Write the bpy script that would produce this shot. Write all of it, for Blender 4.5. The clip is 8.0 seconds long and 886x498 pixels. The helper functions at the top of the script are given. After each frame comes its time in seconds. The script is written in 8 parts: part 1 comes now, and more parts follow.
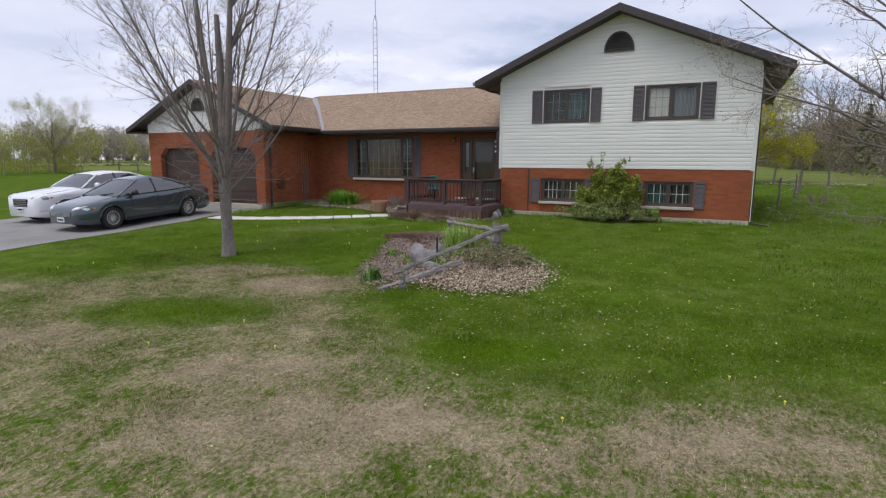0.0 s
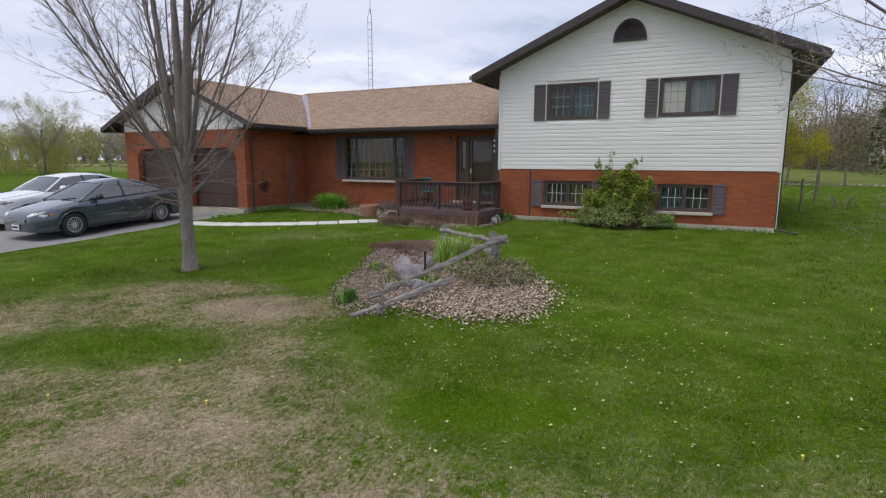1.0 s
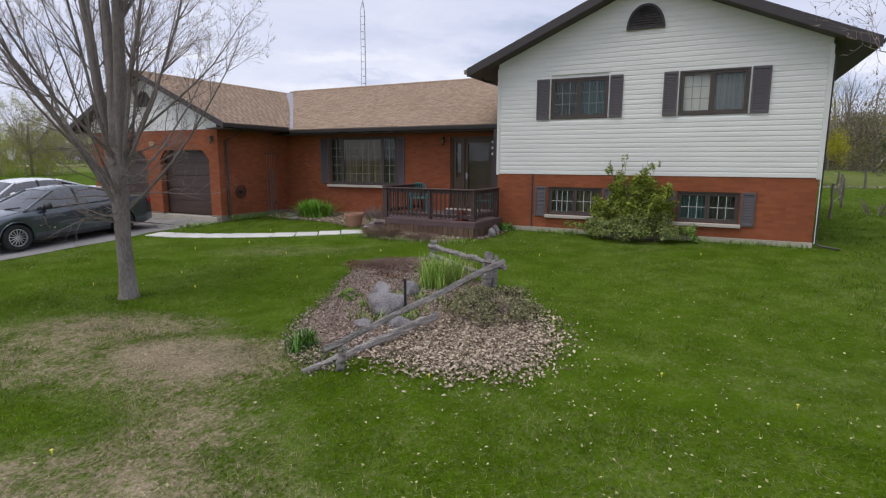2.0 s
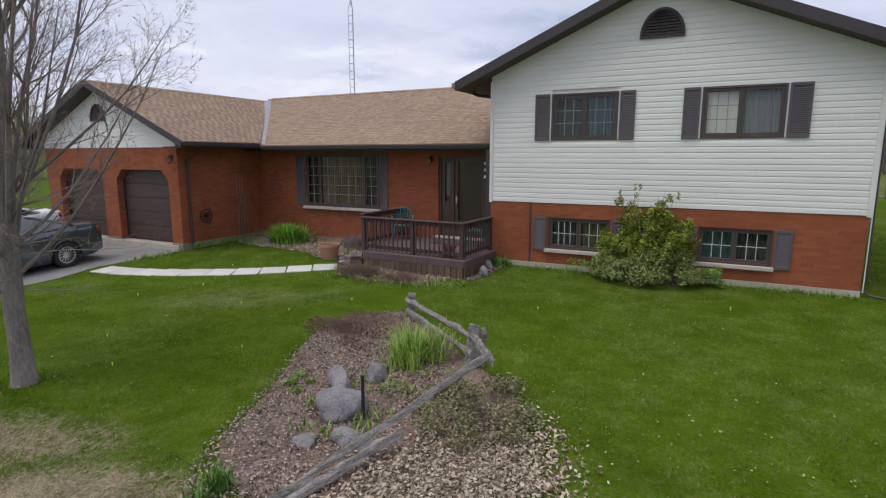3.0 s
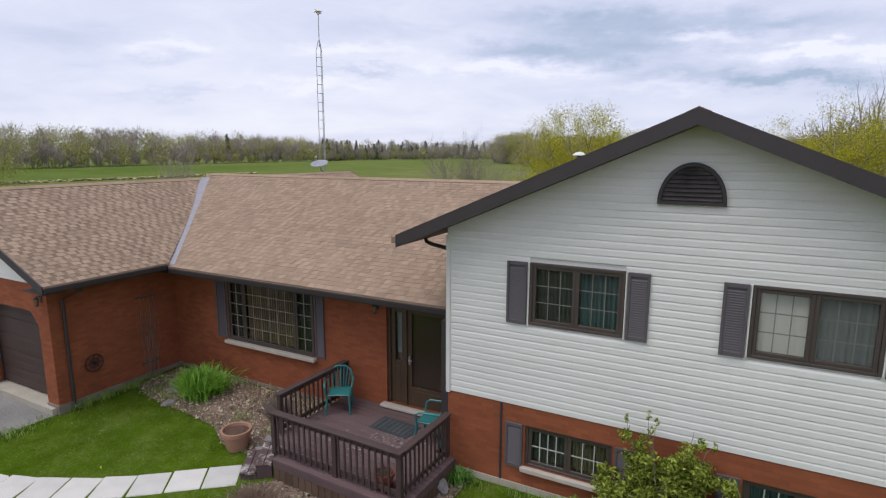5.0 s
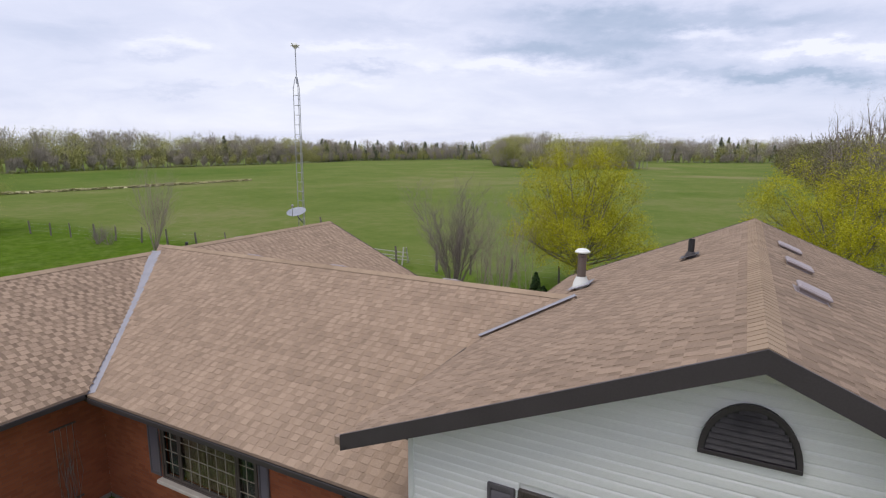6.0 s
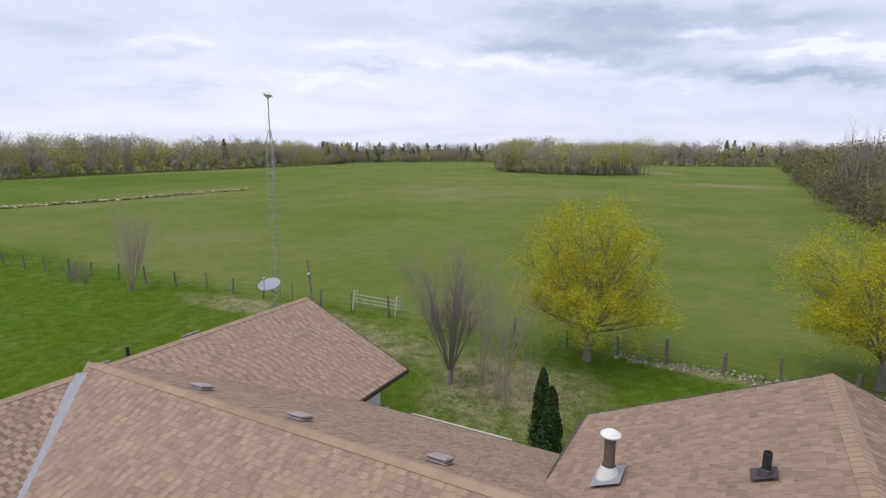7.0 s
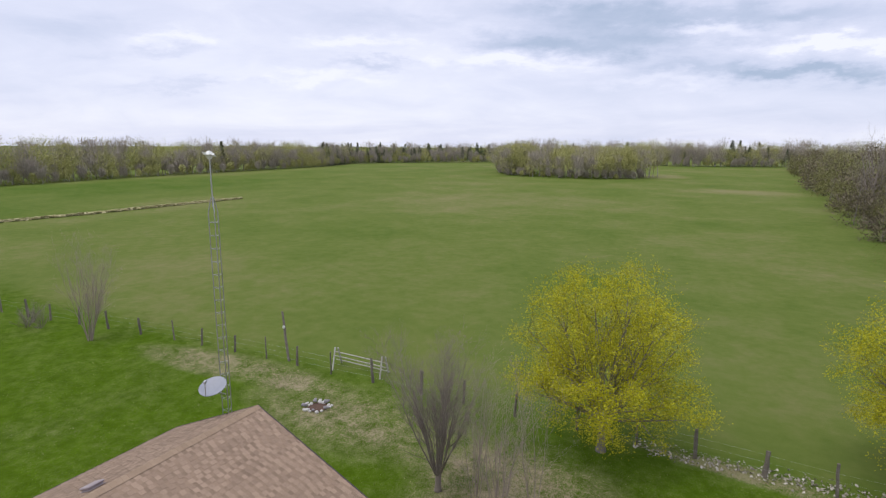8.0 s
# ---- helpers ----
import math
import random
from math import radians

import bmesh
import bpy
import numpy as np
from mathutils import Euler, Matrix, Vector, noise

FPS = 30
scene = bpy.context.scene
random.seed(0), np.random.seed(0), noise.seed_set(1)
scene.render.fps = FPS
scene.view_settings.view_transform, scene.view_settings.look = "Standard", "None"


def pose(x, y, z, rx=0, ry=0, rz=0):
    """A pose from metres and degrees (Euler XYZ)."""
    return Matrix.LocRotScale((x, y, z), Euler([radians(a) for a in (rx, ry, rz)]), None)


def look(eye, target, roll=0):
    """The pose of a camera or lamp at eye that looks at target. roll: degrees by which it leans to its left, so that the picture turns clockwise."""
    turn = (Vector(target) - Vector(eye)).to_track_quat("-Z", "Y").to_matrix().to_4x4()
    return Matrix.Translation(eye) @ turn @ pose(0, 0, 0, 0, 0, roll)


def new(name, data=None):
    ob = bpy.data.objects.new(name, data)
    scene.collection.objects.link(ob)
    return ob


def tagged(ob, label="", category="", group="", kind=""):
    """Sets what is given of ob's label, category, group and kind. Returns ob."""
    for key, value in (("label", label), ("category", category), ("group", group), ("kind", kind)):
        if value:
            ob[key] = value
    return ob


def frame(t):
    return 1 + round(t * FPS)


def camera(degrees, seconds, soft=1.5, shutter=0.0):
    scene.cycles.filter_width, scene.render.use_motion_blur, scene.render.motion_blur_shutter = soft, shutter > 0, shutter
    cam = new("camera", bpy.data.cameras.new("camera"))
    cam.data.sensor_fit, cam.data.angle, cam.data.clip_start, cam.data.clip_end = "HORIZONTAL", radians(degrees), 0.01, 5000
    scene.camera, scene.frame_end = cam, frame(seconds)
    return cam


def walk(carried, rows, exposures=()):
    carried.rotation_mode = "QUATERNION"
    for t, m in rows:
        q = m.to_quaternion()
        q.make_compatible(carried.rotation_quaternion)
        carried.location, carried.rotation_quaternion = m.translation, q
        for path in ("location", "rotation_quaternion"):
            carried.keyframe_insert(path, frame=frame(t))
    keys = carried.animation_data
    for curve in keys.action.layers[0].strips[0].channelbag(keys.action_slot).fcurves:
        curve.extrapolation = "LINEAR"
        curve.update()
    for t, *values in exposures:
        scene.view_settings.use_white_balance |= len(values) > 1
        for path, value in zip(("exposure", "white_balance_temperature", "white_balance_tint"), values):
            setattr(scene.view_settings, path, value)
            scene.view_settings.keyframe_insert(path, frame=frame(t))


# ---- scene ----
cam = camera(77.8, 8.0, soft=1.2)
PATH = [
    (0, (6.732, -17.474, 1.724), (5.839, -15.713, 1.409), 0.3),
    (0.5, (6.529, -16.786, 1.744), (5.634, -15.026, 1.428), 0.2),
    (1, (6.253, -16.032, 1.757), (5.355, -14.274, 1.441), 0.2),
    (1.5, (5.964, -15.212, 1.767), (5.062, -13.455, 1.453), 0.2),
    (3, (5.073, -12.394, 2.613), (4.171, -10.641, 2.277), -0.0),
    (3.5, (4.79, -11.36, 3.181), (3.885, -9.609, 2.843), -0.0),
    (4, (4.545, -10.342, 3.872), (3.636, -8.592, 3.533), 0.1),
    (4.5, (4.368, -9.215, 4.732), (3.451, -7.47, 4.389), -0.0),
    (5, (4.155, -8.127, 5.647), (3.24, -6.382, 5.302), 0.1),
    (5.2, (4.039, -7.71, 6.036), (3.128, -5.962, 5.694), 0.2),
    (6.3, (2.983, -4.607, 8.534), (2.066, -2.866, 8.178), 0.3),
    (6.5, (2.719, -4.006, 9.034), (1.801, -2.265, 8.678), 0.4),
    (7, (1.98, -2.239, 10.289), (1.058, -0.501, 9.93), 0.4),
    (7.5, (1.211, -0.241, 11.435), (0.286, 1.495, 11.07), 0.1),
    (8, (0.383, 1.978, 12.54), (-0.546, 3.711, 12.171), 0.3),
]
walk(cam, [(t, look(eye, target, roll)) for t, eye, target, roll in PATH], [(0, 0.0), (1.5, -0.03), (3, -0.1), (3.5, -0.12), (4.5, -0.06), (5, -0.04), (6.5, 0.0), (8, 0.0)])

# ---- light: a bright overcast sky with a weak wide sun ----
SUN_ELEVATION, SUN_AZIMUTH = 66, 215
world = bpy.data.worlds.new("overcast_sky")
scene.world = world
world.use_nodes = True
wn = world.node_tree
wn.nodes.clear()


def wnode(kind, **values):
    n = wn.nodes.new(kind)
    for key, value in values.items():
        n.inputs[key].default_value = value
    return n


w_out = wnode("ShaderNodeOutputWorld")
w_bg = wnode("ShaderNodeBackground", Strength=1.0)
w_sky = wnode("ShaderNodeTexSky")
w_sky.sky_type, w_sky.sun_disc = "NISHITA", False
w_sky.sun_elevation, w_sky.sun_rotation = radians(SUN_ELEVATION), radians(SUN_AZIMUTH)
w_skyscale = wnode("ShaderNodeVectorMath")
w_skyscale.operation = "SCALE"
w_skyscale.inputs[3].default_value = 0.085
w_co = wnode("ShaderNodeTexCoord")
w_sep = wnode("ShaderNodeSeparateXYZ")
# cloud sheet: the view direction cast on a flat layer, so that clouds crowd together towards the horizon
w_add = wnode("ShaderNodeMath")
w_add.operation = "ADD"
w_add.inputs[1].default_value = 0.16
w_absz = wnode("ShaderNodeMath")
w_absz.operation = "ABSOLUTE"
w_div = wnode("ShaderNodeVectorMath")
w_div.operation = "DIVIDE"
w_comb = wnode("ShaderNodeCombineXYZ")
w_map = wnode("ShaderNodeMapping")
w_map.vector_type = "TEXTURE"
w_map.inputs["Location"].default_value = (4.9, 8.3, 0)
w_map.inputs["Rotation"].default_value = (0, 0, radians(24))
w_map.inputs["Scale"].default_value = (1.6, 1.0, 1.0)
w_n1 = wnode("ShaderNodeTexNoise", Scale=0.8, Detail=7.0, Roughness=0.52, Distortion=0.5)
w_n2 = wnode("ShaderNodeTexNoise", Scale=0.35, Detail=3.0, Roughness=0.5)
w_mixn = wnode("ShaderNodeMath")
w_mixn.operation = "MULTIPLY_ADD"
w_mixn.inputs[1].default_value = 0.6
w_ramp = wnode("ShaderNodeValToRGB")
el = w_ramp.color_ramp.elements
el[0].position, el[0].color = 0.12, (0.45, 0.545, 0.735, 1)
el[1].position, el[1].color = 0.95, (1.0, 1.015, 1.13, 1)
e2 = el.new(0.45)
e2.color = (0.67, 0.725, 0.93, 1)
e3 = el.new(0.7)
e3.color = (0.83, 0.86, 1.05, 1)
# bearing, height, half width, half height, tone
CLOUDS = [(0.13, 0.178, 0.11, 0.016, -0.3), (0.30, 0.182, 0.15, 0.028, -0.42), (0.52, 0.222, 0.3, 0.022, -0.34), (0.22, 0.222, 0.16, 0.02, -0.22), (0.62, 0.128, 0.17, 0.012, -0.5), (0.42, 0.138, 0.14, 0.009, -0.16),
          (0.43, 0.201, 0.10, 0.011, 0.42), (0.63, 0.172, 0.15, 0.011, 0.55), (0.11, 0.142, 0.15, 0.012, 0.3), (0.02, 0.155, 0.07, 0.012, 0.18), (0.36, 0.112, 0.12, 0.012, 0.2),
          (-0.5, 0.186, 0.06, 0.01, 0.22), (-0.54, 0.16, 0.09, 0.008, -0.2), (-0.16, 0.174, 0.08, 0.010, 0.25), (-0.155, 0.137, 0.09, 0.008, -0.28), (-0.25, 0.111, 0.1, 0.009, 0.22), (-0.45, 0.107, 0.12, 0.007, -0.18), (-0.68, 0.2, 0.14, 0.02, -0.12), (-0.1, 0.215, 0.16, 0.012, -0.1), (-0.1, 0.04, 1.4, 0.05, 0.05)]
w_cl = wnode("ShaderNodeMixRGB")
w_cl.inputs["Fac"].default_value = 0.88
L = wn.links.new
L(w_co.outputs["Generated"], w_sep.inputs[0])
L(w_sep.outputs["Z"], w_absz.inputs[0])
L(w_absz.outputs[0], w_add.inputs[0])
for k in range(3):
    L(w_add.outputs[0], w_comb.inputs[k])
L(w_co.outputs["Generated"], w_div.inputs[0])
L(w_comb.outputs[0], w_div.inputs[1])
L(w_div.outputs[0], w_map.inputs[0])
L(w_map.outputs[0], w_n1.inputs["Vector"])
L(w_map.outputs[0], w_n2.inputs["Vector"])
L(w_n2.outputs["Fac"], w_mixn.inputs[0])
L(w_n1.outputs["Fac"], w_mixn.inputs[2])


def wmath(op, *args):
    n = wnode("ShaderNodeMath")
    n.operation = op
    for i, a in enumerate(args):
        if isinstance(a, (int, float)):
            n.inputs[i].default_value = a
        else:
            L(a, n.inputs[i])
    return n.outputs[0]


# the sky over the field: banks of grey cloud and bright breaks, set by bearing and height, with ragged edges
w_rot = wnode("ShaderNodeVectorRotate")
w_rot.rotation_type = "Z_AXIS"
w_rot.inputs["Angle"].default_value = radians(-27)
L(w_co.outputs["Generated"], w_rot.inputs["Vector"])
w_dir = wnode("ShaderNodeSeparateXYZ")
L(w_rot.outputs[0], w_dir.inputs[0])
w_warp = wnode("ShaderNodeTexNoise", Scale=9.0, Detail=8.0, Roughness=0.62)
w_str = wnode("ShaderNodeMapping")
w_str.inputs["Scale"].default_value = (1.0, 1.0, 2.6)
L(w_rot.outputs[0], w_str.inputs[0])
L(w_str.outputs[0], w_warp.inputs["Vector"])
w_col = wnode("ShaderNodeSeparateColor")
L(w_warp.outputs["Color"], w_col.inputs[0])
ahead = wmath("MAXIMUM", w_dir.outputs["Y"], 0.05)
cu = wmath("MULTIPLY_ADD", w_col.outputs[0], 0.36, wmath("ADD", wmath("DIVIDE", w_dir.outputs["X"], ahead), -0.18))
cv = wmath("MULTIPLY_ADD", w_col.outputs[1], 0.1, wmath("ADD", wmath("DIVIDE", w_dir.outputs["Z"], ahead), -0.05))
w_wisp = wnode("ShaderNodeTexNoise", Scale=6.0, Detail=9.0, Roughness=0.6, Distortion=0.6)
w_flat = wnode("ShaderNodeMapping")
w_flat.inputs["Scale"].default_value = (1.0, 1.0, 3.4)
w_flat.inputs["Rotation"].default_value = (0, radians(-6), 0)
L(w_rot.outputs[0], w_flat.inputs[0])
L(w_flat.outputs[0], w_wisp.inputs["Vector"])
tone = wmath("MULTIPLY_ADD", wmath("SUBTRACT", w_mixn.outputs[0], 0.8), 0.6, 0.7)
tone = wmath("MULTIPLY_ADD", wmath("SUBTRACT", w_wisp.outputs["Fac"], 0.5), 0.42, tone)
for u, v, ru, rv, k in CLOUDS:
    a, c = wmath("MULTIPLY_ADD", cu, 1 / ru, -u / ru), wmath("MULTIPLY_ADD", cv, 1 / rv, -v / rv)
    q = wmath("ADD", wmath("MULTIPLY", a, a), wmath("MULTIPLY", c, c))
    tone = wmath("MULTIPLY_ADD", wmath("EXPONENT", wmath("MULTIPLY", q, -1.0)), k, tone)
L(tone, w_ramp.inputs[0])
L(w_sky.outputs[0], w_skyscale.inputs[0])
L(w_skyscale.outputs[0], w_cl.inputs["Color1"])
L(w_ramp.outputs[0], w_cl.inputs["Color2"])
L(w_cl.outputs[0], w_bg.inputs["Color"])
L(w_bg.outputs[0], w_out.inputs["Surface"])

sun = new("sun", bpy.data.lights.new("sun", "SUN"))
sun.data.energy, sun.data.angle, sun.data.color = 1.85, radians(40), (1.0, 0.97, 0.92)
sun.rotation_euler = (radians(90 - SUN_ELEVATION), 0, radians(180 - SUN_AZIMUTH))
scene.view_settings.exposure = 0.0

# ---- materials ----
MATS = {}


def surface(name, dark, light, scale=3.0, rough=0.8, bump=0.0, metal=0.0, fine=25.0, island=0.0, objrand=0.0, spec=0.5, stretch=(1, 1, 1), blotch=0.5):
    """A procedural surface: two colours mixed by a broad and a fine noise, with fine relief."""
    if name in MATS:
        return MATS[name]
    m = bpy.data.materials.new(name)
    m.use_nodes = True
    nt = m.node_tree
    b = nt.nodes["Principled BSDF"]
    ln = nt.links.new

    def nd(kind):
        return nt.nodes.new(kind)

    co = nd("ShaderNodeTexCoord")
    mp = nd("ShaderNodeMapping")
    mp.inputs["Scale"].default_value = stretch
    ln(co.outputs["Object"], mp.inputs[0])
    n1, n2 = nd("ShaderNodeTexNoise"), nd("ShaderNodeTexNoise")
    n1.inputs["Scale"].default_value, n1.inputs["Detail"].default_value = scale, 4
    n2.inputs["Scale"].default_value, n2.inputs["Detail"].default_value = scale * fine, 3
    ln(mp.outputs[0], n1.inputs["Vector"])
    ln(mp.outputs[0], n2.inputs["Vector"])
    mix = nd("ShaderNodeMath")
    mix.operation = "MULTIPLY_ADD"
    mix.inputs[1].default_value = blotch
    half = nd("ShaderNodeMath")
    half.operation = "MULTIPLY"
    half.inputs[1].default_value = 1.0 - blotch
    ln(n2.outputs["Fac"], half.inputs[0])
    ln(n1.outputs["Fac"], mix.inputs[0])
    ln(half.outputs[0], mix.inputs[2])
    last = mix.outputs[0]
    for amount, kind, out in ((island, "ShaderNodeNewGeometry", "Random Per Island"), (objrand, "ShaderNodeObjectInfo", "Random")):
        if amount:
            g = nd(kind)
            s = nd("ShaderNodeMath")
            s.operation = "MULTIPLY_ADD"
            s.inputs[1].default_value = amount
            a = nd("ShaderNodeMath")
            a.operation = "SUBTRACT"
            a.inputs[1].default_value = amount / 2
            ln(g.outputs[out], s.inputs[0])
            ln(last, s.inputs[2])
            ln(s.outputs[0], a.inputs[0])
            last = a.outputs[0]
    rp = nd("ShaderNodeValToRGB")
    rp.color_ramp.elements[0].position, rp.color_ramp.elements[0].color = 0.3, (*dark, 1)
    rp.color_ramp.elements[1].position, rp.color_ramp.elements[1].color = 0.7, (*light, 1)
    ln(last, rp.inputs[0])
    ln(rp.outputs[0], b.inputs["Base Color"])
    b.inputs["Roughness"].default_value = rough
    b.inputs["Metallic"].default_value = metal
    b.inputs["Specular IOR Level"].default_value = spec
    if bump:
        bp = nd("ShaderNodeBump")
        bp.inputs["Strength"].default_value = min(1.0, bump * 20)
        bp.inputs["Distance"].default_value = bump
        ln(n2.outputs["Fac"], bp.inputs["Height"])
        ln(bp.outputs[0], b.inputs["Normal"])
    MATS[name] = m
    return m


def brick_surface(name, c1, c2, mortar):
    m = bpy.data.materials.new(name)
    m.use_nodes = True
    nt = m.node_tree
    b = nt.nodes["Principled BSDF"]
    ln = nt.links.new
    co = nt.nodes.new("ShaderNodeTexCoord")
    sep = nt.nodes.new("ShaderNodeSeparateXYZ")
    add = nt.nodes.new("ShaderNodeMath")
    com = nt.nodes.new("ShaderNodeCombineXYZ")
    ln(co.outputs["Object"], sep.inputs[0])
    ln(sep.outputs["X"], add.inputs[0])
    ln(sep.outputs["Y"], add.inputs[1])
    ln(add.outputs[0], com.inputs["X"])
    ln(sep.outputs["Z"], com.inputs["Y"])
    br = nt.nodes.new("ShaderNodeTexBrick")
    br.inputs["Scale"].default_value = 1.0
    br.inputs["Brick Width"].default_value = 0.215
    br.inputs["Row Height"].default_value = 0.072
    br.inputs["Mortar Size"].default_value = 0.004
    br.inputs["Mortar Smooth"].default_value = 0.4
    br.inputs["Color1"].default_value = (*c1, 1)
    br.inputs["Color2"].default_value = (*c2, 1)
    br.inputs["Mortar"].default_value = (*mortar, 1)
    ln(com.outputs[0], br.inputs["Vector"])
    n = nt.nodes.new("ShaderNodeTexNoise")
    n.inputs["Scale"].default_value, n.inputs["Detail"].default_value = 1.3, 6
    ln(co.outputs["Object"], n.inputs["Vector"])
    hs = nt.nodes.new("ShaderNodeHueSaturation")
    mr = nt.nodes.new("ShaderNodeMapRange")
    mr.inputs["To Min"].default_value, mr.inputs["To Max"].default_value = 0.72, 1.28
    ln(n.outputs["Fac"], mr.inputs["Value"])
    ln(mr.outputs[0], hs.inputs["Value"])
    ln(br.outputs["Color"], hs.inputs["Color"])
    ln(hs.outputs[0], b.inputs["Base Color"])
    b.inputs["Roughness"].default_value = 0.9
    b.inputs["Specular IOR Level"].default_value = 0.25
    bp = nt.nodes.new("ShaderNodeBump")
    bp.inputs["Strength"].default_value, bp.inputs["Distance"].default_value = 0.6, 0.006
    bp.invert = True
    ln(br.outputs["Fac"], bp.inputs["Height"])
    ln(bp.outputs[0], b.inputs["Normal"])
    return m


def glass_surface(name, tint=(0.97, 1.0, 0.99), clear=0.92):
    m = bpy.data.materials.new(name)
    m.use_nodes = True
    nt = m.node_tree
    nt.nodes.remove(nt.nodes["Principled BSDF"])
    out = nt.nodes["Material Output"]
    tr, gl, mx, fr = (nt.nodes.new(k) for k in ("ShaderNodeBsdfTransparent", "ShaderNodeBsdfGlossy", "ShaderNodeMixShader", "ShaderNodeFresnel"))
    tr.inputs["Color"].default_value = (tint[0] * clear, tint[1] * clear, tint[2] * clear, 1)
    gl.inputs["Roughness"].default_value = 0.02
    gl.inputs["Color"].default_value = (0.9, 0.95, 0.95, 1)
    fr.inputs["IOR"].default_value = 1.5
    nt.links.new(fr.outputs[0], mx.inputs[0])
    nt.links.new(tr.outputs[0], mx.inputs[1])
    nt.links.new(gl.outputs[0], mx.inputs[2])
    nt.links.new(mx.outputs[0], out.inputs["Surface"])
    return m


BRICK = brick_surface("red_brick", (0.31, 0.097, 0.042), (0.245, 0.072, 0.032), (0.21, 0.09, 0.058))
SIDING = surface("white_siding", (0.665, 0.662, 0.625), (0.785, 0.779, 0.737), 0.8, 0.55, 0.0015, fine=40, stretch=(1, 1, 8), objrand=0.12)
TRIMW = surface("white_trim", (0.62, 0.62, 0.58), (0.74, 0.74, 0.70), 2, 0.5)
FASCIA = surface("brown_fascia", (0.034, 0.027, 0.028), (0.052, 0.043, 0.044), 2, 0.55)
SOFFIT = surface("brown_soffit", (0.05, 0.038, 0.03), (0.075, 0.055, 0.045), 2, 0.7)
SHUTTER = surface("grey_shutter", (0.085, 0.075, 0.082), (0.12, 0.105, 0.112), 3, 0.6)
FRAMEM = surface("brown_window_frame", (0.055, 0.042, 0.036), (0.085, 0.066, 0.056), 3, 0.5)
MUNTIN = surface("pale_muntin", (0.45, 0.45, 0.43), (0.6, 0.6, 0.57), 3, 0.5)
GLASS = glass_surface("window_glass")
SILL = surface("stone_sill", (0.42, 0.37, 0.32), (0.55, 0.49, 0.43), 4, 0.85, 0.003)
CONCRETE = surface("concrete", (0.36, 0.325, 0.27), (0.51, 0.465, 0.395), 2.5, 0.9, 0.004)
SHINGLE = surface("asphalt_shingle", (0.19, 0.135, 0.098), (0.362, 0.263, 0.19), 1.2, 0.95, 0.004, fine=90, island=0.22, objrand=0.2, spec=0.2, blotch=0.22)
# darker copy of SHINGLE: shadow-band granules, with shade of the gaps in the colour
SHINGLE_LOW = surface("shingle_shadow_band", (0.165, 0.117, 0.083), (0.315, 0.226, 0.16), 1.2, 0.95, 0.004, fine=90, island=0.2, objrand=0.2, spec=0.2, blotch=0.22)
METAL = surface("galvanised_flashing", (0.235, 0.23, 0.255), (0.32, 0.31, 0.34), 3, 0.6, metal=0.15)
GALV = surface("galvanised_steel", (0.35, 0.36, 0.37), (0.5, 0.5, 0.5), 4, 0.4, metal=0.8)
GARDOOR = surface("brown_garage_door", (0.05, 0.03, 0.024), (0.075, 0.048, 0.038), 2, 0.55)
DOORM = surface("brown_door", (0.06, 0.035, 0.02), (0.09, 0.055, 0.032), 3, 0.45)
DECKM = surface("stained_deck", (0.09, 0.055, 0.057), (0.15, 0.098, 0.1), 2.5, 0.75, 0.002, stretch=(1, 6, 1), objrand=0.2)
RAILM = surface("dark_stained_rail", (0.046, 0.027, 0.025), (0.078, 0.048, 0.044), 3, 0.7, 0.001)
BLACK = surface("black_plastic", (0.012, 0.012, 0.013), (0.025, 0.025, 0.027), 4, 0.5)
ASPHALT = surface("worn_asphalt", (0.14, 0.135, 0.13), (0.30, 0.29, 0.28), 0.9, 0.95, 0.006, fine=40)
SLAB = surface("pale_slab", (0.45, 0.44, 0.42), (0.62, 0.60, 0.56), 2.5, 0.9, 0.003, objrand=0.25)
BARK = surface("grey_bark", (0.10, 0.086, 0.077), (0.28, 0.248, 0.225), 6, 0.95, 0.014, fine=7, stretch=(1, 1, 0.3))
TWIG = surface("twig_bark", (0.14, 0.112, 0.098), (0.28, 0.228, 0.2), 5, 0.9)
WOOD_OLD = surface("weathered_wood", (0.05, 0.043, 0.039), (0.40, 0.37, 0.34), 6, 0.95, 0.025, fine=5, stretch=(2.2, 0.5, 4.5))
ROCK = surface("grey_boulder", (0.11, 0.10, 0.105), (0.33, 0.31, 0.315), 5, 0.95, 0.03, fine=7)
TERRA = surface("terracotta", (0.30, 0.15, 0.095), (0.42, 0.235, 0.16), 5, 0.9, 0.002)
SOIL = surface("potting_soil", (0.05, 0.03, 0.02), (0.14, 0.08, 0.055), 12, 1.0, 0.02)


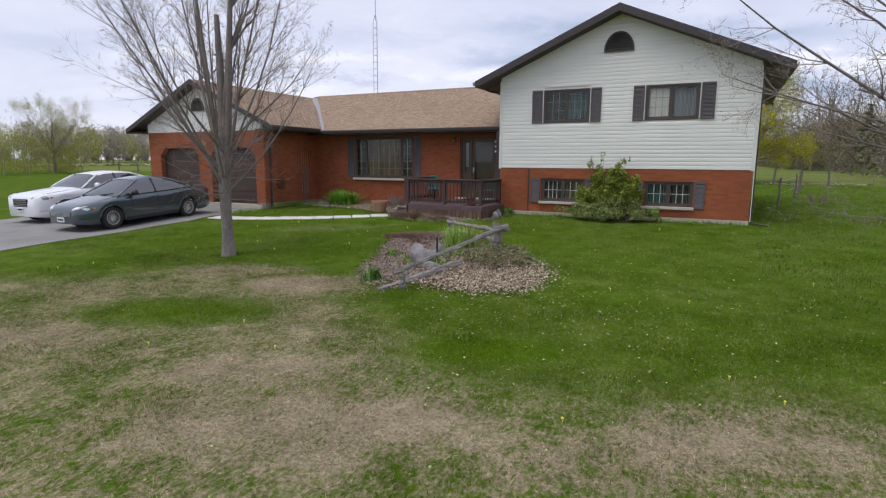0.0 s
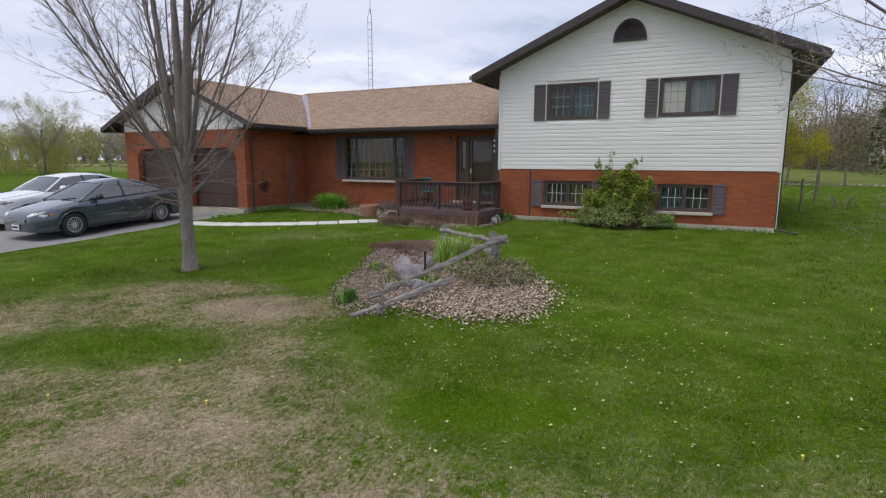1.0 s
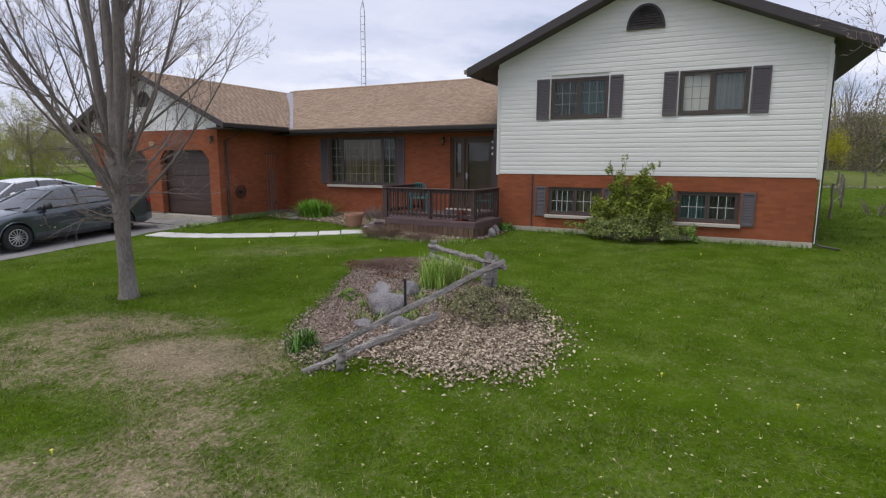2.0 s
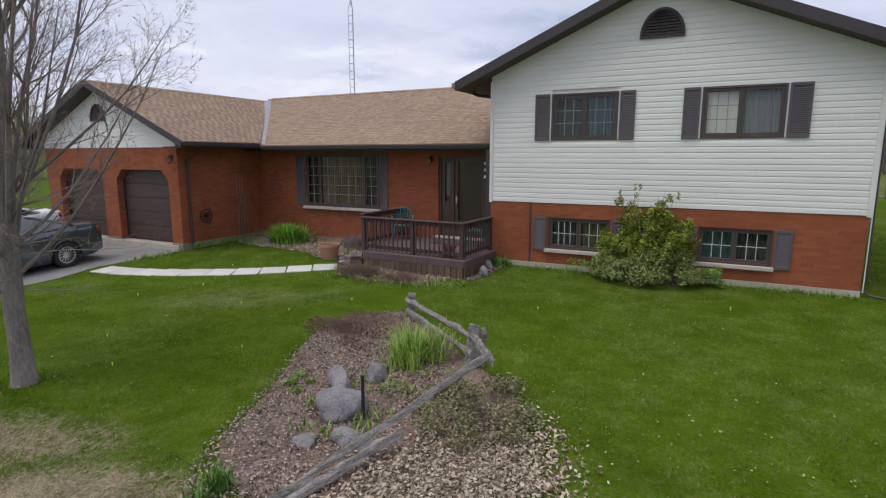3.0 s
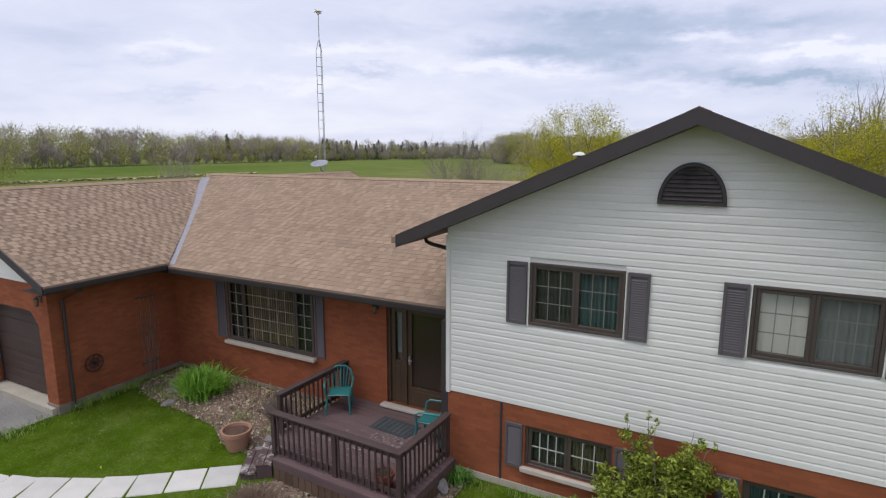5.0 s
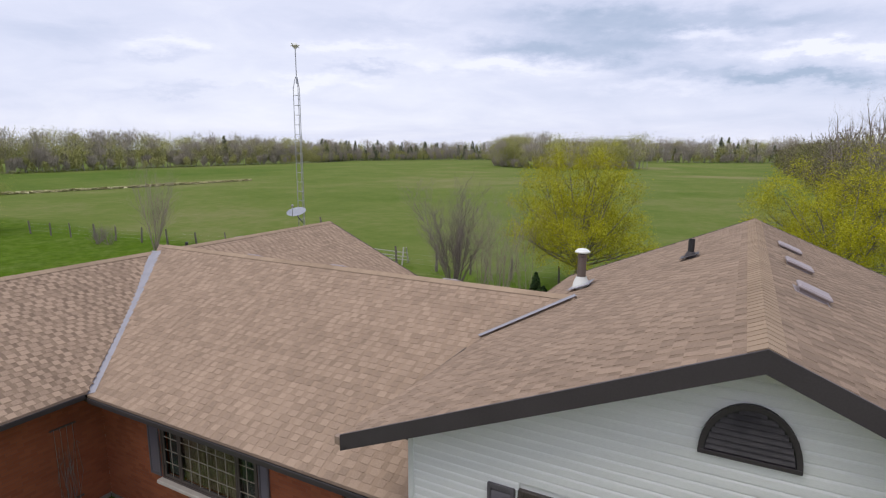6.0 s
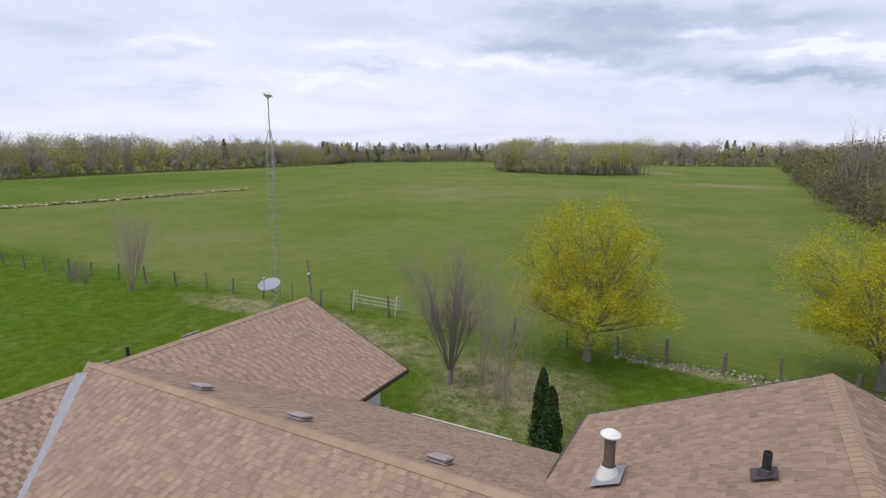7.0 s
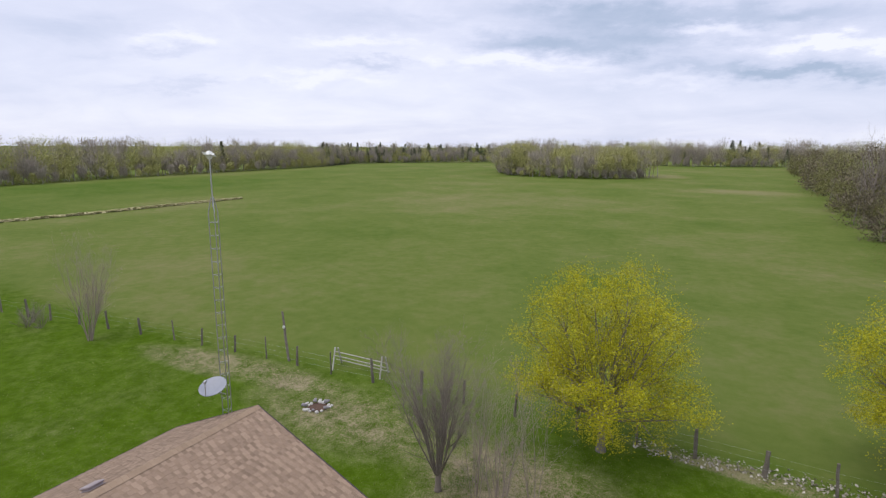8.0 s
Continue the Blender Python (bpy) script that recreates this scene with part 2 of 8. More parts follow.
# ---- mesh tools ----
class Shape:
    """Collects corners and faces for one mesh."""

    def __init__(self):
        self.v, self.f = [], []

    def add(self, verts, faces):
        k = len(self.v)
        self.v.extend(verts)
        self.f.extend([tuple(i + k for i in f) for f in faces])
        return self

    def box(self, x0, x1, y0, y1, z0, z1, c=0.0, m=None):
        """A box, its edges cut off by c; m places it."""
        if c <= 0:
            vs = [(x, y, z) for x in (x0, x1) for y in (y0, y1) for z in (z0, z1)]
            fs = [(0, 1, 3, 2), (4, 6, 7, 5), (0, 4, 5, 1), (2, 3, 7, 6), (0, 2, 6, 4), (1, 5, 7, 3)]
        else:
            lo, hi, vs, ix = (x0, y0, z0), (x1, y1, z1), [], {}
            for s in [(a, b, d) for a in (0, 1) for b in (0, 1) for d in (0, 1)]:
                for ax in range(3):
                    p = []
                    for k in range(3):
                        q = (lo, hi)[s[k]][k]
                        p.append(q if k == ax else q + (c if s[k] == 0 else -c))
                    ix[s, ax] = len(vs)
                    vs.append(tuple(p))
            fs = []
            for ax in range(3):
                o1, o2 = [k for k in range(3) if k != ax]
                for side in (0, 1):
                    quad = []
                    for a, b in ((0, 0), (1, 0), (1, 1), (0, 1)):
                        s = [0, 0, 0]
                        s[ax], s[o1], s[o2] = side, a, b
                        quad.append(ix[tuple(s), ax])
                    fs.append(tuple(quad))
                for a in (0, 1):
                    for b in (0, 1):
                        s0, s1 = [0, 0, 0], [0, 0, 0]
                        s0[o1] = s1[o1] = a
                        s0[o2] = s1[o2] = b
                        s1[ax] = 1
                        s0, s1 = tuple(s0), tuple(s1)
                        fs.append((ix[s0, o1], ix[s1, o1], ix[s1, o2], ix[s0, o2]))
            for s in [(a, b, d) for a in (0, 1) for b in (0, 1) for d in (0, 1)]:
                fs.append((ix[s, 0], ix[s, 1], ix[s, 2]))
        if m is not None:
            vs = [tuple(m @ Vector(p)) for p in vs]
        return self.add(vs, fs)

    def prism(self, poly, axis, a, b):
        """A flat outline (two numbers a corner) drawn along axis 'x', 'y' or 'z' from a to b."""
        def put(p, h):
            return {"x": (h, p[0], p[1]), "y": (p[0], h, p[1]), "z": (p[0], p[1], h)}[axis]
        n = len(poly)
        vs = [put(p, a) for p in poly] + [put(p, b) for p in poly]
        fs = [tuple(range(n)), tuple(range(2 * n - 1, n - 1, -1))] + [(i, (i + 1) % n, n + (i + 1) % n, n + i) for i in range(n)]
        return self.add(vs, fs)

    def tube(self, pts, radii, sides=6, cap=True):
        """A round bar through the points."""
        pts = [Vector(p) for p in pts]
        if isinstance(radii, (int, float)):
            radii = [radii] * len(pts)
        vs, fs = [], []
        for i, p in enumerate(pts):
            d = (pts[min(i + 1, len(pts) - 1)] - pts[max(i - 1, 0)]).normalized()
            u = d.cross(Vector((0.31, 0.17, 0.93)) if abs(d.z) < 0.9 else Vector((1, 0.2, 0))).normalized()
            w = d.cross(u)
            for k in range(sides):
                a = 2 * math.pi * k / sides
                vs.append(tuple(p + radii[i] * (math.cos(a) * u + math.sin(a) * w)))
        for i in range(len(pts) - 1):
            for k in range(sides):
                j = (k + 1) % sides
                fs.append((i * sides + k, i * sides + j, (i + 1) * sides + j, (i + 1) * sides + k))
        if cap:
            fs.append(tuple(range(sides - 1, -1, -1)))
            fs.append(tuple(range(len(pts) * sides - sides, len(pts) * sides)))
        return self.add(vs, fs)

    def lathe(self, profile, at=(0, 0, 0), sides=20, arc=2 * math.pi, start=0.0):
        """A profile of (radius, height) turned round the upright axis."""
        vs, fs = [], []
        n = len(profile)
        whole = abs(arc - 2 * math.pi) < 1e-6
        steps = sides if whole else sides + 1
        for k in range(steps):
            a = start + arc * k / sides
            vs += [(at[0] + r * math.cos(a), at[1] + r * math.sin(a), at[2] + h) for r, h in profile]
        for k in range(sides):
            j = (k + 1) % steps
            for i in range(n - 1):
                fs.append((k * n + i, j * n + i, j * n + i + 1, k * n + i + 1))
        return self.add(vs, fs)

    def mesh(self, name, material, smooth=False, tidy=True):
        me = bpy.data.meshes.new(name)
        me.from_pydata(self.v, [], self.f)
        if tidy and len(self.f) < 20000:
            bm = bmesh.new()
            bm.from_mesh(me)
            bmesh.ops.recalc_face_normals(bm, faces=bm.faces)
            bm.to_mesh(me)
            bm.free()
        me.materials.append(material)
        if smooth:
            me.polygons.foreach_set("use_smooth", [True] * len(me.polygons))
        return me


def thing(name, label, category, group="", kind="", at=None):
    ob = new(name)
    ob.empty_display_size = 0.2
    if at is not None:
        ob.matrix_basis = at
    return tagged(ob, label, category, group, kind)


def part(name, shape, material, parent, label="", smooth=False, kind=""):
    ob = new(name, shape.mesh(name, material, smooth) if isinstance(shape, Shape) else shape)
    ob.parent = parent
    return tagged(ob, label, kind=kind)


def single(name, shape, material, label, category, group="", kind="", smooth=False):
    return tagged(new(name, shape.mesh(name, material, smooth)), label, category, group, kind)


def wall_cells(s, axis, a0, a1, z0, z1, f0, f1, holes):
    """A wall in blocks round its holes. axis: the way it runs; f0, f1: its two faces; holes: (a0, a1, z0, z1)."""
    xs = sorted({a0, a1, *[h[0] for h in holes], *[h[1] for h in holes]})
    zs = sorted({z0, z1, *[h[2] for h in holes], *[h[3] for h in holes]})
    for i in range(len(xs) - 1):
        for j in range(len(zs) - 1):
            cx, cz = (xs[i] + xs[i + 1]) / 2, (zs[j] + zs[j + 1]) / 2
            if any(h[0] < cx < h[1] and h[2] < cz < h[3] for h in holes):
                continue
            if axis == "x":
                s.box(xs[i], xs[i + 1], f0, f1, zs[j], zs[j + 1])
            else:
                s.box(f0, f1, xs[i], xs[i + 1], zs[j], zs[j + 1])
    return s


def ground_z(x, y):
    """The lie of the land: it falls gently from the house towards the road, and swells in the field behind."""
    return float(ground_zs(np.array([x]), np.array([y]))[0])


def ground_zs(x, y):
    z = np.where(y < 0, -0.045 * np.minimum(-y, 22), 0.016 * np.minimum(np.maximum(y, 0), 40))
    r = np.hypot(x, y)
    u = np.clip((r - 60) / 200, 0, 1)
    z = z + 0.9 * u * u * (3 - 2 * u) * np.sin(x / 61.0 + 0.4) * np.cos(y / 83.0)
    near = np.clip((np.maximum(-y, y - 12) - 1.5) / 3, 0, 1)
    return z + 0.02 * near * (np.sin(x * 1.1 + 0.7 * np.sin(y * 0.9)) * np.cos(y * 1.3))


def poly_mesh(name, corners, material, sides):
    """One mesh of many loose faces: corners is an array (faces, sides, 3)."""
    n = len(corners)
    me = bpy.data.meshes.new(name)
    me.vertices.add(n * sides)
    me.vertices.foreach_set("co", np.ascontiguousarray(corners, dtype=np.float32).ravel())
    me.loops.add(n * sides)
    me.loops.foreach_set("vertex_index", np.arange(n * sides, dtype=np.int32))
    me.polygons.add(n)
    me.polygons.foreach_set("loop_start", np.arange(0, n * sides, sides, dtype=np.int32))
    me.update(calc_edges=True)
    me.materials.append(material)
    return me


def in_poly(x, y, poly):
    """Which of many points lie inside an outline."""
    c = np.zeros(len(x), bool)
    for (xa, ya), (xb, yb) in zip(poly, poly[1:] + poly[:1]):
        if ya == yb:
            continue
        c ^= ((ya > y) != (yb > y)) & (x < (xb - xa) * (y - ya) / (yb - ya) + xa)
    return c


def leaf_quads(rng, p, size, flat=0.0, long=1.6):
    """Small four-cornered leaves at the points p; flat: how far they lie down (0 to 1)."""
    n = len(p)
    a = rng.normal(size=(n, 3))
    a[:, 2] *= 1 - flat
    a /= np.linalg.norm(a, axis=1)[:, None] + 1e-9
    b = rng.normal(size=(n, 3))
    b[:, 2] *= 1 - flat
    b -= (a * b).sum(1)[:, None] * a
    b /= np.linalg.norm(b, axis=1)[:, None] + 1e-9
    s = rng.uniform(0.6, 1.3, (n, 1)) * size
    up = np.cross(a, b) * s * 0.25
    return np.stack([p - a * s * long / 2, p + b * s / 2 + up, p + a * s * long / 2, p - b * s / 2 + up], 1)


def ball(rng, n, c, r, hollow=0.5):
    """Points in an egg round c, crowded towards its skin."""
    d = rng.normal(size=(n, 3))
    d /= np.linalg.norm(d, axis=1)[:, None]
    return np.array(c) + d * np.array(r) * (rng.uniform(hollow, 1.0, (n, 1)) ** 0.6)


# ---- ground ----
def lawn_surface(name, blade):
    """Spring grass: lush near the house, dry and straw-coloured in worn patches, coarser and greyer in the field."""
    m = bpy.data.materials.new(name)
    m.use_nodes = True
    nt = m.node_tree
    b = nt.nodes["Principled BSDF"]
    ln = nt.links.new

    def nd(kind, **values):
        n = nt.nodes.new(kind)
        for k, v in values.items():
            n.inputs[k].default_value = v
        return n

    def maths(op, a, c=None, d=None):
        n = nt.nodes.new("ShaderNodeMath")
        n.operation = op
        for i, q in enumerate((a, c, d)):
            if q is None:
                continue
            if isinstance(q, (int, float)):
                n.inputs[i].default_value = q
            else:
                ln(q, n.inputs[i])
        return n.outputs[0]

    geo = nd("ShaderNodeNewGeometry")
    pos = geo.outputs["Position"]
    sep = nd("ShaderNodeSeparateXYZ")
    ln(pos, sep.inputs[0])
    X, Y = sep.outputs["X"], sep.outputs["Y"]

    def noise_tex(scale, detail=4, rough=0.55, stretch=None):
        n = nd("ShaderNodeTexNoise", Scale=scale, Detail=detail, Roughness=rough)
        if stretch:
            mp = nd("ShaderNodeMapping")
            mp.inputs["Scale"].default_value = stretch
            mp.inputs["Rotation"].default_value = (0, 0, radians(28))
            ln(pos, mp.inputs[0])
            ln(mp.outputs[0], n.inputs["Vector"])
        else:
            ln(pos, n.inputs["Vector"])
        return n.outputs["Fac"]

    broad, mid, fine = noise_tex(0.33, 5, 0.6), noise_tex(1.6, 5, 0.65), noise_tex(28, 3, 0.7)

    def spot(cx, cy, rx, ry, turn=0.0):
        """A soft patch: 1 at its middle, 0 at its rim and beyond."""
        c, s = math.cos(radians(turn)), math.sin(radians(turn))
        dx, dy = maths("SUBTRACT", X, cx), maths("SUBTRACT", Y, cy)
        u = maths("MULTIPLY_ADD", dx, c / rx, maths("MULTIPLY", dy, s / rx))
        v = maths("MULTIPLY_ADD", dx, -s / ry, maths("MULTIPLY", dy, c / ry))
        q = maths("ADD", maths("MULTIPLY", u, u), maths("MULTIPLY", v, v))
        return maths("MAXIMUM", maths("SUBTRACT", 1.0, q), 0.0)

    # the turf is worn all over beyond a wavering line across the front lawn
    edge_ = nd("ShaderNodeFloatCurve")
    cm = edge_.mapping
    cm.use_clip = False
    cm.clip_min_x, cm.clip_max_x, cm.clip_min_y, cm.clip_max_y = 0, 1, 0, 1
    cp = cm.curves[0].points
    for i, (px, py) in enumerate(DRY_LINE):
        q = ((px + 20) / 40, (py + 20) / 20)
        if i < 2:
            cp[i].location = q
        else:
            cp.new(*q)
    cm.update()
    ln(maths("MULTIPLY_ADD", X, 1 / 40, 0.5), edge_.inputs["Value"])
    line_y = maths("MULTIPLY_ADD", edge_.outputs[0], 20.0, -20.0)
    front = nd("ShaderNodeMapRange")
    front.interpolation_type = "SMOOTHSTEP"
    front.inputs["From Min"].default_value, front.inputs["From Max"].default_value = -0.7, 1.5
    ln(maths("SUBTRACT", line_y, Y), front.inputs["Value"])
    dry = maths("MULTIPLY", front.outputs[0], 0.5)
    for p in DRY_SPOTS:
        o = maths("MULTIPLY", spot(*p[:5]), p[5])
        dry = maths("ADD", dry, o)
    # wear is broken up by the noises, most where the turf is worn
    small = noise_tex(7, 4, 0.65)
    thatch = noise_tex(24, 4, 0.7, (1.0, 0.45, 1.0))
    ragged = maths("ADD", maths("ADD", maths("MULTIPLY_ADD", broad, 1.6, -0.85), maths("MULTIPLY_ADD", mid, 1.5, -0.75)), maths("MULTIPLY_ADD", small, 1.5, -0.75))
    ragged = maths("ADD", ragged, maths("MULTIPLY_ADD", thatch, 3.0, -1.5))
    much = maths("MAXIMUM", 0.3, maths("MINIMUM", maths("MULTIPLY", dry, 2.2), 1.0))
    wear = maths("SUBTRACT", maths("MULTIPLY_ADD", ragged, much, dry), 0.2)
    if blade:
        # single blades differ: some are straw among the green, some green among the straw
        wn_ = nd("ShaderNodeTexWhiteNoise")
        wn_.noise_dimensions = "1D"
        ln(geo.outputs["Random Per Island"], wn_.inputs["W"])
        wear = maths("ADD", wear, maths("MULTIPLY_ADD", wn_.outputs["Value"], 1.3, -0.75))
    wr = nd("ShaderNodeMapRange")
    wr.inputs["From Min"].default_value, wr.inputs["From Max"].default_value = -0.35, 0.85
    wr.interpolation_type = "SMOOTHSTEP"
    ln(wear, wr.inputs["Value"])
    # grass colour
    g = nd("ShaderNodeValToRGB")
    ge = g.color_ramp.elements
    ge[0].position, ge[0].color = 0.25, (0.039, 0.075, 0.003, 1)
    ge[1].position, ge[1].color = 0.8, (0.101, 0.174, 0.0075, 1)
    ln(maths("ADD", maths("MULTIPLY", mid, 0.7), maths("MULTIPLY", fine, 0.3)), g.inputs[0])
    d = nd("ShaderNodeValToRGB")
    de = d.color_ramp.elements
    de[0].position, de[0].color = 0.3, (0.132, 0.102, 0.066, 1)
    de[1].position, de[1].color = 0.75, (0.52, 0.415, 0.295, 1)
    ln(maths("ADD", maths("MULTIPLY", mid, 0.35), maths("MULTIPLY", fine, 0.65)), d.inputs[0])
    lawn = nd("ShaderNodeMixRGB")
    ln(maths("MULTIPLY", wr.outputs[0], 0.9), lawn.inputs["Fac"])
    ln(g.outputs[0], lawn.inputs["Color1"])
    ln(d.outputs[0], lawn.inputs["Color2"])
    # field colour beyond the fence
    fn = noise_tex(0.09, 8, 0.66)
    fn2 = noise_tex(0.9, 5, 0.65)
    f = nd("ShaderNodeValToRGB")
    fe = f.color_ramp.elements
    fe[0].position, fe[0].color = 0.32, (0.075, 0.124, 0.018, 1)
    fe[1].position, fe[1].color = 0.72, (0.205, 0.192, 0.086, 1)
    f3 = fe.new(0.5)
    f3.color = (0.124, 0.158, 0.037, 1)
    fn3 = noise_tex(0.022, 4, 0.6)
    blend = maths("ADD", maths("ADD", maths("MULTIPLY", fn, 0.36), maths("MULTIPLY", fn2, 0.34)), maths("MULTIPLY_ADD", fn3, 0.45, -0.075))
    for p in FIELD_SPOTS:
        blend = maths("ADD", blend, maths("MULTIPLY", spot(*p[:5]), p[5]))
    ln(blend, f.inputs[0])
    edge = nd("ShaderNodeMapRange")
    edge.inputs["From Min"].default_value, edge.inputs["From Max"].default_value = 22.5, 26.5
    edge.interpolation_type = "SMOOTHSTEP"
    ln(maths("ADD", Y, maths("MULTIPLY_ADD", mid, 3.0, -1.5)), edge.inputs["Value"])
    allc = nd("ShaderNodeMixRGB")
    ln(edge.outputs[0], allc.inputs["Fac"])
    ln(lawn.outputs[0], allc.inputs["Color1"])
    ln(f.outputs[0], allc.inputs["Color2"])
    if blade:
        hs = nd("ShaderNodeHueSaturation")
        var = nd("ShaderNodeMapRange")
        var.inputs["To Min"].default_value, var.inputs["To Max"].default_value = 0.5, 2.05
        ln(geo.outputs["Random Per Island"], var.inputs["Value"])
        ln(var.outputs[0], hs.inputs["Value"])
        ln(allc.outputs[0], hs.inputs["Color"])
        ln(hs.outputs[0], b.inputs["Base Color"])
    else:
        ln(allc.outputs[0], b.inputs["Base Color"])
    b.inputs["Roughness"].default_value = 0.95
    b.inputs["Specular IOR Level"].default_value = 0.03
    bp = nd("ShaderNodeBump")
    bp.inputs["Strength"].default_value, bp.inputs["Distance"].default_value = 0.8, 0.05
    ln(maths("ADD", fine, maths("MULTIPLY", mid, 1.5)), bp.inputs["Height"])
    ln(bp.outputs[0], b.inputs["Normal"])
    return m


# worn patches of the lawn: middle, half sizes, turn, strength
DRY_SPOTS = [
    (3.2, -14.1, 2.1, 0.8, 24, 0.5), (1.9, -13.3, 1.1, 0.6, 24, 0.4), (4.5, -13.3, 1.0, 0.6, 20, 0.35), (-1.4, -13.7, 1.5, 0.8, 30, 0.5), (-4.2, -12.2, 1.8, 0.6, 24, 0.3),
    (-1.8, -9.6, 1.6, 0.6, 24, 0.6), (0.3, -10.0, 1.5, 0.8, 15, 0.9), (-0.5, -12.1, 2.1, 0.9, 26, -0.6), (4.2, -11.7, 1.2, 0.5, 24, -0.3),
    (7.1, -12.4, 1.3, 0.7, 24, 0.5), (6.0, -13.4, 1.6, 0.6, 24, 0.4), (4.0, -18.0, 9.0, 3.0, 0, 0.12),
    (-3.4, -4.7, 2.4, 0.8, 25, 0.2), (-24.0, 22.0, 8.0, 1.8, 5, 0.55), (-14.0, 20.5, 7.5, 3.4, 0, 0.42), (-5.5, 18.0, 4.5, 5.0, 0, 0.62), (2.0, 24.0, 6.0, 0.7, -5, 0.7),
]
DRY_LINE = [(-20, -13.0), (20, -11.0), (-6.5, -11.9), (-4.0, -11.0), (-2.2, -9.5), (1.0, -9.6), (2.6, -11.1), (5.2, -12.05), (6.6, -11.6), (8.2, -11.2)]
# paler swaths of the field, and the greener far strip beyond the windrow
FIELD_SPOTS = [(3.0, 172.0, 22.0, 14.0, 0, 0.16), (-26.6, 246.0, 12.0, 22.0, 0, 0.2), (-45.0, 110.0, 45.0, 32.0, 20, 0.07), (-150.0, 90.0, 45.0, 90.0, 0, -0.12)]
GRASS = lawn_surface("spring_grass", False)
BLADE = lawn_surface("grass_blade", True)


def grid_lines(a, b, near0, near1, fine, coarse):
    out, v = [], near0
    while v < near1:
        out.append(v)
        v += fine
    step = fine
    while v < b:
        out.append(v)
        step = min(step * 1.25, coarse)
        v += step
    out.append(b)
    v, step, left = near0, fine, []
    while v > a:
        step = min(step * 1.25, coarse)
        v -= step
        left.append(max(v, a))
    return sorted(set(left)) + out


gx = grid_lines(-3500, 3500, -24, 16, 0.5, 300)
gy = grid_lines(-3500, 3500, -24, 30, 0.5, 300)
gs = Shape()
gs.v = [(x, y, ground_z(x, y)) for y in gy for x in gx]
gs.f = [(j * len(gx) + i, j * len(gx) + i + 1, (j + 1) * len(gx) + i + 1, (j + 1) * len(gx) + i) for j in range(len(gy) - 1) for i in range(len(gx) - 1)]
tagged(new("ground", gs.mesh("ground", GRASS, True, tidy=False)), "spring lawn with dry straw patches running into a wide green field", "lawn", kind="structure")


def on_ground(poly, lift, res=0.4):
    """A thin sheet that follows the ground inside an outline."""
    s = Shape()
    xs, ys = [p[0] for p in poly], [p[1] for p in poly]

    def inside(x, y):
        c = False
        for (xa, ya), (xb, yb) in zip(poly, poly[1:] + poly[:1]):
            if (ya > y) != (yb > y) and x < (xb - xa) * (y - ya) / (yb - ya) + xa:
                c = not c
        return c

    bm = bmesh.new()
    bm.faces.new([bm.verts.new((x, y, 0)) for x, y in poly])
    for ax, lo, hi in ((0, min(xs), max(xs)), (1, min(ys), max(ys))):
        v = lo + res
        while v < hi:
            co = Vector((v, 0, 0)) if ax == 0 else Vector((0, v, 0))
            no = Vector((1, 0, 0)) if ax == 0 else Vector((0, 1, 0))
            bmesh.ops.bisect_plane(bm, geom=bm.verts[:] + bm.edges[:] + bm.faces[:], plane_co=co, plane_no=no)
            v += res
    for q in bm.verts:
        q.co.z = ground_z(q.co.x, q.co.y) + lift
    bm.normal_update()
    for fc in bm.faces:
        if fc.normal.z < 0:
            fc.normal_flip()
    me = bpy.data.meshes.new("sheet")
    bm.to_mesh(me)
    bm.free()
    return me


DRIVE = [(-8.7, -2.02), (-8.85, -3.3), (-9.0, -4.3), (-8.75, -5.3), (-8.7, -7.0), (-8.72, -9.0), (-8.75, -11.0), (-8.9, -14.0), (-9.4, -24.0), (-17.0, -24.0), (-15.6, -12.0), (-15.3, -2.02)]
dm = on_ground(DRIVE, 0.012)
dm.materials.append(ASPHALT)
tagged(new("driveway", dm), "worn grey asphalt driveway running to the garage", "driveway", kind="structure")


# ---- house ----
house = thing("house", "split-level red brick house with white siding and tan shingle roofs", "house")
W = 7.425           # width of the two-storey wing
RX = W / 2          # its ridge
G_TOP, G_SLOPE, G_EAVE = 6.20, 0.43, 0.72
G_Y0, G_Y1, G_SKEW = -0.47, 9.72, 0.17
M_RIDGE_Y, M_RIDGE_Z, M_SLOPE = 5.2, 4.92, 0.414
M_EAVE0, M_EAVE1 = 0.35, 10.1
A_RIDGE_X, A_RIDGE_Z, A_SLOPE = -11.86, 4.78, 0.445
A_X0, A_X1, A_Y0, A_Y1 = -15.9, -7.84, -2.42, 12.98
WALL_Y = 1.04


def g_roof(x):
    return G_TOP - G_SLOPE * abs(x - RX)


# openings: x0, x1, z0, z1
UP_L, UP_R = (1.45, 2.90, 2.95, 3.96), (4.51, 5.96, 2.95, 3.95)
LOW_L, LOW_R = (1.44, 2.85, 0.47, 1.20), (4.62, 5.96, 0.44, 1.17)
PICT, DOOR = (-6.66, -3.92, 1.06, 2.66), (-1.98, -0.56, 0.42, 2.60)

# foundation and brick of the two-storey wing
s = wall_cells(Shape(), "x", 0.0, W, 0.12, 1.53, 0.0, 0.22, [LOW_L, LOW_R])
for q in ((0.0, 0.22, 0.22, 9.25), (W - 0.22, W, 0.22, 9.25), (0.22, W - 0.22, 9.03, 9.25)):
    part("brick_wall", Shape().box(*q, 0.12, 1.53), BRICK, house)
part("brick_wall", s, BRICK, house, "smooth red-orange brick")
s = Shape().box(-0.004, W + 0.004, -0.02, 9.27, -0.6, 0.118)
part("foundation", s, CONCRETE, house, "pale concrete footing")

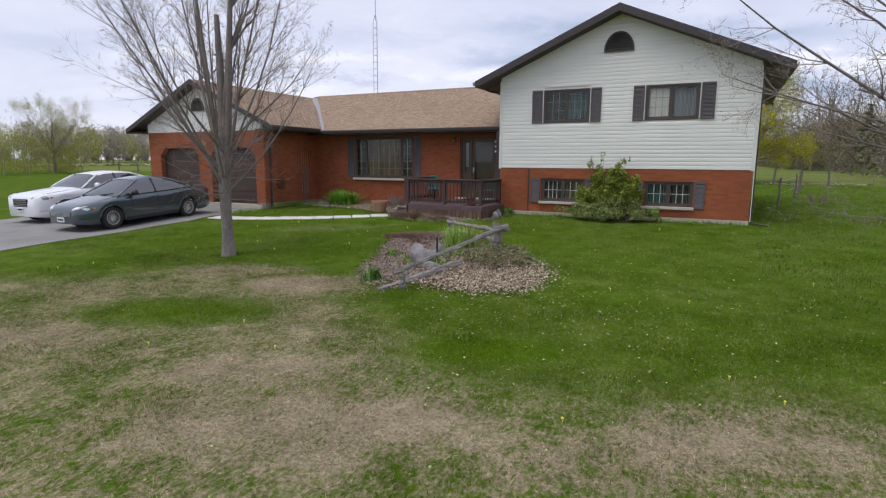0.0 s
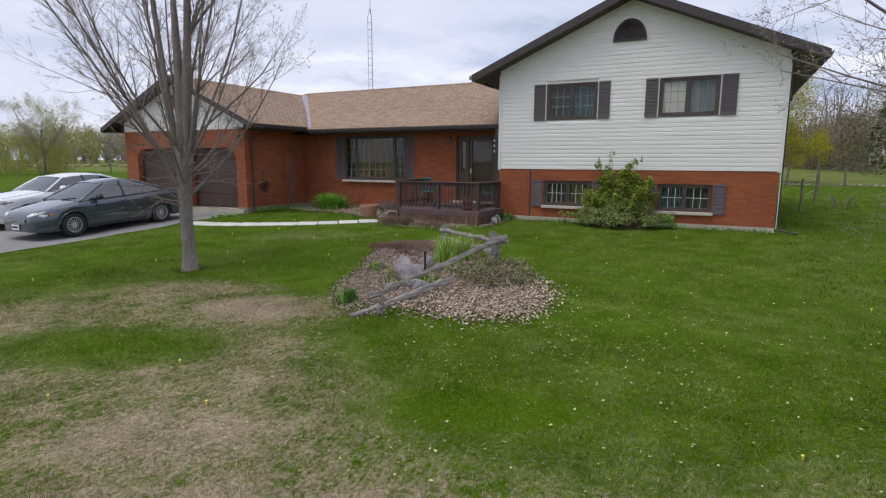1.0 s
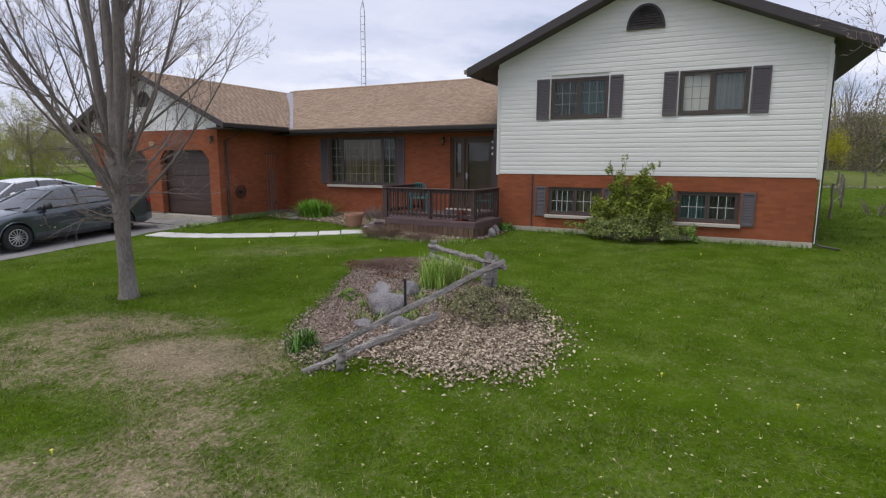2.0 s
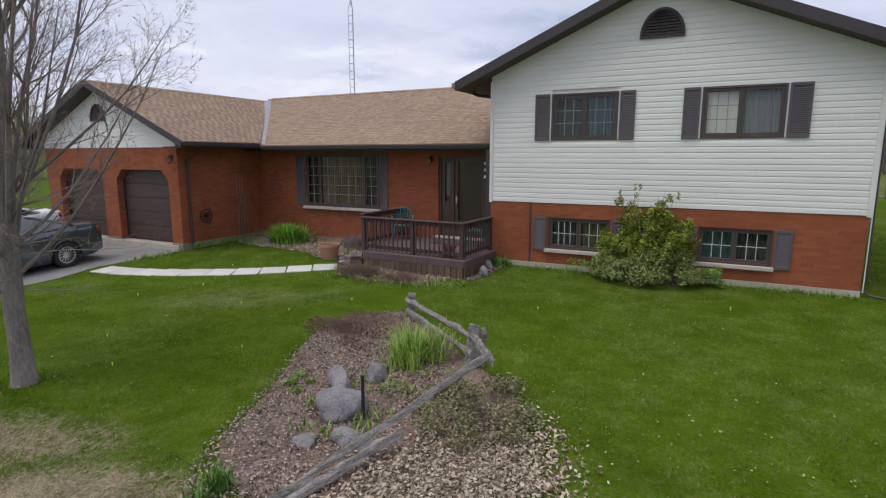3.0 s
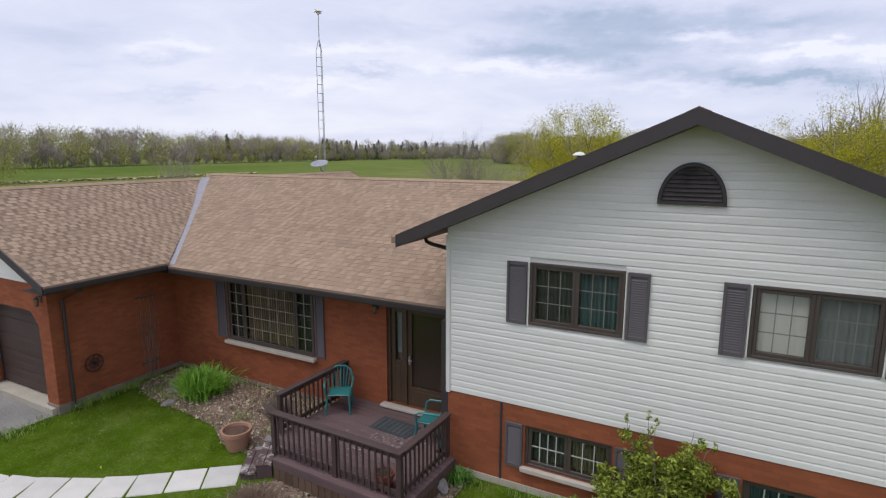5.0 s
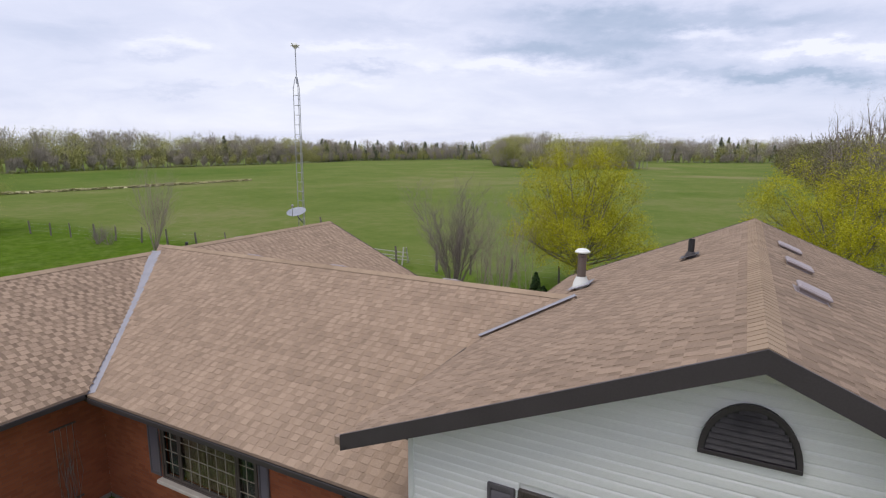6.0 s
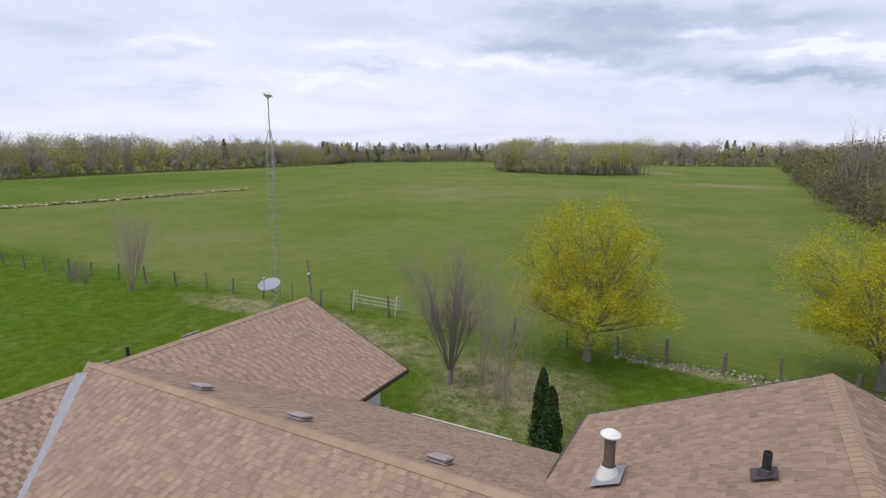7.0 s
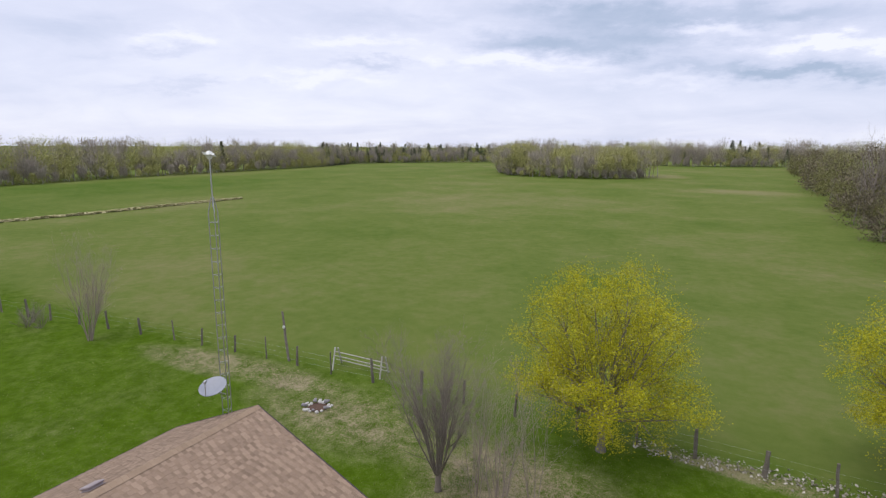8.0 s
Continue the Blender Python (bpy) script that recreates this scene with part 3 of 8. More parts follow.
# stud wall behind the siding
s = wall_cells(Shape(), "x", 0.0, W, 1.53, 4.25, 0.02, 0.2, [UP_L, UP_R])
s.box(0.0, 0.18, 0.2, 9.25, 1.53, 4.25).box(W - 0.18, W, 0.2, 9.25, 1.53, 4.25).box(0.18, W - 0.18, 9.07, 9.25, 1.53, 4.25)
for ya, yb in ((0.02, 0.2), (9.07, 9.25)):
    s.prism([(0, 4.25), (W, 4.25), (W, g_roof(W) - 0.2), (RX, G_TOP - 0.2), (0, g_roof(0) - 0.2)], "y", ya, yb)
wall_up = part("siding_wall", s, SIDING, house, "white horizontal siding")
# each board laps over the one below
STEP = 0.1143
k = 0
while 1.53 + k * STEP < G_TOP - 0.25:
    z0 = 1.53 + k * STEP
    z1 = z0 + STEP + 0.012
    xa, xb = 0.0, W
    if z1 > g_roof(0) - 0.2:
        d = (G_TOP - 0.2 - z0 - 0.03) / G_SLOPE
        xa, xb = max(0.0, RX - d), min(W, RX + d)
    spans = [(xa, xb)]
    for h in (UP_L, UP_R):
        if z1 > h[2] + 0.02 and z0 < h[3] - 0.02:
            cut = []
            for p, q in spans:
                if h[0] > p and h[1] < q:
                    cut += [(p, h[0]), (h[1], q)]
                else:
                    cut.append((p, q))
            spans = cut
    for p, q in spans:
        if q - p < 0.1:
            continue
        b = Shape()
        # a flat face, drawn in under the lap of the board above
        prof = [(0.018, z0), (-0.013, z0), (-0.016, z0 + 0.005), (-0.015, z0 + 0.078), (-0.010, z0 + 0.094), (-0.004, z0 + 0.103), (-0.002, z1), (0.018, z1)]
        b.prism(prof, "x", p, q)
        part("siding_board", b, SIDING, wall_up)
    k += 1
for xa in (-0.03, W - 0.05):
    part("corner_post", Shape().box(xa, xa + 0.08, -0.035, 0.05, 1.5, 4.3, 0.006), TRIMW, house, "white vinyl corner post")
for side in (-1, 1):
    xo = 0.0 if side < 0 else W
    part("frieze_strip", Shape().prism([(xo, g_roof(xo) - 0.15), (RX, G_TOP - 0.15), (RX, G_TOP - 0.29), (xo, g_roof(xo) - 0.29)], "y", -0.028, -0.018), SIDING, house, "white edge strip under the gable")
part("expansion_joint", Shape().box(0.99, 1.03, -0.012, 0.05, 0.0, 1.53, 0.004), FASCIA, house, "thin dark vertical joint cover")
part("rain_pipe", Shape().tube([(W + 0.035, -0.03, 4.1), (W + 0.035, -0.03, 0.1)], 0.01, 8), TRIMW, house, "slim white cable pipe")
part("rain_pipe", Shape().tube([(W + 0.065, 0.03, 4.2), (W + 0.065, 0.03, 0.14), (W + 0.12, -0.02, 0.06), (W + 0.5, -0.14, 0.02)], 0.02, 8), FASCIA, house, "dark brown rain pipe")

# main wing
s = wall_cells(Shape(), "x", -8.62, 0.0, 0.1, 2.8, WALL_Y, WALL_Y + 0.22, [PICT, DOOR])
part("brick_wall", Shape().box(-8.4, 0.0, 9.4, 9.62, 0.1, 2.8), BRICK, house)
part("brick_wall", s, BRICK, house, "smooth red-orange brick")
DIRTYC = surface("soil_stained_concrete", (0.14, 0.115, 0.09), (0.3, 0.26, 0.215), 2.5, 0.95, 0.004)
part("foundation", Shape().box(-8.6, -0.02, WALL_Y - 0.02, 9.64, -0.5, 0.098), DIRTYC, house, "pale concrete footing")
part("porch_return", Shape().box(-0.16, -0.002, 0.05, WALL_Y, 0.0, 2.75), FASCIA, house, "dark brown boarded return wall")

# garage wing with clipped-corner door openings
AY = -2.0
GD_R, GD_L = (-11.43, -9.06, 0.1, 2.2), (-14.42, -12.12, 0.1, 2.2)
s = wall_cells(Shape(), "x", -15.1, -8.62, 0.12, 2.84, AY, AY + 0.22, [GD_R, GD_L])
for h in (GD_R, GD_L):
    for xx, d in ((h[0], 0.28), (h[1], -0.28)):
        s.prism([(xx, h[3] - 0.3), (xx, h[3]), (xx + d, h[3])], "y", AY + 0.001, AY + 0.22)
for q in ((-8.84, -8.62, AY + 0.22, WALL_Y - 0.001), (-15.1, -14.88, AY + 0.22, 12.5)):
    part("brick_wall", Shape().box(*q, 0.12, 2.84), BRICK, house)
part("brick_wall", s, BRICK, house, "smooth red-orange brick")
for q in ((-15.12, -14.42, AY - 0.03, AY + 0.3), (-12.12, -11.43, AY - 0.03, AY + 0.3), (-9.06, -8.6, AY - 0.03, AY + 0.3), (-8.9, -8.6, AY + 0.3, WALL_Y - 0.03)):
    part("foundation", Shape().box(*q, -0.6, 0.118), DIRTYC, house, "pale concrete footing")
part("garage_slab", Shape().box(-15.0, -8.7, AY - 0.12, 6.0, -0.6, 0.06), CONCRETE, house, "pale concrete apron and floor")


def a_roof(x):
    return A_RIDGE_Z - A_SLOPE * abs(x - A_RIDGE_X)


gable = part("garage_gable", Shape().prism([(-15.1, 2.84), (-8.62, 2.84), (-8.62, a_roof(-8.62) - 0.16), (A_RIDGE_X, A_RIDGE_Z - 0.16), (-15.1, a_roof(-15.1) - 0.16)], "y", AY + 0.02, AY + 0.2), SIDING, house, "white siding gable")
k = 0
while 2.84 + k * STEP < A_RIDGE_Z - 0.3:
    z0 = 2.84 + k * STEP
    z1 = z0 + STEP + 0.012
    d = min((A_RIDGE_Z - 0.16 - z0 - 0.03) / A_SLOPE, 3.24)
    b = Shape()
    p, q = max(-15.1, A_RIDGE_X - d), min(-8.62, A_RIDGE_X + d)
    b.add([(p, AY + 0.018, z0), (q, AY + 0.018, z0), (q, AY - 0.02, z0), (p, AY - 0.02, z0), (q, AY - 0.001, z1), (p, AY - 0.001, z1), (q, AY + 0.018, z1), (p, AY + 0.018, z1)],
          [(0, 1, 2, 3), (3, 2, 4, 5), (5, 4, 6, 7), (0, 7, 6, 1), (0, 3, 5, 7), (1, 6, 4, 2)])
    part("siding_board", b, SIDING, gable)
    k += 1
# rear wing walls in white siding
s = Shape().box(-8.62, -8.4, 9.3, 12.5, -0.2, 2.84).box(-15.1, -8.4, 12.5, 12.7, -0.2, 2.84)
s.prism([(-15.1, 2.84), (-8.4, 2.84), (-8.4, a_roof(-8.4) - 0.16), (A_RIDGE_X, A_RIDGE_Z - 0.16), (-15.1, a_roof(-15.1) - 0.16)], "y", 12.5, 12.7)
part("rear_wall", s, SIDING, house, "white siding rear wing wall")


# ---- roofs ----
def roof_slab(name, corners, thick, parent, label):
    """A roof plane of some thickness; corners run round its top."""
    n = len(corners)
    vs = list(corners) + [(x, y, z - thick) for x, y, z in corners]
    fs = [tuple(range(n)), tuple(range(2 * n - 1, n - 1, -1))] + [(i, n + i, n + (i + 1) % n, (i + 1) % n) for i in range(n)]
    return part(name, Shape().add(vs, fs), SHINGLE, parent, label)


GE = g_roof(-G_EAVE)
roof_gw = roof_slab("roof", [(-G_EAVE, G_Y0, GE), (RX, G_Y0, G_TOP), (RX + G_SKEW, G_Y1, G_TOP), (-G_EAVE + G_SKEW, G_Y1, GE)], 0.05, house, "tan asphalt shingles")
roof_ge = roof_slab("roof", [(RX, G_Y0, G_TOP), (W + G_EAVE, G_Y0, GE), (W + G_EAVE + G_SKEW, G_Y1, GE), (RX + G_SKEW, G_Y1, G_TOP)], 0.05, house, "tan asphalt shingles")
MZ0 = M_RIDGE_Z - M_SLOPE * (M_RIDGE_Y - M_EAVE0)
MZ1 = M_RIDGE_Z - M_SLOPE * (M_EAVE1 - M_RIDGE_Y)
XJ = RX - (G_TOP - M_RIDGE_Z) / G_SLOPE     # where the main ridge runs into the higher roof
roof_mf = roof_slab("roof", [(A_X1, M_EAVE0, MZ0), (-0.02, M_EAVE0, MZ0), (-0.02, 3.2, M_RIDGE_Z - M_SLOPE * (M_RIDGE_Y - 3.2)), (XJ, M_RIDGE_Y, M_RIDGE_Z), (A_RIDGE_X - 0.3, M_RIDGE_Y, M_RIDGE_Z)], 0.05, house, "tan asphalt shingles")
roof_mr = roof_slab("roof", [(A_RIDGE_X, M_RIDGE_Y, M_RIDGE_Z), (XJ, M_RIDGE_Y, M_RIDGE_Z), (-0.02, 7.2, M_RIDGE_Z - M_SLOPE * 2.0), (-0.02, M_EAVE1, MZ1), (-8.3, M_EAVE1, MZ1)], 0.05, house, "tan asphalt shingles")
AZ = a_roof(A_X1)
roof_ae = roof_slab("roof", [(A_RIDGE_X, A_Y0, A_RIDGE_Z), (A_X1, A_Y0, AZ), (A_X1, M_EAVE0, AZ), (A_RIDGE_X, 4.95, A_RIDGE_Z)], 0.05, house, "tan asphalt shingles")
roof_aw = roof_slab("roof", [(A_X0, A_Y0, a_roof(A_X0)), (A_RIDGE_X, A_Y0, A_RIDGE_Z), (A_RIDGE_X, A_Y1, A_RIDGE_Z), (A_X0, A_Y1, a_roof(A_X0))], 0.05, house, "tan asphalt shingles")
R_X1 = -7.45
roof_re = roof_slab("roof", [(A_RIDGE_X, 5.2, A_RIDGE_Z), (R_X1, 9.4, a_roof(R_X1)), (R_X1, A_Y1, a_roof(R_X1)), (A_RIDGE_X, A_Y1, A_RIDGE_Z)], 0.05, house, "tan asphalt shingles")


def rake_board(xa, za, xb, zb, y0, y1, depth, label="dark brown fascia board"):
    """A sloping board on a gable's edge."""
    part("fascia", Shape().prism([(xa, za + 0.014), (xb, zb + 0.014), (xb, zb - 0.03 - depth), (xa, za - 0.03 - depth)], "y", y0, y1), FASCIA, house, label)


for y0, y1, dx in ((G_Y0 - 0.03, G_Y0 - 0.001, 0.0), (G_Y1 + 0.001, G_Y1 + 0.03, G_SKEW)):
    rake_board(-G_EAVE - 0.02 + dx, GE - 0.005, RX + dx, G_TOP, y0, y1, 0.17)
    rake_board(RX + dx, G_TOP, W + G_EAVE + 0.02 + dx, GE - 0.005, y0, y1, 0.17)
for y0, y1, xr in ((A_Y0 - 0.03, A_Y0 - 0.001, A_X1), (A_Y1 + 0.001, A_Y1 + 0.03, R_X1)):
    rake_board(A_X0 - 0.02, a_roof(A_X0), A_RIDGE_X, A_RIDGE_Z, y0, y1, 0.14)
    rake_board(A_RIDGE_X, A_RIDGE_Z, xr + 0.02, a_roof(xr), y0, y1, 0.14)
# soffits under the overhangs


def soffit(shape):
    part("soffit", shape, SOFFIT, house, "brown soffit panel")


for xa, xb in ((-G_EAVE, RX), (RX, W + G_EAVE)):
    for ya, yb in ((G_Y0, 0.0), (9.28, G_Y1)):
        soffit(Shape().prism([(xa, g_roof(xa) - 0.19), (xb, g_roof(xb) - 0.19), (xb, g_roof(xb) - 0.17), (xa, g_roof(xa) - 0.17)], "y", ya, yb))
for xa, xb in ((-G_EAVE, 0.0), (W, W + G_EAVE)):
    soffit(Shape().prism([(xa, g_roof(xa) - 0.19), (xb, g_roof(xb) - 0.19), (xb, g_roof(xb) - 0.17), (xa, g_roof(xa) - 0.17)], "y", 0.0, 9.28))
for q in ((-8.6, -0.02, M_EAVE0 + 0.03, WALL_Y, MZ0 - 0.18, MZ0 - 0.15),
          (-8.6, A_X1 - 0.03, A_Y0, M_EAVE0, AZ - 0.17, AZ - 0.14), (A_X0 + 0.03, -15.12, A_Y0, 12.7, AZ - 0.17, AZ - 0.14), (-8.4, R_X1 - 0.03, 9.6, 12.7, a_roof(R_X1) - 0.17, a_roof(R_X1) - 0.14)):
    soffit(Shape().box(*q))
for xa, xb in ((A_X0, A_RIDGE_X), (A_RIDGE_X, A_X1)):
    soffit(Shape().prism([(xa, a_roof(xa) - 0.17), (xb, a_roof(xb) - 0.17), (xb, a_roof(xb) - 0.15), (xa, a_roof(xa) - 0.15)], "y", A_Y0, AY - 0.02))


def gutter(a, b, out):
    """A square gutter along an eave from a to b; out: the way it faces."""
    a, b, o = Vector(a), Vector(b), Vector(out)
    sec = [(0.0, -0.11), (0.085, -0.11), (0.10, -0.03), (0.10, 0.0), (0.09, 0.0), (0.08, -0.10), (0.01, -0.10), (0.0, -0.02)]
    vs = [tuple(p + o * u + Vector((0, 0, w))) for p in (a, b) for u, w in sec]
    n = len(sec)
    fs = [(i, (i + 1) % n, n + (i + 1) % n, n + i) for i in range(n)] + [tuple(range(n)), tuple(range(2 * n - 1, n - 1, -1))]
    part("gutter", Shape().add(vs, fs), FASCIA, house, "dark brown metal gutter")


gutter((A_X1 + 0.1, M_EAVE0 + 0.03, MZ0 - 0.02), (-0.06, M_EAVE0 + 0.03, MZ0 - 0.02), (0, -1, 0))
gutter((A_X1 - 0.03, A_Y0, AZ - 0.02), (A_X1 - 0.03, M_EAVE0 - 0.07, AZ - 0.02), (1, 0, 0))
gutter((-G_EAVE + 0.07, G_Y0 - 0.03, GE - 0.05), (-G_EAVE + 0.07, 3.2, GE - 0.05), (-1, 0, 0))
part("gutter_cap", Shape().box(-G_EAVE - 0.1, -G_EAVE - 0.02, G_Y0 - 0.036, G_Y0 + 0.05, GE - 0.13, GE - 0.02, 0.004), surface("tan_gutter_cap", (0.2, 0.14, 0.1), (0.28, 0.2, 0.15), 5, 0.6), house, "tan gutter end cap")
gutter((W + G_EAVE - 0.03, G_Y0, GE - 0.02), (W + G_EAVE - 0.03, G_Y1, GE - 0.02), (1, 0, 0))
gutter((R_X1 - 0.03, 10.3, a_roof(R_X1) - 0.02), (R_X1 - 0.03, A_Y1, a_roof(R_X1) - 0.02), (1, 0, 0))
gutter((A_X0 + 0.03, A_Y0, a_roof(A_X0) - 0.02), (A_X0 + 0.03, A_Y1, a_roof(A_X0) - 0.02), (-1, 0, 0))
gutter((-7.4, M_EAVE1 - 0.03, MZ1 - 0.02), (-0.8, M_EAVE1 - 0.03, MZ1 - 0.02), (0, 1, 0))


# ---- windows, shutters, doors and fittings ----
def cloth(name, dark, light):
    return surface(name, dark, light, 6, 0.9, stretch=(1, 1, 0.2))


CREAM, TEAL, OLIVE, BEIGE, GREYC = cloth("cream_blind", (0.72, 0.70, 0.64), (0.84, 0.82, 0.76)), cloth("teal_curtain", (0.045, 0.11, 0.115), (0.075, 0.165, 0.165)), cloth("olive_curtain", (0.14, 0.13, 0.07), (0.22, 0.2, 0.12)), cloth("beige_drape", (0.12, 0.085, 0.05), (0.36, 0.28, 0.18)), cloth("grey_net", (0.2, 0.22, 0.22), (0.3, 0.32, 0.32))
DIMTEAL = cloth("dim_teal_curtain", (0.06, 0.12, 0.125), (0.1, 0.18, 0.18))
MUNTIN_TAN = surface("tan_muntin", (0.27, 0.235, 0.18), (0.38, 0.335, 0.26), 3, 0.5)
MUNTIN_GREY = surface("grey_muntin", (0.26, 0.27, 0.25), (0.36, 0.37, 0.34), 3, 0.5)
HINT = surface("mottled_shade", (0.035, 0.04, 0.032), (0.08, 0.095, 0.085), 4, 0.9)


def curtain(x0, x1, z0, z1, y, mat, parent, wave=0.025, folds=14):
    s = Shape()
    n = folds * 6
    for i in range(n + 1):
        t = i / n
        yy = y + wave * math.sin(t * folds * 2 * math.pi)
        s.v += [(x0 + (x1 - x0) * t, yy, z0), (x0 + (x1 - x0) * t, yy, z1)]
    s.f = [(2 * i, 2 * i + 2, 2 * i + 3, 2 * i + 1) for i in range(n)]
    s2 = Shape().add(s.v, s.f).add([(a, b + 0.006, c) for a, b, c in s.v], s.f)
    part("curtain", s2, mat, parent, smooth=True)


def window(box, y, sashes, cols, rows, behind, label, sill=False, bar=MUNTIN, deep=0.10, inside=False):
    """A framed window: sashes are fractions of its width; behind: a material for each sash's curtain, or None."""
    x0, x1, z0, z1 = box
    fw = 0.045
    s = Shape()
    s.box(x0, x0 + fw, y, y + deep, z0, z1, 0.005).box(x1 - fw, x1, y, y + deep, z0, z1, 0.005)
    s.box(x0 + fw, x1 - fw, y, y + deep, z1 - fw, z1, 0.005).box(x0 + fw, x1 - fw, y, y + deep, z0, z0 + fw, 0.005)
    win = part("window", s, FRAMEM, house, label)
    a = x0 + fw
    total = x1 - x0 - 2 * fw
    for i, fr in enumerate(sashes):
        b = a + total * fr
        sw = 0.055 if len(sashes) > 1 else 0.05
        f = Shape()
        yy = y + 0.02
        f.box(a, a + sw, yy, yy + 0.05, z0 + fw, z1 - fw, 0.006).box(b - sw, b, yy, yy + 0.05, z0 + fw, z1 - fw, 0.006)
        f.box(a + sw, b - sw, yy, yy + 0.05, z1 - fw - sw, z1 - fw, 0.006).box(a + sw, b - sw, yy, yy + 0.05, z0 + fw, z0 + fw + sw, 0.006)
        part("sash", f, FRAMEM, win)
        pane = part("pane", Shape().box(a + sw, b - sw, yy + 0.02, yy + 0.026, z0 + fw + sw, z1 - fw - sw), GLASS, win, "reflective glass")
        pane.visible_shadow = False
        gx0, gx1, gz0, gz1 = a + sw, b - sw, z0 + fw + sw, z1 - fw - sw
        c, r = cols[i], rows[i]
        yb = yy + (0.028 if inside else 0.007)
        for j in range(1, c):
            xx = gx0 + (gx1 - gx0) * j / c
            part("muntin", Shape().box(xx - 0.007, xx + 0.007, yb, yb + 0.01, gz0, gz1), bar, win)
        for j in range(1, r):
            zz = gz0 + (gz1 - gz0) * j / r
            part("muntin", Shape().box(gx0, gx1, yb + 0.001, yb + 0.011, zz - 0.007, zz + 0.007), bar, win)
        if behind[i] is not None:
            curtain(gx0 - 0.03, gx1 + 0.03, gz0 - 0.02, gz1 + 0.02, y + 0.125, behind[i], win, 0.002 if behind[i] is CREAM else 0.012 if behind[i] in (GREYC, HINT) else 0.025, max(4, int((b - a) * 14)))
        a = b
    if sill:
        part("sill", Shape().box(x0 - 0.06, x1 + 0.05, y - 0.11, y + 0.06, z0 - 0.085, z0 - 0.001, 0.012), SILL, win, "pale stone sill")
    return win


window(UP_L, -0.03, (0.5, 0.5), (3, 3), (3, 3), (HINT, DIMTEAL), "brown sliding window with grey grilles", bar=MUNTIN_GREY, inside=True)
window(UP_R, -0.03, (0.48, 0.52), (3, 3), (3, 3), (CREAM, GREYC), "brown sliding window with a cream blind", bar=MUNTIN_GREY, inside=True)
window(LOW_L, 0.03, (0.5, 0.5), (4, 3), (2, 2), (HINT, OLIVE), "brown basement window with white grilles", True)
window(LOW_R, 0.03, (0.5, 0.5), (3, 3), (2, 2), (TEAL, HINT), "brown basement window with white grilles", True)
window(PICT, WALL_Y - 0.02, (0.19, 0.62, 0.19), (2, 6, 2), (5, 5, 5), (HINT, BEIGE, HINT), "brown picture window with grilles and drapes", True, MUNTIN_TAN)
# thin white edges beside the upper windows
for h in (UP_L, UP_R):
    for xa in (h[0] - 0.022, h[1] + 0.002):
        part("window_edge", Shape().box(xa, xa + 0.02, -0.045, 0.0, h[2], h[3], 0.003), TRIMW, house, "white edge strip")

SLATS = {}


def shutter(x0, x1, z0, z1, y):
    """A louvred shutter fixed flat on the wall."""
    s = Shape()
    st = 0.04
    s.box(x0, x0 + st, y - 0.035, y, z0, z1, 0.004).box(x1 - st, x1, y - 0.035, y, z0, z1, 0.004)
    s.box(x0 + st, x1 - st, y - 0.033, y, z1 - 0.06, z1, 0.004).box(x0 + st, x1 - st, y - 0.033, y, z0, z0 + 0.06, 0.004)
    s.box(x0 + st, x1 - st, y - 0.008, y - 0.001, z0 + 0.06, z1 - 0.06)
    sh = part("shutter", s, SHUTTER, house, "grey louvred shutter")
    wdt = round(x1 - x0 - 2 * st, 3)
    if wdt not in SLATS:
        SLATS[wdt] = Shape().add([(0, -0.026, 0), (wdt, -0.026, 0), (wdt, -0.006, 0.028), (0, -0.006, 0.028), (0, -0.022, -0.002), (wdt, -0.022, -0.002), (wdt, -0.002, 0.024), (0, -0.002, 0.024)],
                                 [(0, 1, 2, 3), (4, 7, 6, 5), (0, 4, 5, 1), (3, 2, 6, 7), (0, 3, 7, 4), (1, 5, 6, 2)]).mesh("slat", SHUTTER)
    zz = z0 + 0.065
    while zz < z1 - 0.09:
        o = part("slat", SLATS[wdt], SHUTTER, sh)
        o.location = (x0 + st, y, zz)
        zz += 0.036


for x0, x1, z0, z1 in ((1.075, 1.41, 2.945, 3.96), (2.935, 3.24, 2.945, 3.96), (4.166, 4.475, 2.94, 3.95), (5.995, 6.36, 2.94, 3.95), (1.10, 1.40, 0.42, 1.21), (2.89, 3.19, 0.42, 1.21), (4.29, 4.59, 0.40, 1.18), (5.99, 6.28, 0.40, 1.18)):
    shutter(x0, x1, z0, z1, -0.022 if z0 > 2 else -0.001)
for x0, x1 in ((-7.04, -6.70), (-3.88, -3.62)):
    shutter(x0, x1, 1.08, 2.64, WALL_Y - 0.001)


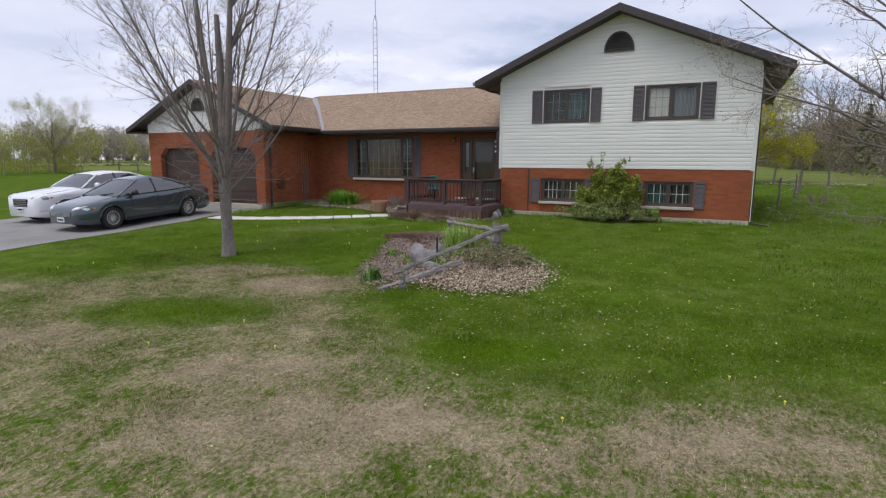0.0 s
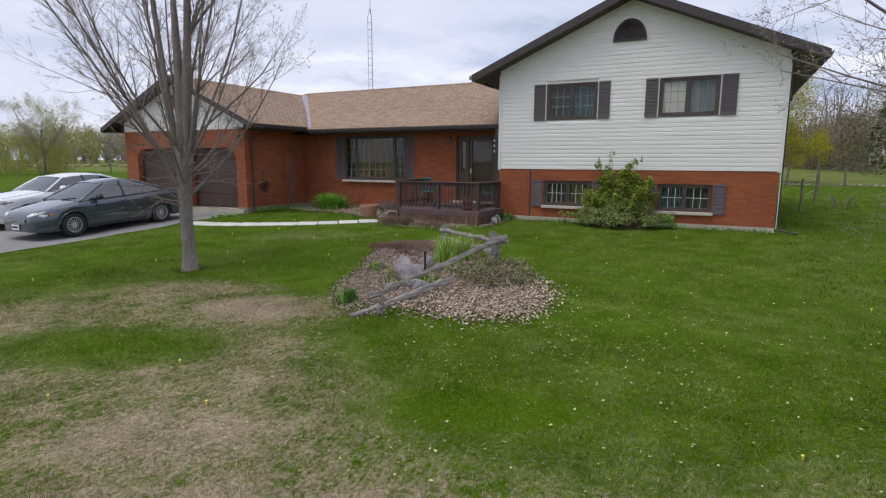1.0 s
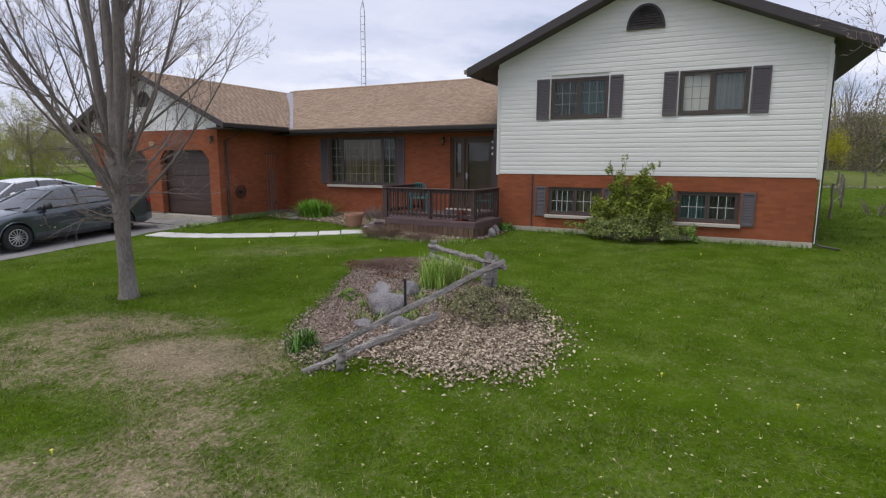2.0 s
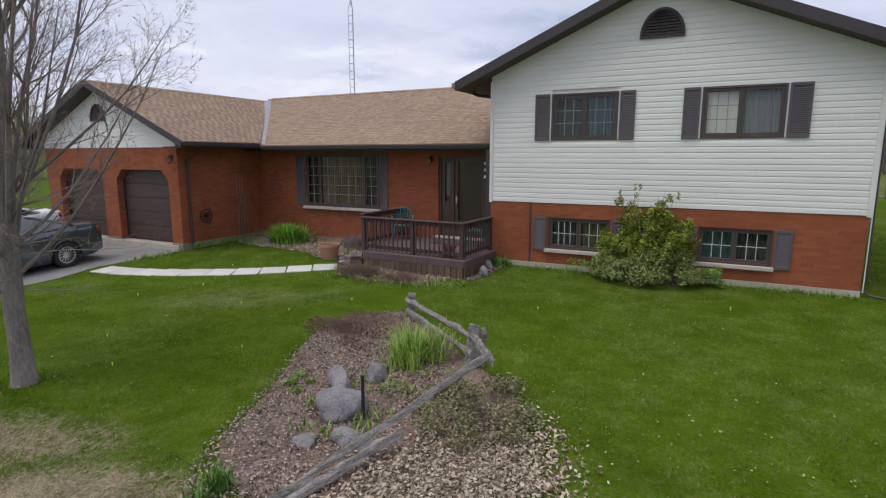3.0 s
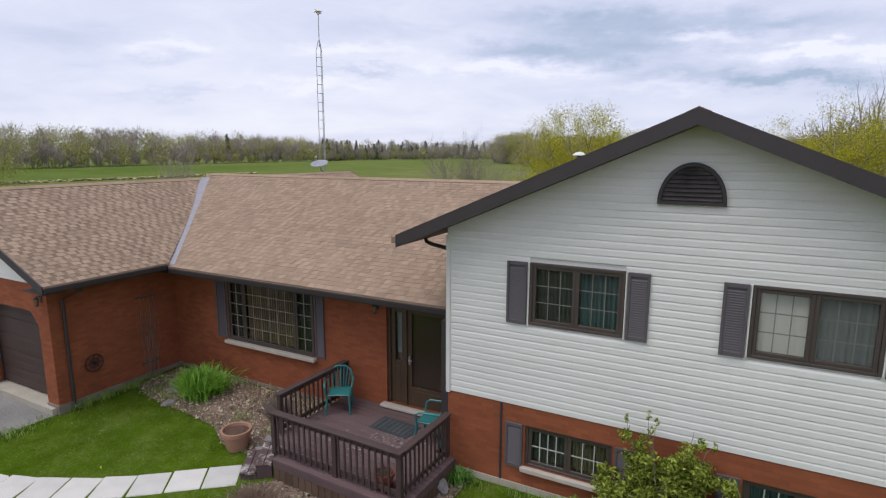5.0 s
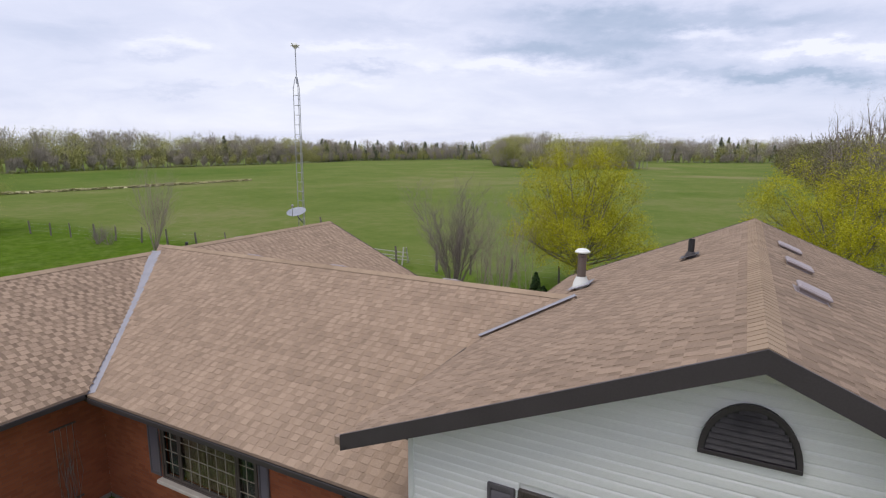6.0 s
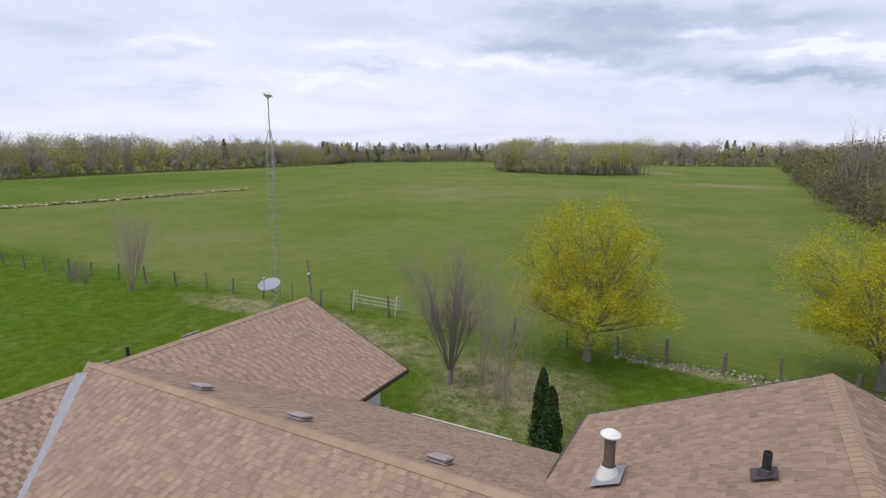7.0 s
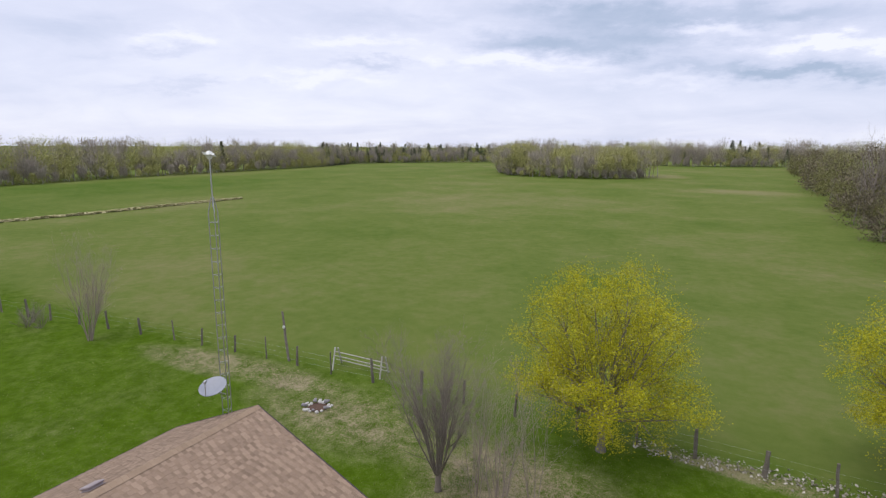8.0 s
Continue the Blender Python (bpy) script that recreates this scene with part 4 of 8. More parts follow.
def half_round_vent(cx, z0, r, y, h):
    """A half-round gable vent with louvres."""
    rim = Shape()
    n = 20
    pts = [(math.cos(math.pi * k / n), math.sin(math.pi * k / n)) for k in range(n + 1)]
    for k in range(n):
        (a, b), (c, d) = pts[k], pts[k + 1]
        q = [(cx + r * a, z0 + h * b), (cx + r * c, z0 + h * d), (cx + (r - 0.05) * c, z0 + (h - 0.05) * d), (cx + (r - 0.05) * a, z0 + (h - 0.05) * b)]
        rim.prism(q, "y", y - 0.05, y)
    rim.box(cx - r, cx + r, y - 0.055, y, z0 - 0.03, z0 + 0.015, 0.004)
    v = part("gable_vent", rim, FASCIA, house, "dark half-round louvred gable vent")
    part("backing", Shape().prism([(cx + (r - 0.05) * a, z0 + (h - 0.05) * b) for a, b in pts], "y", y - 0.012, y - 0.004), BLACK, v)
    zz = z0 + 0.03
    while zz < z0 + h - 0.09:
        half = (r - 0.06) * math.sqrt(max(0.02, 1 - ((zz + 0.03 - z0) / (h - 0.05)) ** 2))
        part("slat", Shape().add([(cx - half, y - 0.045, zz), (cx + half, y - 0.045, zz), (cx + half, y - 0.013, zz + 0.045), (cx - half, y - 0.013, zz + 0.045), (cx - half, y - 0.038, zz - 0.004), (cx + half, y - 0.038, zz - 0.004), (cx + half, y - 0.013, zz + 0.035), (cx - half, y - 0.013, zz + 0.035)],
                                 [(0, 1, 2, 3), (4, 7, 6, 5), (0, 4, 5, 1), (0, 3, 7, 4), (1, 5, 6, 2), (3, 2, 6, 7)]), VENTM, v)
        zz += 0.058


VENTM = surface("flaking_vent_paint", (0.022, 0.017, 0.016), (0.075, 0.065, 0.062), 7, 0.6, blotch=0.8)
half_round_vent(3.683, 4.99, 0.43, -0.022, 0.54)
half_round_vent(-11.98, 3.66, 0.36, AY - 0.022, 0.48)

# front door with a side leaf
x0, x1, z0, z1 = DOOR
yd = WALL_Y + 0.09
s = Shape().box(x0, x0 + 0.06, yd - 0.04, yd + 0.06, z0, z1, 0.005).box(x1 - 0.06, x1, yd - 0.04, yd + 0.06, z0, z1, 0.005).box(x0 + 0.06, x1 - 0.06, yd - 0.04, yd + 0.06, z1 - 0.07, z1, 0.005).box(-1.56, -1.52, yd - 0.04, yd + 0.06, z0, z1 - 0.07, 0.005)
door = part("front_door", s, DOORM, house, "dark brown double front door")
for a, b, low in ((x0 + 0.06, -1.56, 0.95), (-1.52, x1 - 0.06, 0.42)):
    f = Shape()
    st = 0.10
    f.box(a, a + st, yd, yd + 0.045, z0, z1 - 0.07, 0.004).box(b - st, b, yd, yd + 0.045, z0, z1 - 0.07, 0.004)
    f.box(a + st, b - st, yd, yd + 0.045, z1 - 0.19, z1 - 0.07, 0.004).box(a + st, b - st, yd, yd + 0.045, z0, z0 + low, 0.004)
    f.box(a + st + 0.03, b - st - 0.03, yd - 0.008, yd + 0.002, z0 + 0.1, z0 + low - 0.08, 0.003)
    leaf = part("door_leaf", f, DOORM, door)
    p = part("door_glass", Shape().box(a + st, b - st, yd + 0.02, yd + 0.026, z0 + low, z1 - 0.19), GLASS, door, "dark reflective glass")
    p.visible_shadow = False
part("inner_door", Shape().box(x0 + 0.06, x1 - 0.06, yd + 0.075, yd + 0.1, z0, z1 - 0.07), DOORM, door, "brown inner door behind the glass")
part("net_curtain", Shape().box(x0 + 0.18, -1.68, yd + 0.066, yd + 0.07, z0 + 1.1, z1 - 0.2), GREYC, door, "grey net behind the glass")
h = Shape().box(-1.475, -1.435, yd - 0.05, yd, 1.32, 1.52, 0.008).tube([(-1.455, yd - 0.05, 1.44), (-1.455, yd - 0.09, 1.44), (-1.36, yd - 0.09, 1.44)], 0.012, 8)
part("door_handle", h, GALV, door, "bright metal lever handle")
part("door_sill", Shape().box(x0 - 0.1, x1 + 0.02, WALL_Y - 0.16, WALL_Y + 0.03, 0.36, 0.42, 0.01), SILL, door, "pale stone doorstep")

# garage doors in sections
for h in (GD_R, GD_L):
    gd = part("garage_door", Shape().box(h[0] - 0.05, h[1] + 0.05, AY + 0.26, AY + 0.28, h[2] - 0.03, h[3] + 0.05), GARDOOR, house, "dark brown sectional garage door")
    rows = 5
    hz = (h[3] - h[2]) / rows
    for r in range(rows):
        za = h[2] + r * hz
        sec = Shape().box(h[0] - 0.04, h[1] + 0.04, AY + 0.225, AY + 0.262, za + 0.006, za + hz - 0.006, 0.006)
        sec.box(h[0] + 0.05, h[1] - 0.05, AY + 0.219, AY + 0.226, za + 0.06, za + hz * 0.5 - 0.03, 0.003)
        sec.box(h[0] + 0.05, h[1] - 0.05, AY + 0.219, AY + 0.226, za + hz * 0.5 + 0.03, za + hz - 0.06, 0.003)
        part("door_section", sec, GARDOOR, gd)
    part("weather_strip", Shape().box(h[0] + 0.012, h[0] + 0.035, AY + 0.185, AY + 0.215, h[2], h[3] - 0.32), FASCIA, gd, "dark weather strip")


def lantern(x, y, z, turn, label, parent=None):
    """A small wall lantern; its back is at the origin and it faces -y before the turn."""
    t = thing("wall_lantern", label, "lantern", "wall lanterns", at=pose(x, y, z, 0, 0, turn))
    part("bracket", Shape().box(-0.04, 0.04, -0.015, 0.0, -0.09, 0.09, 0.005).tube([(0, -0.01, 0.03), (0, -0.07, 0.07), (0, -0.1, 0.05)], 0.01, 6), BLACK, t)
    part("cage", Shape().lathe([(0.0, 0.05), (0.05, 0.02), (0.06, 0.0), (0.045, -0.005)], (0, -0.1, 0), 8).lathe([(0.035, -0.13), (0.04, -0.15), (0.0, -0.17)], (0, -0.1, 0), 8).tube([(0.05, -0.1, 0), (0.036, -0.1, -0.14)], 0.004, 4).tube([(-0.05, -0.1, 0), (-0.036, -0.1, -0.14)], 0.004, 4).tube([(0, -0.15, 0), (0, -0.136, -0.14)], 0.004, 4).tube([(0, -0.05, 0), (0, -0.064, -0.14)], 0.004, 4), BLACK, t)
    part("lamp_glass", Shape().lathe([(0.047, -0.002), (0.034, -0.135)], (0, -0.1, 0), 8), surface("amber_glass", (0.22, 0.14, 0.07), (0.3, 0.2, 0.1), 6, 0.15), t, "amber glass")


lantern(-2.2, WALL_Y, 2.52, 0, "small black wall lantern beside the front door")
lantern(-8.82, AY, 2.55, 0, "small black wall lantern at the garage corner")
plaque = thing("wall_plaque", "small pale plaque with dark bars between the garage doors", "plaque")
part("plate", Shape().box(-11.88, -11.66, AY - 0.02, AY, 2.32, 2.48, 0.006), surface("tan_plaque", (0.4, 0.3, 0.17), (0.5, 0.4, 0.25), 5, 0.7), plaque)
part("bars", Shape().box(-11.85, -11.69, AY - 0.026, AY - 0.02, 2.42, 2.445).box(-11.85, -11.69, AY - 0.026, AY - 0.02, 2.355, 2.38), BLACK, plaque)

# decorative wheel, trellis and pipes on the garage's side wall
XW = -8.62
wheel = thing("iron_ornament", "dark iron wheel ornament hung on the brick wall", "ornament")
for r, w in ((0.2, 0.014), (0.10, 0.01)):
    ring = Shape()
    ring.tube([(XW + 0.05, -1.2 + r * math.cos(2 * math.pi * k / 24), 0.85 + r * math.sin(2 * math.pi * k / 24)) for k in range(25)], w, 6, False)
    part("rim", ring, BLACK, wheel)
for k in range(8):
    a = math.pi * k / 4
    part("spoke", Shape().tube([(XW + 0.05, -1.2, 0.85), (XW + 0.05, -1.2 + 0.2 * math.cos(a), 0.85 + 0.2 * math.sin(a))], 0.008, 5), BLACK, wheel)
part("hub", Shape().tube([(XW, -1.2, 0.85), (XW + 0.1, -1.2, 0.85)], 0.035, 8), BLACK, wheel)
trellis = thing("trellis", "thin wire trellis with dry vine stems against the brick", "trellis")
for k in range(4):
    part("wire", Shape().tube([(XW + 0.03, 0.02 + 0.12 * k, 0.05), (XW + 0.03, 0.02 + 0.12 * k, 2.1)], 0.004, 5), GALV, trellis)
for zz in (0.4, 2.1):
    part("bar", Shape().box(XW + 0.005, XW + 0.03, -0.06, 0.46, zz - 0.02, zz + 0.02, 0.004), FRAMEM, trellis)
random.seed(5)
vine = Shape()
for k in range(9):
    y, pts = 0.05 + 0.35 * random.random(), []
    for j in range(9):
        pts.append((XW + 0.03 + 0.05 * random.random(), y, 0.02 + j * random.uniform(0.16, 0.24)))
        y += random.uniform(-0.07, 0.07)
    vine.tube(pts, 0.005, 4)
part("vine", vine, TWIG, trellis, "dry brown vine stems", kind="stuff")
part("rain_pipe", Shape().tube([(A_X1 - 0.1, -1.62, AZ - 0.14), (A_X1 - 0.15, -1.62, AZ - 0.24), (XW + 0.06, -1.72, AZ - 0.5), (XW + 0.06, -1.72, 0.1), (XW + 0.2, -1.78, 0.02)], 0.035, 8), FASCIA, house, "dark brown rain pipe")
part("rain_pipe", Shape().tube([(-0.62, 0.3, GE - 0.12), (-0.6, 0.3, GE - 0.2), (-0.5, 0.3, GE - 0.24), (-0.14, 0.3, GE - 0.3), (-0.07, 0.3, GE - 0.36), (-0.06, 0.3, MZ0 + 0.05)], 0.035, 8), FASCIA, house, "dark brown rain pipe elbow")
chime = thing("wind_chime", "small pale hanging ornament by the front door", "ornament")
part("cord", Shape().tube([(-0.42, 0.62, MZ0 - 0.18), (-0.42, 0.62, 2.0)], 0.004, 5), BLACK, chime)
for zz in (2.42, 2.25, 2.08):
    part("bead", Shape().lathe([(0.0, 0.05), (0.03, 0.0), (0.04, -0.03), (0.0, -0.04)], (-0.42, 0.62, zz), 8), TRIMW, chime)

# the inner faces of the panes are clear, so that the outer face alone mirrors
CLEAR = bpy.data.materials.new("clear_inner_face")
CLEAR.use_nodes = True
CLEAR.node_tree.nodes.remove(CLEAR.node_tree.nodes["Principled BSDF"])
CLEAR.node_tree.links.new(CLEAR.node_tree.nodes.new("ShaderNodeBsdfTransparent").outputs[0], CLEAR.node_tree.nodes["Material Output"].inputs["Surface"])
for me in bpy.data.meshes:
    if len(me.materials) == 1 and me.materials[0] == GLASS:
        me.materials.append(CLEAR)
        for pg in me.polygons:
            pg.material_index = 0 if pg.normal.y < -0.5 else 1


# ---- deck by the front door: clipped corner with slanting steps ----
deck = thing("deck", "small dark stained wooden deck with railings by the front door", "deck", at=pose(-1.2, 0, 0, 0, 0, -2.5))
DZ = 0.34
SKIRT = surface("weathered_skirt_boards", (0.085, 0.052, 0.034), (0.15, 0.095, 0.06), 3, 0.85, 0.002, objrand=0.4)
OX = 1.2   # the deck's own middle lies 1.2 m beside the wing's corner


def dpart(name, s, mat, label=""):
    return part(name, s, mat, deck, label)


# floor boards run along the house; the corner is clipped
yb = -1.72
while yb < 0.98:
    y2 = min(yb + 0.138, 0.99)
    left = -3.12 if yb > -1.0 else -3.12 + ((-1.0 - yb) / 0.72) * 0.56
    right = 0.22 if y2 < 0.0 else -0.2
    dpart("deck_board", Shape().box(left + OX, right + OX, yb, y2 - 0.006, DZ - 0.035, DZ, 0.004), DECKM)
    yb += 0.138
frame_pts = [(-3.08, 0.95), (-3.08, -0.98), (-2.54, -1.70), (0.19, -1.70), (0.19, -0.06)]
for (xa, ya), (xb, ybb) in zip(frame_pts, frame_pts[1:]):
    a, b = Vector((xa + OX, ya, 0)), Vector((xb + OX, ybb, 0))
    n = (b - a).length
    m = Matrix.Translation(a) @ Matrix.Rotation(math.atan2(b.y - a.y, b.x - a.x), 4, "Z")
    if abs(xa - xb) > 0.1 and abs(ya - ybb) > 0.1:
        continue
    dpart("rim_board", Shape().box(0, n, -0.02, 0.02, DZ - 0.16, DZ - 0.036, 0.004, m), DECKM)
    k = 0
    while k * 0.15 < n - 0.05:
        dpart("skirt_board", Shape().box(k * 0.15 + 0.005, min(n, k * 0.15 + 0.145), -0.015, 0.012, -0.25, DZ - 0.162, 0.003, m), SKIRT)
        k += 1
RAIL_Z = 1.16


def railing(a, b, posts, drop=0.0, over=0.06):
    a, b = Vector((a[0] + OX, a[1], 0)), Vector((b[0] + OX, b[1], 0))
    n = (b - a).length
    m = Matrix.Translation(a) @ Matrix.Rotation(math.atan2(b.y - a.y, b.x - a.x), 4, "Z")
    dpart("top_rail", Shape().box(-over, n + 0.06, -0.07, 0.07, RAIL_Z - 0.04 - drop, RAIL_Z - drop, 0.008, m), RAILM)
    dpart("upper_rail", Shape().box(0, n, -0.02, 0.02, RAIL_Z - 0.13, RAIL_Z - 0.042, 0.004, m), RAILM)
    dpart("lower_rail", Shape().box(0, n, -0.02, 0.02, DZ + 0.07, DZ + 0.15, 0.004, m), RAILM)
    for p in posts:
        dpart("post", Shape().box(p * n - 0.045, p * n + 0.045, -0.045, 0.045, DZ, RAIL_Z - 0.042, 0.006, m), RAILM)
    k = 0.12
    while k < n - 0.06:
        if all(abs(k - p * n) > 0.07 for p in posts):
            dpart("baluster", Shape().box(k - 0.018, k + 0.018, -0.045, -0.021, DZ + 0.04, RAIL_Z - 0.05, 0.003, m), RAILM)
        k += 0.125


railing((-2.62, -1.57), (0.06, -1.55), (0.0, 0.52, 1.0))
railing((0.06, -1.55), (0.06, -0.1), (1.0,), 0.004, -0.065)
railing((-3.09, -0.98), (-3.09, 0.92), (0.0, 1.0))
# slanting steps with flaking paint
STEPM = surface("flaking_step_paint", (0.085, 0.052, 0.05), (0.46, 0.43, 0.41), 7, 0.85, 0.003, fine=6, blotch=0.75)
mc = Matrix.Translation((-2.83 + OX, -1.36, 0)) @ Matrix.Rotation(math.atan2(-0.72, 0.54), 4, "Z")
for i, (d, z) in enumerate(((0.02, 0.20), (0.30, 0.06))):
    for q in range(2):
        dpart("tread", Shape().box(-0.4, 0.4, -d - 0.14 - 0.145 * q, -d - 0.005 - 0.145 * q, z - 0.04, z, 0.006, mc), STEPM, "flaking painted step board")
    for q in (-0.36, 0.36):
        dpart("stringer", Shape().box(q - 0.02, q + 0.02, -d - 0.27, -d, -0.3, z - 0.042, 0.003, mc), DECKM)

STEPM.node_tree.nodes["Color Ramp"].color_ramp.elements[0].position = 0.5
STEPM.node_tree.nodes["Color Ramp"].color_ramp.elements[1].position = 0.66
# worn spots where the stain has flaked off
fk = np.random.default_rng(6)
fx_, fy_ = np.concatenate([fk.normal(0.15, 0.3, 120), fk.normal(-0.55, 0.2, 40)]), np.concatenate([fk.normal(-0.15, 0.16, 120), fk.normal(-0.75, 0.2, 40)])
flakes = leaf_quads(fk, np.stack([fx_, fy_, np.full(160, DZ + 0.004)], 1), 0.032, 1.0, 2.0)
flakes[:, :, 2] = DZ + 0.003
part("worn_stain", poly_mesh("worn_stain", flakes, surface("bare_deck_wood", (0.16, 0.125, 0.122), (0.33, 0.29, 0.285), 6, 0.9, island=0.6), 4), None, deck, "pale worn spots in the stain", kind="stuff")

# things on the deck


def plastic_chair(x, y, z, turn):
    t = thing("plastic_chair", "green plastic garden armchair standing on the deck", "chair", "chairs on the deck", at=pose(x, y, z, 0, 0, turn))
    seat = Shape().box(-0.22, 0.22, -0.23, 0.2, 0.39, 0.42, 0.012)
    part("seat", seat, GREENP, t)
    # arched back with slats
    arch = [(-0.24, 0.2, 0.42), (-0.25, 0.25, 0.62), (-0.2, 0.29, 0.77), (-0.09, 0.31, 0.84), (0.09, 0.31, 0.84), (0.2, 0.29, 0.77), (0.25, 0.25, 0.62), (0.24, 0.2, 0.42)]
    part("back_frame", Shape().tube(arch, 0.02, 8), GREENP, t)
    for k in range(-3, 4):
        xx = k * 0.055
        top = 0.83 - 0.012 * k * k
        part("back_slat", Shape().tube([(xx * 0.9, 0.2, 0.42), (xx * 1.1, 0.26, 0.62), (xx * 1.25, 0.305, top)], 0.013, 6), GREENP, t)
    for sx in (-1, 1):
        part("armrest", Shape().tube([(sx * 0.25, 0.25, 0.62), (sx * 0.28, 0.1, 0.64), (sx * 0.285, -0.15, 0.63), (sx * 0.27, -0.22, 0.58), (sx * 0.25, -0.23, 0.42)], 0.02, 8), GREENP, t)
        for yy, ty in ((-0.22, -0.26), (0.19, 0.25)):
            part("leg", Shape().tube([(sx * 0.22, yy, 0.41), (sx * 0.25, ty, 0.0)], [0.028, 0.02], 8), GREENP, t)


GREENP = surface("green_plastic", (0.022, 0.15, 0.15), (0.035, 0.2, 0.2), 4, 0.4)
plastic_chair(-2.76, 0.42, DZ, 30)
plastic_chair(-0.46, 0.26, DZ, 278)
mat = thing("door_mat", "worn dark rubber door mat with pale bars", "door mat", at=pose(-1.32, 0.3, DZ, 0, 0, -4))
part("mat_base", Shape().box(-0.45, 0.45, -0.26, 0.26, 0.0, 0.012, 0.004), surface("mat_rubber", (0.02, 0.025, 0.03), (0.06, 0.065, 0.07), 9, 0.8, 0.003), mat)
for k in range(7):
    part("mat_bar", Shape().box(-0.38 + k * 0.11, -0.33 + k * 0.11, -0.2, 0.2, 0.012, 0.018, 0.002), surface("mat_bars", (0.03, 0.04, 0.048), (0.085, 0.1, 0.105), 12, 0.7), mat)


def plant_pot(x, y, z, r, h, label, saucer=False, mat=TERRA):
    t = thing("plant_pot", label, "plant pot", "", at=pose(x, y, z))
    part("pot", Shape().lathe([(0, 0), (r * 0.66, 0), (r * 0.92, h * 0.8), (r, h * 0.82), (r, h), (r * 0.88, h), (r * 0.84, h * 0.86), (0, h * 0.86)], sides=24), mat, t, smooth=False)
    part("soil", Shape().lathe([(0, h * 0.9), (r * 0.5, h * 0.91), (r * 0.845, h * 0.865)], sides=20), SOIL, t, "dry brown soil")
    if saucer:
        part("saucer", Shape().lathe([(0, 0.0), (r * 0.9, 0.0), (r * 1.0, 0.03), (r * 0.95, 0.03), (r * 0.85, 0.006)], sides=24), mat, t)
    return t


plant_pot(-4.02, -1.2, ground_z(-4.02, -1.2), 0.29, 0.4, "large terracotta plant pot with bare soil beside the steps")
pot = plant_pot(-0.42, -1.42, DZ, 0.17, 0.26, "red clay flower pot with dead stems on a saucer", True, surface("red_clay", (0.2, 0.05, 0.035), (0.28, 0.08, 0.05), 4, 0.7))
random.seed(8)
st = Shape()
for k in range(26):
    a, r = random.uniform(0, 6.28), random.uniform(0, 0.1)
    x, y = r * math.cos(a), r * math.sin(a)
    st.tube([(x, y, 0.22), (x * 2 + random.uniform(-0.05, 0.05), y * 2 + random.uniform(-0.05, 0.05), random.uniform(0.34, 0.5))], 0.003, 4)
part("dead_stems", st, TWIG, pot, "dry dead stems", kind="stuff")


# ---- cars on the driveway ----
RUBBER = surface("tyre_rubber", (0.012, 0.012, 0.012), (0.03, 0.03, 0.03), 6, 0.85)
ALLOY = surface("alloy_wheel", (0.5, 0.5, 0.5), (0.62, 0.62, 0.63), 6, 0.3, metal=0.6)
CLEARLAMP = surface("headlamp", (0.5, 0.52, 0.53), (0.88, 0.9, 0.9), 9, 0.05)
REDLAMP = surface("tail_lamp", (0.25, 0.01, 0.01), (0.4, 0.02, 0.02), 6, 0.15)
CARGLASS = surface("tinted_car_glass", (0.02, 0.024, 0.028), (0.032, 0.037, 0.042), 2, 0.03, spec=0.9)
CARGLASS.node_tree.nodes["Principled BSDF"].inputs["IOR"].default_value = 1.75
GREYLAMP = surface("grey_headlamp", (0.16, 0.17, 0.18), (0.5, 0.52, 0.53), 9, 0.05)
AMBER = surface("amber_lamp", (0.6, 0.2, 0.03), (0.7, 0.28, 0.05), 8, 0.2)
PLATE = surface("number_plate", (0.6, 0.62, 0.64), (0.7, 0.72, 0.74), 5, 0.4)


def lerp(table, v):
    return float(np.interp(v, [a for a, _ in table], [b for _, b in table]))


